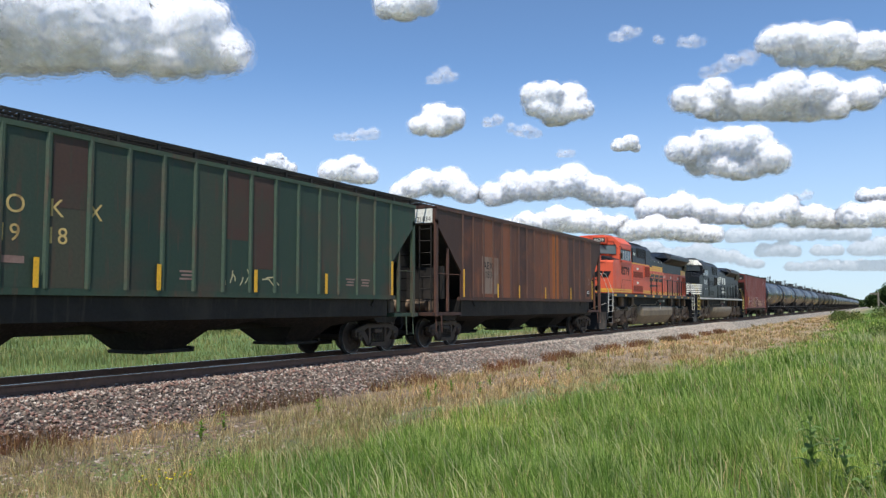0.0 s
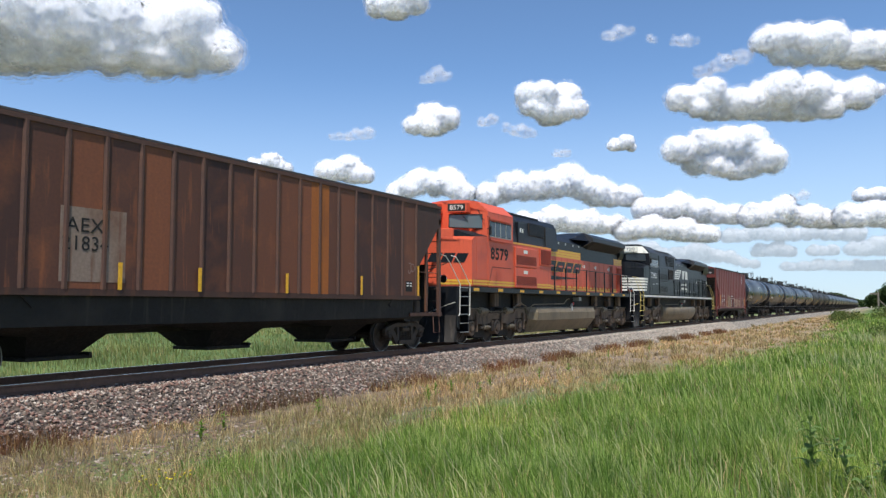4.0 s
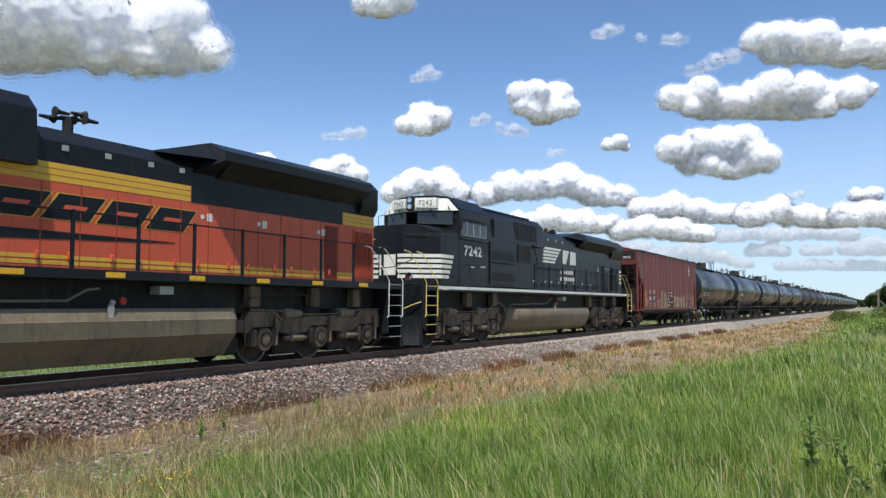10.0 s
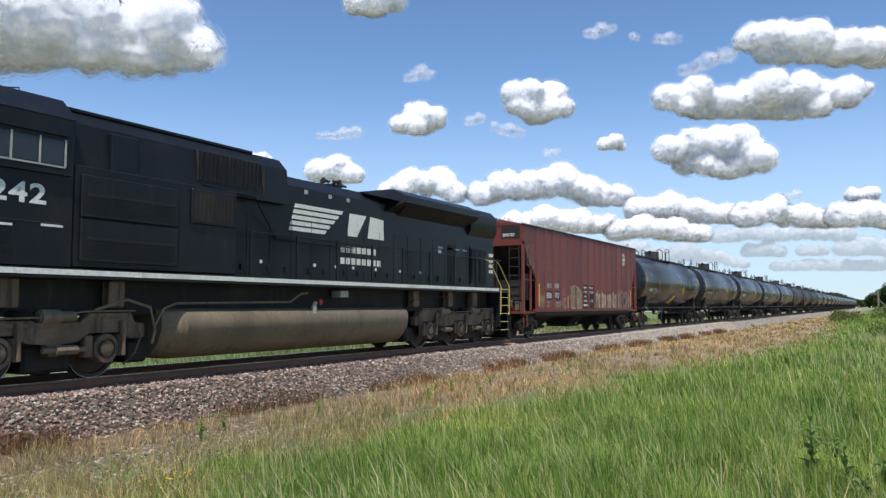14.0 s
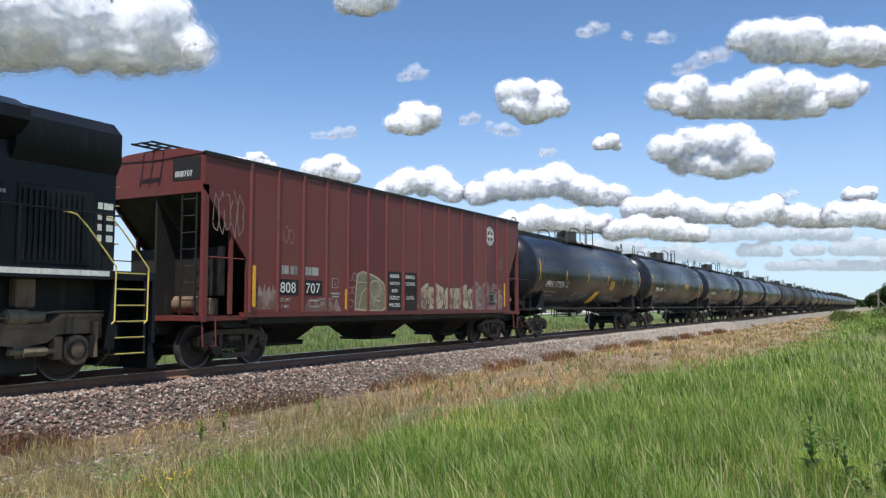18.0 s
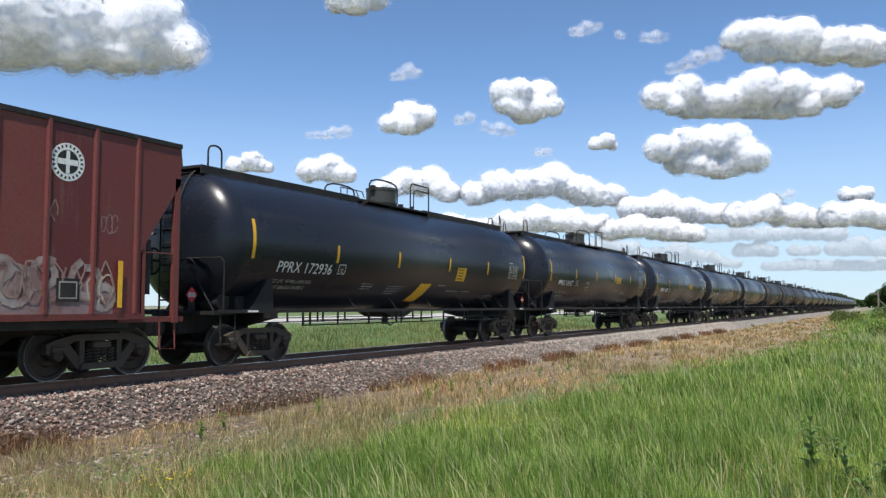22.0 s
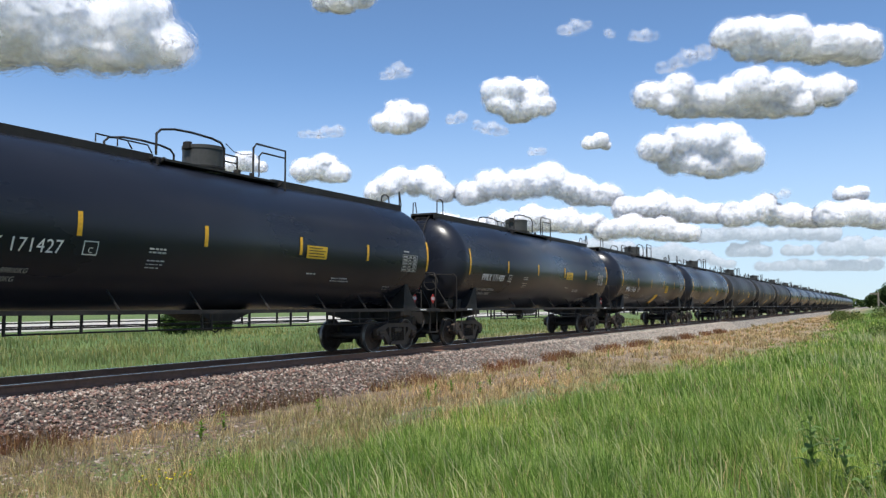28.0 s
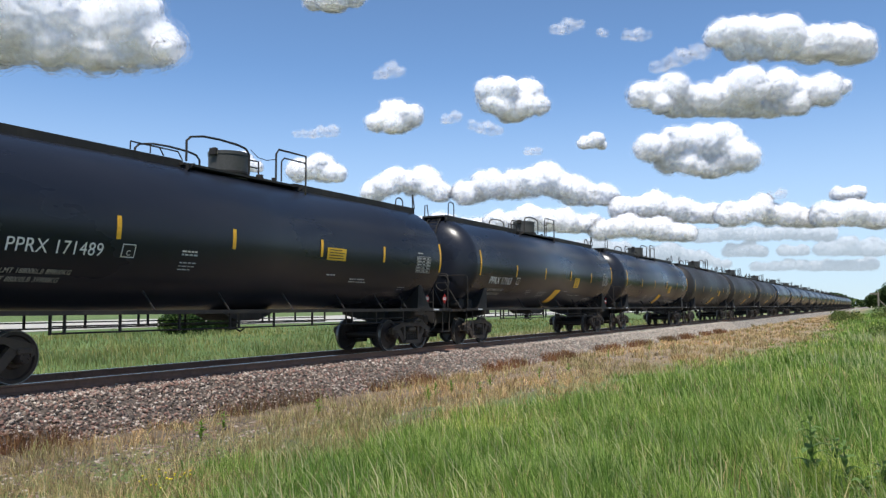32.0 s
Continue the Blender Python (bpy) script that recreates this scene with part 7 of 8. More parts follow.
def cloud(*heaps, thin=False, low=False, near=False, turn=0):
    """A cumulus from heaps of (across, down, radius), in thousandths of 1.408 times the view's depth."""
    seed = len(CLOUDS) + 1
    full = [heaps[0]]
    for a, b in zip(heaps, heaps[1:]):
        gap = math.hypot(a[0] - b[0], a[1] - b[1]) / (a[2] + b[2])
        for k in range(int(gap / 0.55)):
            u = (k + 1) / (int(gap / 0.55) + 1)
            full.append((a[0] + (b[0] - a[0]) * u, a[1] + (b[1] - a[1]) * u + 2, (a[2] + (b[2] - a[2]) * u) * 0.9))
        full.append(b)
    mx, my = sum(h[0] for h in heaps) / len(heaps), sum(h[1] for h in heaps) / len(heaps)
    way = sky_way((mx - 784) / FOCAL, (my - 441) / FOCAL, turn)
    dist = 4680.0 + 8 * (seed % 9) if low else 3850.0 + 8 * (seed % 9) if near else min(620 / max(0.06, way.normalized().z), 4100)
    at = Vector(EYE) + way.normalized() * dist
    unit = dist / way.length / FOCAL
    right = Vector((math.cos(radians(YAW + turn)), math.sin(radians(YAW + turn)), 0))
    back = Vector((-math.sin(radians(YAW + turn)), math.cos(radians(YAW + turn)), 0))
    west = Vector((-math.cos(radians(YAW)), -math.sin(radians(YAW)), 0))
    north = Vector((-math.sin(radians(YAW)), math.cos(radians(YAW)), 0))
    rng = random.Random(seed)
    balls = []
    big = max(h[2] for h in heaps)
    for x, y, r in full:
        c = right * ((x - mx) * unit) + Vector((0, 0, (my - y) * unit)) + back * (rng.uniform(-0.4, 0.4) * big * unit)
        balls.append((c, r * 0.88 * unit))
        for k in range(4):          # smaller heads on the heap
            a, e = rng.uniform(0, 6.28), rng.uniform(0.0, 1.2)
            v = right * (math.cos(a) * math.cos(e)) + back * (math.sin(a) * math.cos(e)) + Vector((0, 0, math.sin(e)))
            balls.append((c + v * (r * 0.62 * unit), r * rng.uniform(0.28, 0.45) * unit))
    flat = (my - max(h[1] + h[2] * 0.55 for h in heaps)) * unit
    cell = max(big * unit / (6 if turn else 21), 1.2)
    ob = thing("cloud", "small thin white cloud" if thin else "white fair-weather cumulus cloud with a grey base", "cloud", "clouds in the sky", at)
    if thin:
        coats = [("cloud_veil", HAZE, -0.09), ("cloud_veil", HAZE, -0.02), ("cloud_veil", TATTER, 0.05)]
    else:
        coats = [("cloud_body", CLOUD, -0.075), ("cloud_fringe", WISP, -0.042), ("cloud_fringe", FRAY, -0.012), ("cloud_fringe", TATTER, 0.022)]
    if turn:
        coats = coats[:1]
    for (name, mat, _), me in zip(coats, billows(balls, seed, cell, flat, [c[2] for c in coats], turn != 0)):
        me.materials.clear()
        me.materials.append(mat)
        part(name, me, mat, ob)
    CLOUDS.append((ob, tuple(at), tuple(west * (dist * 0.0012) if low else west * 4.4 - north * 1.5)))


def build_clouds():
    cloud((40, 30, 110), (160, 40, 105), (270, 48, 95), (350, 62, 78), (400, 88, 52), (425, 112, 30), (20, 92, 58), (230, 100, 54), (330, 112, 42), (-40, 60, 90))
    cloud((685, 4, 30), (715, 12, 36), (748, 6, 30))
    cloud((742, 224, 22), (772, 206, 30), (800, 214, 26), (770, 230, 22))
    cloud((944, 172, 28), (972, 168, 28), (1008, 172, 34), (1030, 194, 24), (985, 202, 30), (948, 192, 24))
    cloud((1095, 258, 15), (1113, 254, 17), (1126, 261, 11))
    cloud((1372, 70, 32), (1418, 66, 34), (1470, 78, 40), (1530, 86, 42), (1600, 92, 44), (1400, 96, 26))
    cloud((1212, 178, 32), (1262, 166, 34), (1318, 184, 34), (1385, 166, 42), (1450, 164, 44), (1516, 172, 36), (1555, 162, 22), (1470, 194, 30), (1240, 196, 24))
    cloud((1204, 268, 32), (1250, 252, 30), (1300, 256, 40), (1334, 246, 30), (1362, 284, 34), (1318, 300, 28), (1240, 288, 26))
    cloud((586, 304, 26), (622, 298, 30), (652, 314, 22))
    cloud((712, 342, 26), (748, 322, 30), (800, 322, 32), (828, 346, 24))
    cloud((872, 346, 28), (912, 332, 32), (962, 328, 34), (1014, 322, 36), (1062, 340, 34), (1112, 350, 28))
    cloud((1150, 372, 28), (1200, 366, 30), (1252, 374, 30), (1300, 382, 26))
    cloud((1335, 384, 28), (1385, 374, 30), (1435, 384, 28), (1475, 390, 24))
    cloud((1500, 384, 28), (1548, 380, 32), (1600, 386, 32))
    cloud((1532, 346, 16), (1562, 344, 17))
    cloud((1408, 350, 9), (1428, 346, 11), thin=True)
    cloud((1110, 408, 24), (1160, 402, 28), (1215, 408, 28), (1262, 416, 22), near=True)
    cloud((930, 396, 26), (985, 390, 30), (1045, 394, 30), (1095, 400, 24), near=True)
    cloud((1352, 444, 16), (1385, 440, 18), (1408, 446, 14), low=True)
    cloud((1450, 444, 14), (1478, 444, 14), low=True)
    cloud((1515, 442, 18), (1560, 436, 22), (1610, 440, 22), low=True)
    cloud((1300, 418, 18), (1345, 412, 18), (1400, 414, 17), (1450, 410, 18), (1520, 412, 20), low=True)
    cloud((1180, 452, 18), (1240, 446, 22), (1300, 454, 16), (1340, 468, 12), low=True)
    cloud((1400, 472, 12), (1460, 468, 14), (1530, 470, 15), (1600, 468, 16), low=True)
    cloud((1060, 440, 18), (1110, 434, 20), (1160, 440, 16), low=True)
    cloud((455, 296, 18), (490, 290, 22), (515, 300, 14))
    cloud((140, 300, 46), (190, 290, 50), (230, 315, 36))
    cloud((20, 320, 44), (70, 330, 40), (-40, 330, 40))
    cloud((760, 414, 28), (830, 402, 32), (900, 410, 28), near=True)
    cloud((300, 400, 34), (360, 395, 38), (430, 404, 30), low=True)
    for row in (((1085, 68, 11), (1108, 58, 15), (1130, 53, 10)), ((1205, 76, 11), (1225, 76, 13), (1242, 76, 8)), ((762, 142, 10), (786, 131, 17), (804, 138, 9)), ((640, 238, 12), (662, 238, 13), (600, 242, 10)),
                ((862, 217, 11), (880, 214, 12)), ((905, 228, 11), (930, 232, 14), (950, 238, 10)), ((992, 272, 9), (1010, 272, 10)), ((1250, 128, 14), (1290, 112, 18), (1330, 98, 18)), ((1170, 74, 7), (1160, 70, 7))):
        cloud(*row, thin=True)
    # unseen clouds added beside and behind the view to brighten the train's near side
    for turn in (-62, -118, -176, 62, 120):
        cloud((120, 60, 110), (260, 40, 120), (400, 80, 95), (180, 110, 70), turn=turn)
        cloud((700, 150, 70), (800, 130, 85), (900, 160, 70), (1000, 175, 60), turn=turn)
        cloud((1150, 20, 95), (1290, 0, 110), (1420, 40, 90), (1250, 70, 80), turn=turn)
        cloud((300, 300, 60), (420, 280, 66), (540, 300, 60), (660, 320, 50), turn=turn)
        cloud((500, -170, 110), (640, -190, 130), (800, -160, 105), turn=turn)


build_clouds()


# ------------------------------------------------------------------ loose stone and grass
def build_stones():
    rng = np.random.default_rng(5)
    n = 78000
    y = 4.5 + 70 * rng.random(n) ** 1.9
    x = rng.uniform(TX - 2.6, TX + 2.62, n)
    keep = (np.abs(x - TX) > 0.9) | (rng.random(n) < 0.25)
    near = x > TX + 0.85
    keep &= near | (rng.random(n) < 0.35)
    x, y = x[keep], y[keep]
    n = len(x)
    d = np.abs(x - TX)
    z = np.where(d < 1.75, -0.19, -0.19 - (d - 1.75) * 0.76) + rng.uniform(-0.012, 0.02, n)
    size = rng.uniform(0.012, 0.031, n) * (1 + np.clip((y - 16) / 34, 0, 1.3))
    cube = np.array([(a, b, c) for a in (-1, 1) for b in (-1, 1) for c in (-1, 1)], float)
    quads = np.array([(0, 1, 3, 2), (4, 6, 7, 5), (0, 4, 5, 1), (2, 3, 7, 6), (0, 2, 6, 4), (1, 5, 7, 3)])
    v = cube[None] * rng.uniform(0.5, 1.2, (n, 8, 3)) * np.array([1.35, 1.0, 0.62])
    q = rng.normal(size=(n, 4)) * np.array([1.0, 0.35, 0.35, 1.0])
    q /= np.linalg.norm(q, axis=1, keepdims=True)
    w, a, b, c = q.T
    R = np.stack([1 - 2 * (b * b + c * c), 2 * (a * b - c * w), 2 * (a * c + b * w), 2 * (a * b + c * w), 1 - 2 * (a * a + c * c), 2 * (b * c - a * w), 2 * (a * c - b * w), 2 * (b * c + a * w), 1 - 2 * (a * a + b * b)], -1).reshape(n, 3, 3)
    v = np.einsum("nij,nkj->nki", R, v) * size[:, None, None] + np.stack([x, y, z], -1)[:, None]
    f = quads[None] + (np.arange(n) * 8)[:, None, None]
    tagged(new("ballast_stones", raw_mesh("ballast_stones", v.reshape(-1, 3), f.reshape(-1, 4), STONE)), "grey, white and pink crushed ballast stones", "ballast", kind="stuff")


def blades(name, x, y, height, width, out, mat, label, rng, wind=0.12):
    """Tapered blades that bow over towards their tips, as one mesh; out: how far and which way each leans."""
    n = len(x)
    z = ground_z(x, y) - 0.02
    a = rng.uniform(0, 2 * np.pi, n)
    side = np.stack([np.cos(a), np.sin(a), np.zeros(n)], -1) * (width / 2)[:, None]
    bend = np.stack([out[0] - wind * height * 0.88, out[1] - wind * height * 0.48, np.zeros(n)], -1)
    root = np.stack([x, y, z], -1)
    up = np.array([0, 0, 1.0])
    droop = np.clip(np.hypot(bend[:, 0], bend[:, 1]) / np.maximum(height, 0.01), 0, 1.2)
    m = root + up * (height * 0.58)[:, None] + bend * 0.28
    t = root + up * (height * (1 - 0.42 * droop ** 2))[:, None] + bend
    v = np.stack([root - side, root + side, m + side * 0.85, m - side * 0.85, t + side * 0.1, t - side * 0.1], 1)
    i = (np.arange(n) * 6)[:, None]
    f = np.concatenate([i + np.array([[0, 1, 2, 3]]), i + np.array([[3, 2, 4, 5]])], 0)
    tagged(new(name, raw_mesh(name, v.reshape(-1, 3), f, mat)), label, "grass", kind="stuff")


def green_edge(y):
    """Where the dry strip by the track gives way to green grass."""
    e = np.interp(y, [4.0, 6.0, 8.4, 12.0, 19.0, 26.0, 39.0, 60.0, 90.0, 200.0], [-4.4, -5.6, -6.7, -5.9, -5.1, -4.2, -2.8, -2.2, -4.2, -7.0])
    return e + 0.45 * np.sin(y * 0.9) + 0.38 * np.sin(y * 2.3 + 1) + 0.25 * np.sin(y * 5.1 + 2)


def scatter(n, d0, d1, rng):
    """Places in the fan before the camera, thinning out with distance."""
    d = d0 * (d1 / d0) ** rng.random(n)
    a = radians(YAW) + np.radians(rng.uniform(-33, 33, n))
    return -np.sin(a) * d, np.cos(a) * d, d


def tufts(x, y, d, count, radius, rng):
    """Spread each place into a tuft: blades' roots, distance, the tuft's number, and the way outwards."""
    n = len(x)
    k = np.repeat(np.arange(n), count)
    r = radius * np.sqrt(rng.random(n * count)) * (1 + d[k] / 30)
    a = rng.uniform(0, 2 * np.pi, n * count)
    return x[k] + r * np.cos(a), y[k] + r * np.sin(a), d[k], k, np.cos(a), np.sin(a), r / radius


def build_grass():
    rng = np.random.default_rng(11)
    # green grass: tufts of blades, taller and thicker in clumps
    x, y, d = scatter(26000, 4.4, 120, rng)
    clump = np.sin(x * 1.7 + 1.3 * np.sin(y * 0.9)) * np.sin(y * 1.25 + np.sin(x * 1.1)) + 0.5 * np.sin(x * 4.1 + y * 0.7) * np.sin(y * 3.7)
    ok = (x > green_edge(y) + rng.normal(0, 0.75, len(x)) - 0.8 * np.clip(clump - 0.3, 0, 1)) & (x < 60) & (rng.random(len(x)) < 0.72 + 0.3 * clump)
    x, y, d, clump = x[ok], y[ok], d[ok], clump[ok]
    tall = (0.22 + 0.14 * rng.random(len(x))) * (1 + 0.30 * clump) * np.clip(0.55 + 0.35 * (x - green_edge(y)), 0.55, 1)
    bx, by, bd, k, ox, oy, r = tufts(x, y, d, 19, 0.10, rng)
    h = tall[k] * rng.uniform(0.55, 1.15, len(k))
    o = h * rng.uniform(0.05, 0.42, len(k))
    blades("tall_grass", bx, by, h, 0.0088 * np.maximum(1, bd / 9.5), (ox * o, oy * o), GRASS, "tall green roadside grass in uneven tufts", rng, 0.10)
    # short blades that cover the soil between the tufts
    x, y, d = scatter(90000, 4.4, 120, rng)
    ok = (x > green_edge(y) + rng.normal(0, 0.5, len(x))) & (x < 60)
    x, y, d = x[ok], y[ok], d[ok]
    h = 0.10 + 0.16 * rng.random(len(x))
    a = rng.uniform(0, 6.28, len(x))
    blades("short_grass", x, y, h, 0.008 * np.maximum(1, d / 9), (np.cos(a) * 0.4 * h, np.sin(a) * 0.4 * h), GRASS, "short green grass between the tufts", rng, 0.05)
    # straw strewn through the green
    x, y, d = scatter(9000, 4.6, 100, rng)
    ok = x > green_edge(y) - 0.2
    x, y, d = x[ok], y[ok], d[ok]
    h = 0.22 + 0.26 * rng.random(len(x))
    a = rng.uniform(0, 6.28, len(x))
    blades("straw", x, y, h, 0.006 * np.maximum(1, d / 9), (np.cos(a) * 0.5 * h, np.sin(a) * 0.5 * h), DRY, "dead straw among the green grass", rng, 0.12)
    # dry tussocks with bare soil between
    x, y, d = scatter(21000, 4.6, 150, rng)
    bare = np.sin(x * 1.6 + 0.9 * np.sin(y * 0.7)) * np.sin(y * 0.5 + 0.6) + 0.35 * np.sin(x * 4 + y)
    ok = (x < green_edge(y) + rng.normal(0, 0.7, len(x))) & (x > -11.35 + rng.normal(0, 0.2, len(x))) & ((bare < 0.22) | (rng.random(len(x)) < 0.22)) & ((x > -9.4 + 0.5 * np.sin(y)) | (y > 13) | (rng.random(len(x)) < 0.6))
    x, y, d = x[ok], y[ok], d[ok]
    tall = 0.13 + 0.24 * rng.random(len(x)) ** 1.6
    bx, by, bd, k, ox, oy, r = tufts(x, y, d, 15, 0.09, rng)
    h = tall[k] * rng.uniform(0.5, 1.25, len(k))
    o = h * rng.uniform(0.15, 1.0, len(k))
    blades("dry_grass", bx, by, h, 0.0052 * np.maximum(1, bd / 9), (ox * o, oy * o), DRY, "dry straw-coloured grass along the ballast", rng, 0.06)
    # straw lying flat on the soil
    x, y, d = scatter(40000, 4.6, 90, rng)
    ok = (x < green_edge(y) + 0.5) & (x > -11.2) & (rng.random(len(x)) < 0.6)
    x, y, d = x[ok], y[ok], d[ok]
    h = 0.035 + 0.05 * rng.random(len(x))
    a, o = rng.uniform(0, 6.28, len(x)), rng.uniform(0.06, 0.22, len(x))
    blades("fallen_straw", x, y, h, 0.006 * np.maximum(1, d / 9), (np.cos(a) * o, np.sin(a) * o), DRY, "dead straw lying on bare soil", rng, 0.0)
    # the meadow behind and beside the view
    x, y = rng.uniform(-10.5, 22, 9000), rng.uniform(-38, 30, 9000)
    a = np.degrees(np.arctan2(-x, y)) - YAW
    ok = (np.abs(a) > 31) & (np.hypot(x, y) > 1.6) & (x > green_edge(np.maximum(y, 4.0)))
    x, y = x[ok], y[ok]
    bx, by, bd, k, ox, oy, r = tufts(x, y, np.full(len(x), 8.0), 8, 0.14, rng)
    h = rng.uniform(0.16, 0.36, len(k))
    o = h * rng.uniform(0.05, 0.42, len(k))
    blades("meadow_grass", bx, by, h, np.full(len(k), 0.016), (ox * o, oy * o), GRASS, "green meadow grass beside the line", rng, 0.10)
    # beyond the track
    x, y, d = scatter(80000, 11.0, 130, rng)
    ok = (x < -16.1) & (x > -50)
    x, y, d = x[ok], y[ok], d[ok]
    h = (0.14 + 0.26 * rng.random(len(x)) ** 1.5) * (1 + 0.5 * np.sin(x * 0.7 + np.sin(y * 0.5)) * np.sin(y * 0.45))
    dry = x > -19.6 + rng.normal(0, 1.3, len(x))
    a = rng.uniform(0, 6.28, len(x))
    ox, oy, w = np.cos(a) * 0.22 * h, np.sin(a) * 0.22 * h, 0.010 * np.maximum(1, d / 12)
    wet = ~dry
    blades("far_grass", x[wet], y[wet], h[wet], w[wet], (ox[wet], oy[wet]), FIELD, "green grass beyond the track", rng)
    blades("far_dry_grass", x[dry], y[dry], h[dry] * 0.6, w[dry], (ox[dry], oy[dry]), DRY, "dry grass beyond the track", rng)
    # pale seed heads standing over the green grass
    x, y, d = scatter(3200, 5.0, 60, rng)
    ok = x > green_edge(y) + 0.2
    x, y, d = x[ok], y[ok], d[ok]
    h = 0.34 + 0.22 * rng.random(len(x))
    a = rng.uniform(0, 6.28, len(x))
    blades("seed_stalks", x, y, h, 0.009 * np.maximum(1, d / 10), (np.cos(a) * 0.2 * h, np.sin(a) * 0.2 * h), SEED, "pale grass stalks gone to seed", rng, 0.22)
    # a paler stand of seeding grass on the bank
    x, y = rng.uniform(-3.5, 9, 5000), rng.uniform(13, 44, 5000)
    ok = (x > -0.9 - 0.05 * (y - 13) + rng.normal(0, 0.8, len(x))) & (np.sin(x * 0.8 + 0.5 * np.sin(y * 0.4)) + np.sin(y * 0.33 + x * 0.3) > -0.5)
    x, y = x[ok], y[ok]
    h = 0.40 + 0.26 * rng.random(len(x))
    a = rng.uniform(0, 6.28, len(x))
    blades("seeding_grass", x, y, h, 0.008 * np.maximum(1, y / 14), (np.cos(a) * 0.22 * h, np.sin(a) * 0.22 * h), SEED, "pale seeding grass on the bank", rng, 0.20)
    # russet weeds on the ballast's toe
    y = 7 + 60 * rng.random(16000) ** 1.4
    x = -11.3 + rng.normal(0, 0.28, len(y))
    ok = np.sin(y * 1.1) + 0.6 * np.sin(y * 2.7 + 1) > -0.1
    x, y = x[ok], y[ok]
    h = 0.12 + 0.30 * rng.random(len(y))
    a = rng.uniform(0, 6.28, len(y))
    blades("toe_weeds", x, y, h, 0.009 * np.maximum(1, y / 14), (np.cos(a) * 0.3 * h, np.sin(a) * 0.3 * h), WEED, "russet dead weeds at the foot of the ballast", rng, 0.05)


def build_gravel():
    """Small stones scattered on the bare soil beside the ballast."""
    rng = np.random.default_rng(21)
    n = 9000
    y = 4.5 + 30 * rng.random(n) ** 1.6
    x = -11.3 + 4.2 * rng.random(n) ** 1.7
    z = ground_z(x, y) + 0.004
    size = rng.uniform(0.008, 0.026, n)
    cube = np.array([(a, b, c) for a in (-1, 1) for b in (-1, 1) for c in (-1, 1)], float)
    quads = np.array([(0, 1, 3, 2), (4, 6, 7, 5), (0, 4, 5, 1), (2, 3, 7, 6), (0, 2, 6, 4), (1, 5, 7, 3)])
    v = cube[None] * rng.uniform(0.5, 1.2, (n, 8, 3)) * np.array([1.2, 1.0, 0.6])
    a = rng.uniform(0, 6.28, n)
    c, s = np.cos(a)[:, None], np.sin(a)[:, None]
    v = np.stack([v[..., 0] * c - v[..., 1] * s, v[..., 0] * s + v[..., 1] * c, v[..., 2]], -1) * size[:, None, None] + np.stack([x, y, z], -1)[:, None]
    f = quads[None] + (np.arange(n) * 8)[:, None, None]
    tagged(new("loose_gravel", raw_mesh("loose_gravel", v.reshape(-1, 3), f.reshape(-1, 4), STONE)), "loose gravel on the bare soil", "gravel", kind="stuff")


build_stones()
build_gravel()
build_grass()


# ------------------------------------------------------------------ sleepers
def build_ties():
    track = tagged(new("track"), "old creosoted wooden sleepers half buried in ballast", "railway track", kind="structure")
    me = Shape().box(TX - 1.28, TX + 1.28, -0.115, 0.115, -0.33, -0.172, 0.012).mesh("sleeper", TIE)
    plate = Shape().box(-0.17, 0.17, -0.09, 0.09, -0.172, -0.158).mesh("tie_plate", RAILSTEEL)
    for i in range(150):
        t = part("sleeper", me, TIE, track, "", (0, 4.0 + i * 0.52, 0))
        for s in (-1, 1):
            if i < 80:
                part("tie_plate", plate, RAILSTEEL, t, "", (TX + s * 0.755, 0, 0))


# ------------------------------------------------------------------ weeds, trees, posts
def leaf_shape(length, width, fold=0.25):
    s = Shape()
    rows = []
    for i in range(6):
        u = i / 5
        w = width / 2 * math.sin(math.pi * min(0.98, 0.08 + u * 0.92)) ** 0.8
        x, z = length * u, 0.35 * length * u * (1 - u) * 2 - 0.1 * length * u * u
        rows.append([(x, -w, z + fold * w), (x, 0, z), (x, w, z + fold * w)])
    return s.grid(rows)


def leafy_weed(name, label, height, leaves, size, mat, at, seed, bloom=None, heads=1.3):
    rng = random.Random(seed)
    p = thing(name, label, "plant", "weeds by the track", at)
    part("stem", Shape().tube([(0, 0, -0.05), (0.02, 0.01, height * 0.5), (0.0, 0.03, height)], 0.009, 5, 0.004), mat, p)
    me = leaf_shape(size, size * 0.42).mesh("leaf", mat)
    for i in range(leaves):
        z = height * (0.12 + 0.85 * i / leaves)
        l = part("leaf", me, mat, p, "", (0.01, 0.01, z))
        l.rotation_euler = (rng.uniform(-0.3, 0.3), rng.uniform(-0.75, -0.1), i * 2.4 + rng.uniform(-0.3, 0.3))
        f = (1.15 - 0.6 * i / leaves) * rng.uniform(0.8, 1.1)
        l.scale = (f, f, f)
    if bloom:
        me = Shape().lathe([(0, 0.004), (0.005, 0.012), (0.012, 0.014), (0.016, 0.002)], "z", n=8).mesh("flower_head", bloom)
        for i in range(12):
            h = height * rng.uniform(0.75, 1.15)
            a, r = rng.uniform(0, 6.28), rng.uniform(0.02, 0.20)
            f = part("flower_head", me, bloom, p, "", (r * math.cos(a), r * math.sin(a), h))
            f.scale = (heads, heads, heads)
            part("flower_stalk", Shape().tube([(0, 0, height * 0.25), (r * 0.7 * math.cos(a), r * 0.7 * math.sin(a), h * 0.7), (r * math.cos(a), r * math.sin(a), h)], 0.003, 4), mat, p)
    return p


def on_ground(x, y):
    return (x, y, float(ground_z(x, y)))


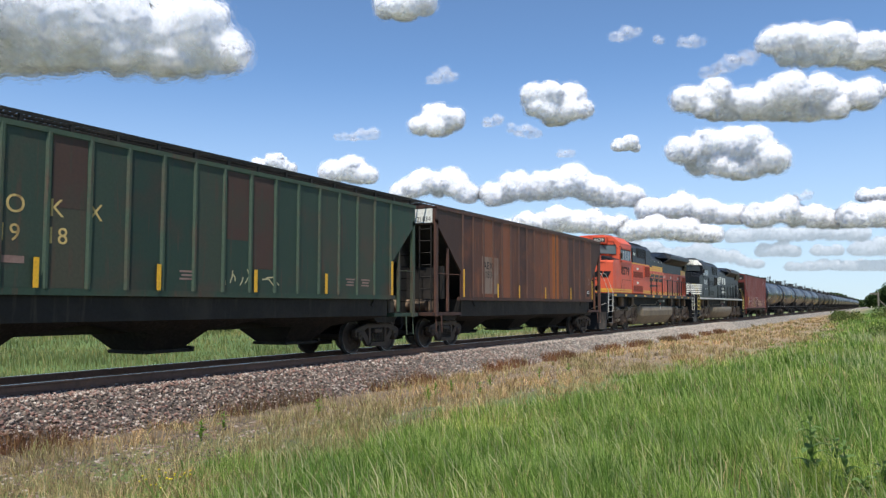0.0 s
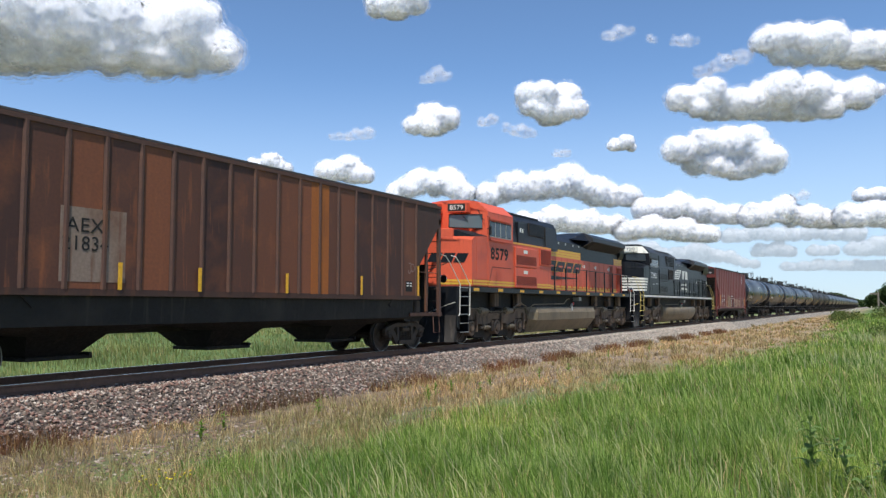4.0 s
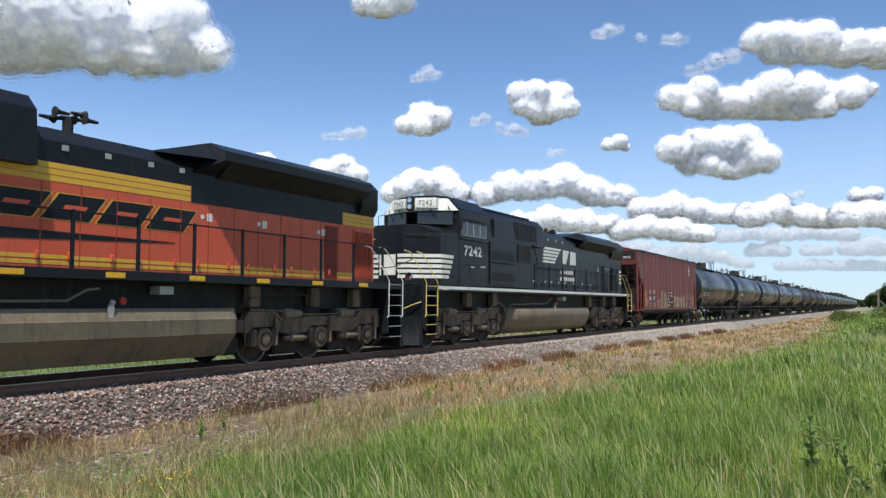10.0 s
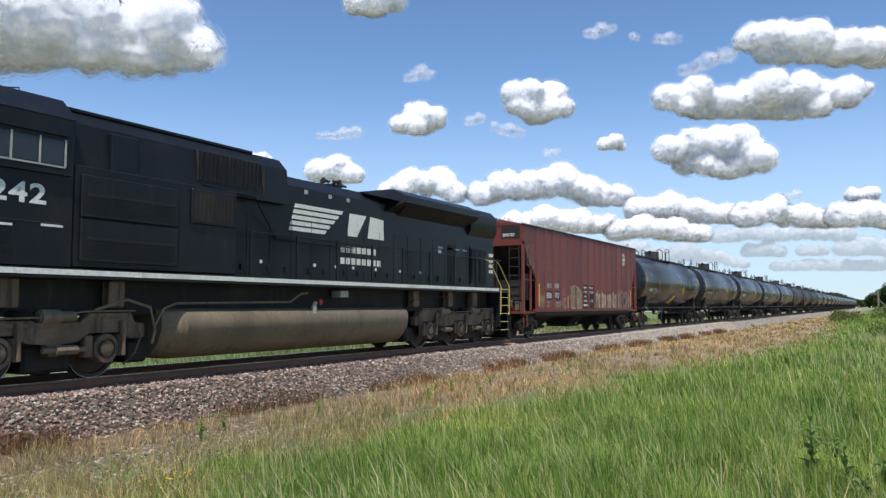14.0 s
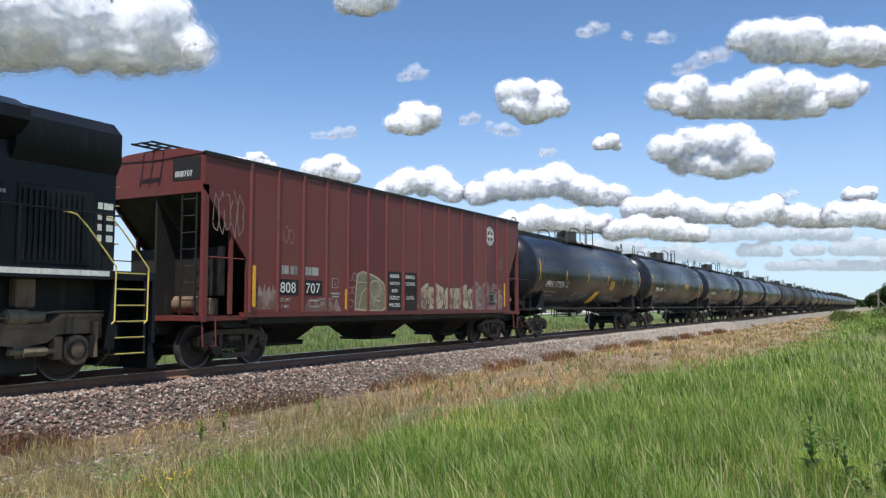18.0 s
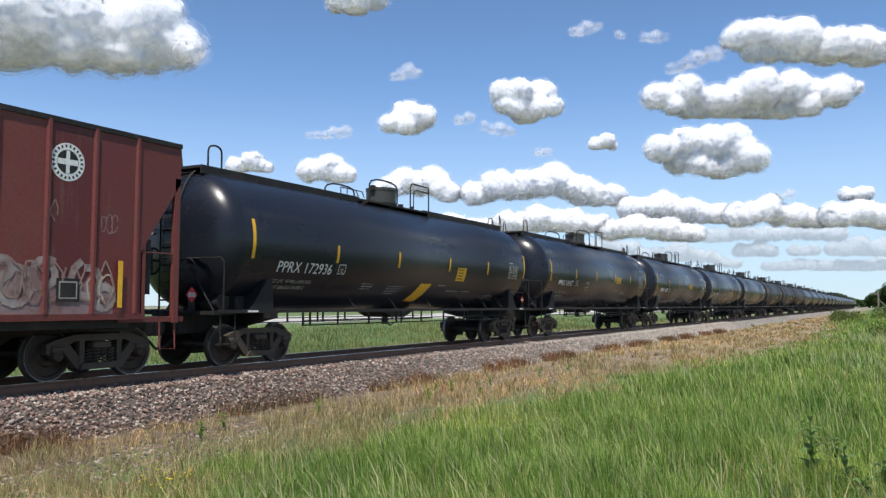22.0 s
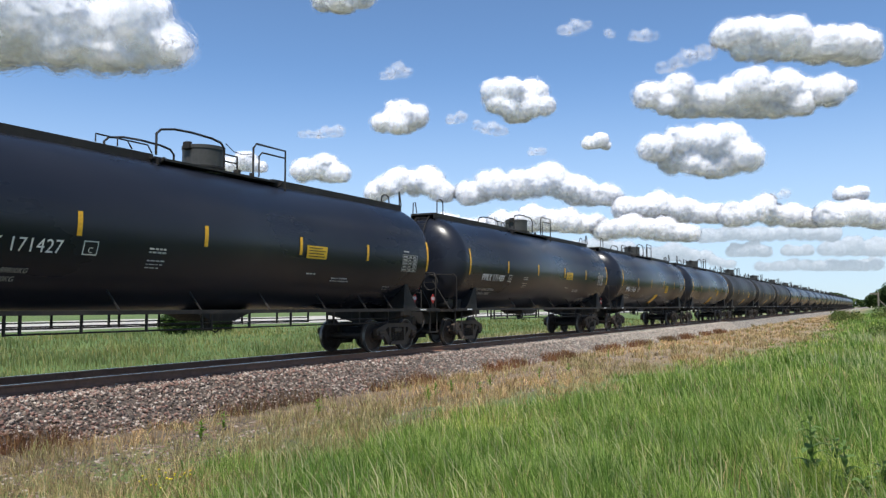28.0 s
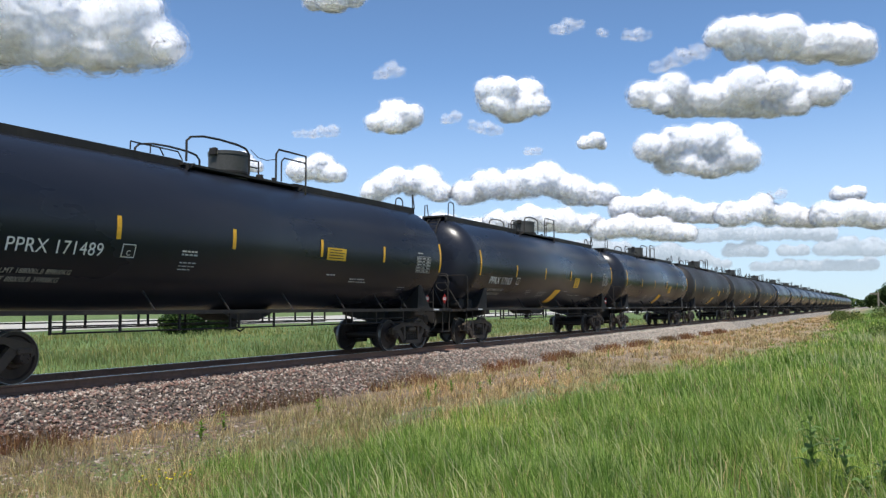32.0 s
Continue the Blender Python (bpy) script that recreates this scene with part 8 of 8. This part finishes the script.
def crown_mesh(name, centres, count, leaf, seed, mat):
    """Many small leaf cards heaped round the limbs' ends, thinner outwards."""
    rng = np.random.default_rng(seed)
    cs = np.array([c for c, _ in centres])
    rs = np.array([r for _, r in centres])
    k = rng.integers(0, len(cs), count)
    v = rng.normal(size=(count, 3))
    v /= np.linalg.norm(v, axis=1, keepdims=True)
    p = cs[k] + v * (rs[k] * (0.45 + 0.6 * rng.random(count) ** 0.6))[:, None]
    a = rng.normal(size=(count, 3))
    a /= np.linalg.norm(a, axis=1, keepdims=True)
    b = np.cross(a, rng.normal(size=(count, 3)))
    b /= np.linalg.norm(b, axis=1, keepdims=True)
    s = leaf * rng.uniform(0.6, 1.3, count)[:, None]
    q = np.stack([p - a * s, p - b * s * 0.5, p + a * s, p + b * s * 0.5], 1).reshape(-1, 3)
    return raw_mesh(name, q, np.arange(count * 4).reshape(-1, 4), mat)


def tree(at, height, spread, seed, leaf=0.35, count=5000, label="leafy green tree on the field's edge"):
    rng = random.Random(seed)
    t = thing("tree", label, "tree", "trees", at)
    part("trunk", Shape().tube([(0, 0, -0.2), (0.1, 0, height * 0.3), (0.0, 0.1, height * 0.62)], height * 0.03, 8, height * 0.012), BARK, t)
    centres = []
    for i in range(9):
        a, z = i * 2.4, height * (0.34 + 0.5 * i / 9)
        r = spread * (0.55 - 0.32 * i / 9) * rng.uniform(0.8, 1.15)
        e = Vector((math.cos(a) * r, math.sin(a) * r, z + height * 0.10))
        part("limb", Shape().tube([(0, 0, z * 0.8), (e.x * 0.5, e.y * 0.5, z * 0.92), tuple(e)], height * 0.012, 5, height * 0.004), BARK, t)
        centres.append((tuple(e), spread * rng.uniform(0.20, 0.32)))
    centres.append(((0, 0, height * 0.85), spread * 0.26))
    part("crown", crown_mesh("crown", centres, count, leaf, seed, LEAF), LEAF, t)
    return t


def shrub(at, height, width, seed, count=1500, leaf=0.09, label="rounded grey-green roadside bush", name="bush", leaves=LEAF):
    rng = random.Random(seed)
    t = thing(name, label, "bush", "bushes", at)
    cs = []
    for i in range(8):
        e = (rng.uniform(-0.4, 0.4) * width, rng.uniform(-0.4, 0.4) * width, height * rng.uniform(0.3, 0.8))
        part("branch", Shape().tube([(0, 0, -0.05), (e[0] * 0.5, e[1] * 0.5, e[2] * 0.6), e], 0.02, 4, 0.006), BARK, t)
        cs.append((e, width * 0.24))
    part("foliage", crown_mesh("foliage", cs, count, leaf, seed, leaves), leaves, t)
    return t


def far_woods():
    """Low wooded rise on the horizon."""
    rng = np.random.default_rng(8)
    n = 7000
    x = rng.uniform(-140, 260, n)
    y = 860 + rng.uniform(-15, 15, n)
    top = 6 + 5 * np.abs(np.sin(x * 0.045)) + 3 * np.sin(x * 0.13 + 1)
    z = -1 + (top + 1) * rng.random(n) ** 0.7
    p = np.stack([x, y, z], -1)
    a = rng.normal(size=(n, 3))
    a /= np.linalg.norm(a, axis=1, keepdims=True)
    b = np.cross(a, rng.normal(size=(n, 3)))
    b /= np.linalg.norm(b, axis=1, keepdims=True)
    s = rng.uniform(1.0, 2.4, n)[:, None]
    q = np.stack([p - a * s, p - b * s * 0.6, p + a * s, p + b * s * 0.6], 1).reshape(-1, 3)
    tagged(new("far_woods", raw_mesh("far_woods", q, np.arange(n * 4).reshape(-1, 4), LEAF)), "dark wooded rise on the horizon", "woods", kind="stuff")


def post(at, h, r, label, mat):
    p = tagged(part("fence_post", Shape().cyl((0, 0, -0.3), (0.02, 0, h), r, r * 0.9, 8), mat, None), label, "post", "posts on the bank")
    p.location = at
    return p


def build_surroundings():
    # pale gravel road across the field
    s = Shape()
    rows = []
    for y in range(-80, 460, 20):
        rows.append([(-60.0 - 0.02 * y + k, y, float(ground_z(-60 - 0.02 * y + k, y)) + 0.05 + 0.12 * math.sin(math.pi * (k + 36) / 36)) for k in (-36, -24, -12, 0)])
    tagged(new("gravel_road", s.grid(rows).mesh("gravel_road", GRAVEL)), "pale gravel road beyond the grass", "road", kind="structure")
    for x, y, h, w, sd in ((-46.0, 44.0, 2.0, 3.4, 1), (-44.5, 41.0, 1.6, 2.6, 2), (-47, 48, 1.5, 2.4, 3)):
        shrub(on_ground(x, y), h, w, sd, 2200, 0.13)
    for x, y, h, w, sd in ((3.0, 300, 8.0, 8, 4), (8.5, 290, 9.5, 10, 5), (15, 305, 9, 10, 6), (-2.5, 380, 6.5, 7, 7), (22, 300, 9, 10, 8)):
        tree(on_ground(x, y), h, w, sd)
    tree(on_ground(-47, 400), 13.5, 7, 9)
    far_woods()
    # rank weeds on the swell beside the line
    for x, y, h, w, sd in ((-3.0, 92, 0.5, 3.4, 11), (1.0, 100, 0.6, 4.0, 12), (4.0, 95, 0.6, 4.5, 13), (-5.6, 130, 0.6, 2.0, 16), (-4.8, 112, 0.45, 1.6, 17)):
        shrub(on_ground(x, y), h, w, sd, 1500, 0.10, "rank green weeds on the grassy bank", "weed_clump", HERB)
    for x, y, h, w, sd in ((0.5, 46, 0.6, 2.4, 18), (1.9, 48, 0.6, 2.6, 19)):
        shrub(on_ground(x, y), h, w, sd, 2600, 0.05, "dense green weeds in the grass", "weed_clump", HERB)
    p = post(on_ground(-0.6, 150), 2.7, 0.15, "grey wooden fence post on the grassy bank", POSTWOOD)
    part("fence_rail", Shape().box(-1.3, 0.0, -0.06, 0.06, 2.35, 2.55), POSTWOOD, p)
    part("brace", Shape().cyl((0.1, 0, 1.5), (1.6, 0, -0.2), 0.09, n=6), POSTWOOD, p)
    for i, (x, y) in enumerate(((-2.9, 99), (-2.4, 100), (-2.65, 101))):
        leafy_weed("flowering_weed", "white flowering weed on the bank", 0.9, 9, 0.3, HERB, on_ground(x, y), 30 + i, BLOOM_WHITE, 5.0)
    # a big milkweed, small leafy weeds, yellow flowers
    leafy_weed("milkweed", "tall milkweed with broad green leaves", 0.66, 16, 0.19, MILKWEED, on_ground(-0.62, 8.0), 3)
    leafy_weed("milkweed", "low milkweed with broad green leaves", 0.5, 12, 0.17, MILKWEED, on_ground(-0.34, 7.7), 4)
    for i, (x, y, h) in enumerate(((-0.05, 7.9, 0.34), (0.18, 8.1, 0.30), (-0.2, 7.4, 0.26), (0.3, 8.5, 0.36), (0.05, 7.2, 0.24), (-0.45, 8.5, 0.42))):
        leafy_weed("leafy_weed", "bushy broad-leaved green weed in tall grass", h, 14, 0.17, MILKWEED, on_ground(x, y), 80 + i)
    for i, (x, y) in enumerate(((-9.2, 16.3), (-9.0, 16.7), (-8.4, 14.6), (-8.9, 15.4), (-7.9, 16.0), (-9.9, 10.2), (-9.3, 9.1), (-8.7, 18.2), (-8.3, 20.5), (-9.6, 12.4), (-8.2, 22.5), (-9.3, 30.0), (-9.0, 35.0))):
        leafy_weed("leafy_weed", "small dark green leafy weed in dry grass", 0.32, 12, 0.14, GRASS, on_ground(x, y), 40 + i)
    for i, (x, y) in enumerate(((-6.1, 5.45), (-6.2, 5.75))):
        leafy_weed("yellow_flower", "yellow wild flowers in the grass", 0.26, 5, 0.06, GRASS, on_ground(x, y), 60 + i, BLOOM, 0.8)


build_ties()
build_surroundings()


# ------------------------------------------------------------------ dragonfly
def build_dragonfly():
    d = thing("dragonfly", "dark dragonfly with clear wings in flight", "dragonfly")
    body, _, _, bs = mat_new("dark_insect_body")
    bs.inputs["Base Color"].default_value = (0.03, 0.03, 0.028, 1)
    bs.inputs["Roughness"].default_value = 0.35
    wing, n, l, bw = mat_new("clear_insect_wing")
    bw.inputs["Base Color"].default_value = (0.5, 0.5, 0.48, 1)
    bw.inputs["Roughness"].default_value = 0.2
    bw.inputs["Alpha"].default_value = 0.3
    part("thorax", Shape().lathe([(0.000, 0.001), (0.002, 0.0045), (0.009, 0.0055), (0.016, 0.004), (0.018, 0.002)], "x", n=12), body, d)
    part("head", Shape().lathe([(0.018, 0.001), (0.019, 0.004), (0.022, 0.0045), (0.0245, 0.001)], "x", n=12), body, d)
    part("abdomen", Shape().tube([(0.001, 0, 0), (-0.012, 0, 0.0008), (-0.030, 0, 0.001), (-0.044, 0, 0.0)], 0.0026, 8, 0.0016), body, d)
    wings = []
    for k in (-1, 1):
        for x in (0.005, 0.012):
            w = part("wing", Shape().add([(0, 0, 0), (0.004, k * 0.012, 0), (0.004, k * 0.036, 0), (0.0, k * 0.042, 0), (-0.007, k * 0.036, 0), (-0.007, k * 0.012, 0)], [(0, 1, 2, 3, 4, 5)]), wing, d, "", (x, 0, 0.005))
            wings.append((w, k, (x, 0, 0.005)))
    return d, wings


DRAGONFLY, WINGS = build_dragonfly()


def flight():
    """The insect's way: seconds, bearing across and down from the view's axis, distance."""
    keys = ((0.0, -2600, -200, 3.0), (26.0, -2500, -250, 2.6), (27.8, -2100, -420, 1.8), (28.3, -1050, -400, 1.65), (28.5, -722, -372, 1.8), (28.75, -430, -275, 2.1), (29.0, -168, -194, 2.45), (29.5, 296, -147, 3.8), (30.0, 605, -96, 6.5), (30.5, 745, -60, 11.0), (31.2, 850, -50, 18.0), (32.0, 960, -60, 28.0))
    out = []
    for t, u, v, r in keys:
        out.append((t, Vector(EYE) + sky_way(u / FOCAL, v / FOCAL).normalized() * r))
    rows = []
    for i, (t, p) in enumerate(out):
        a, b = out[max(0, i - 1)][1], out[min(len(out) - 1, i + 1)][1]
        f = (b - a).normalized()
        side = Vector((0, 0, 1)).cross(f).normalized()
        up = f.cross(side)
        m = Matrix((f, side, up)).transposed().to_4x4()
        m.translation = p
        rows.append((t, m))
    return rows


# ------------------------------------------------------------------ what moves
def motions():
    times = [0, 4 / 30, 0.5] + [i for i in range(1, 32)] + [31.5, 32 - 4 / 30, 32]
    for car, q in TRAIN:
        walk(car, [(t, pose(TX, q - run(t), 0)) for t in times])
    spin = [i * 4 / 30 for i in range(241)]
    for w, r, at in SPINNERS:
        walk(w, [(t, pose(*at, math.degrees(run(t) / r), 0, 0)) for t in spin])
    for c, at, speed in CLOUDS:
        walk(c, [(t, pose(at[0] + speed[0] * t, at[1] + speed[1] * t, at[2] + speed[2] * t)) for t in (0, 4 / 30, 8, 16, 24, 32 - 4 / 30, 32)])
    walk(DRAGONFLY, flight())
    beat = [0, 27.9] + [28 + i * 0.1 for i in range(31)] + [31.2, 32]
    for w, k, at in WINGS:
        walk(w, [(t, pose(*at, k * (35 if i % 2 else -12), 0, 0)) for i, t in enumerate(beat)])


motions()
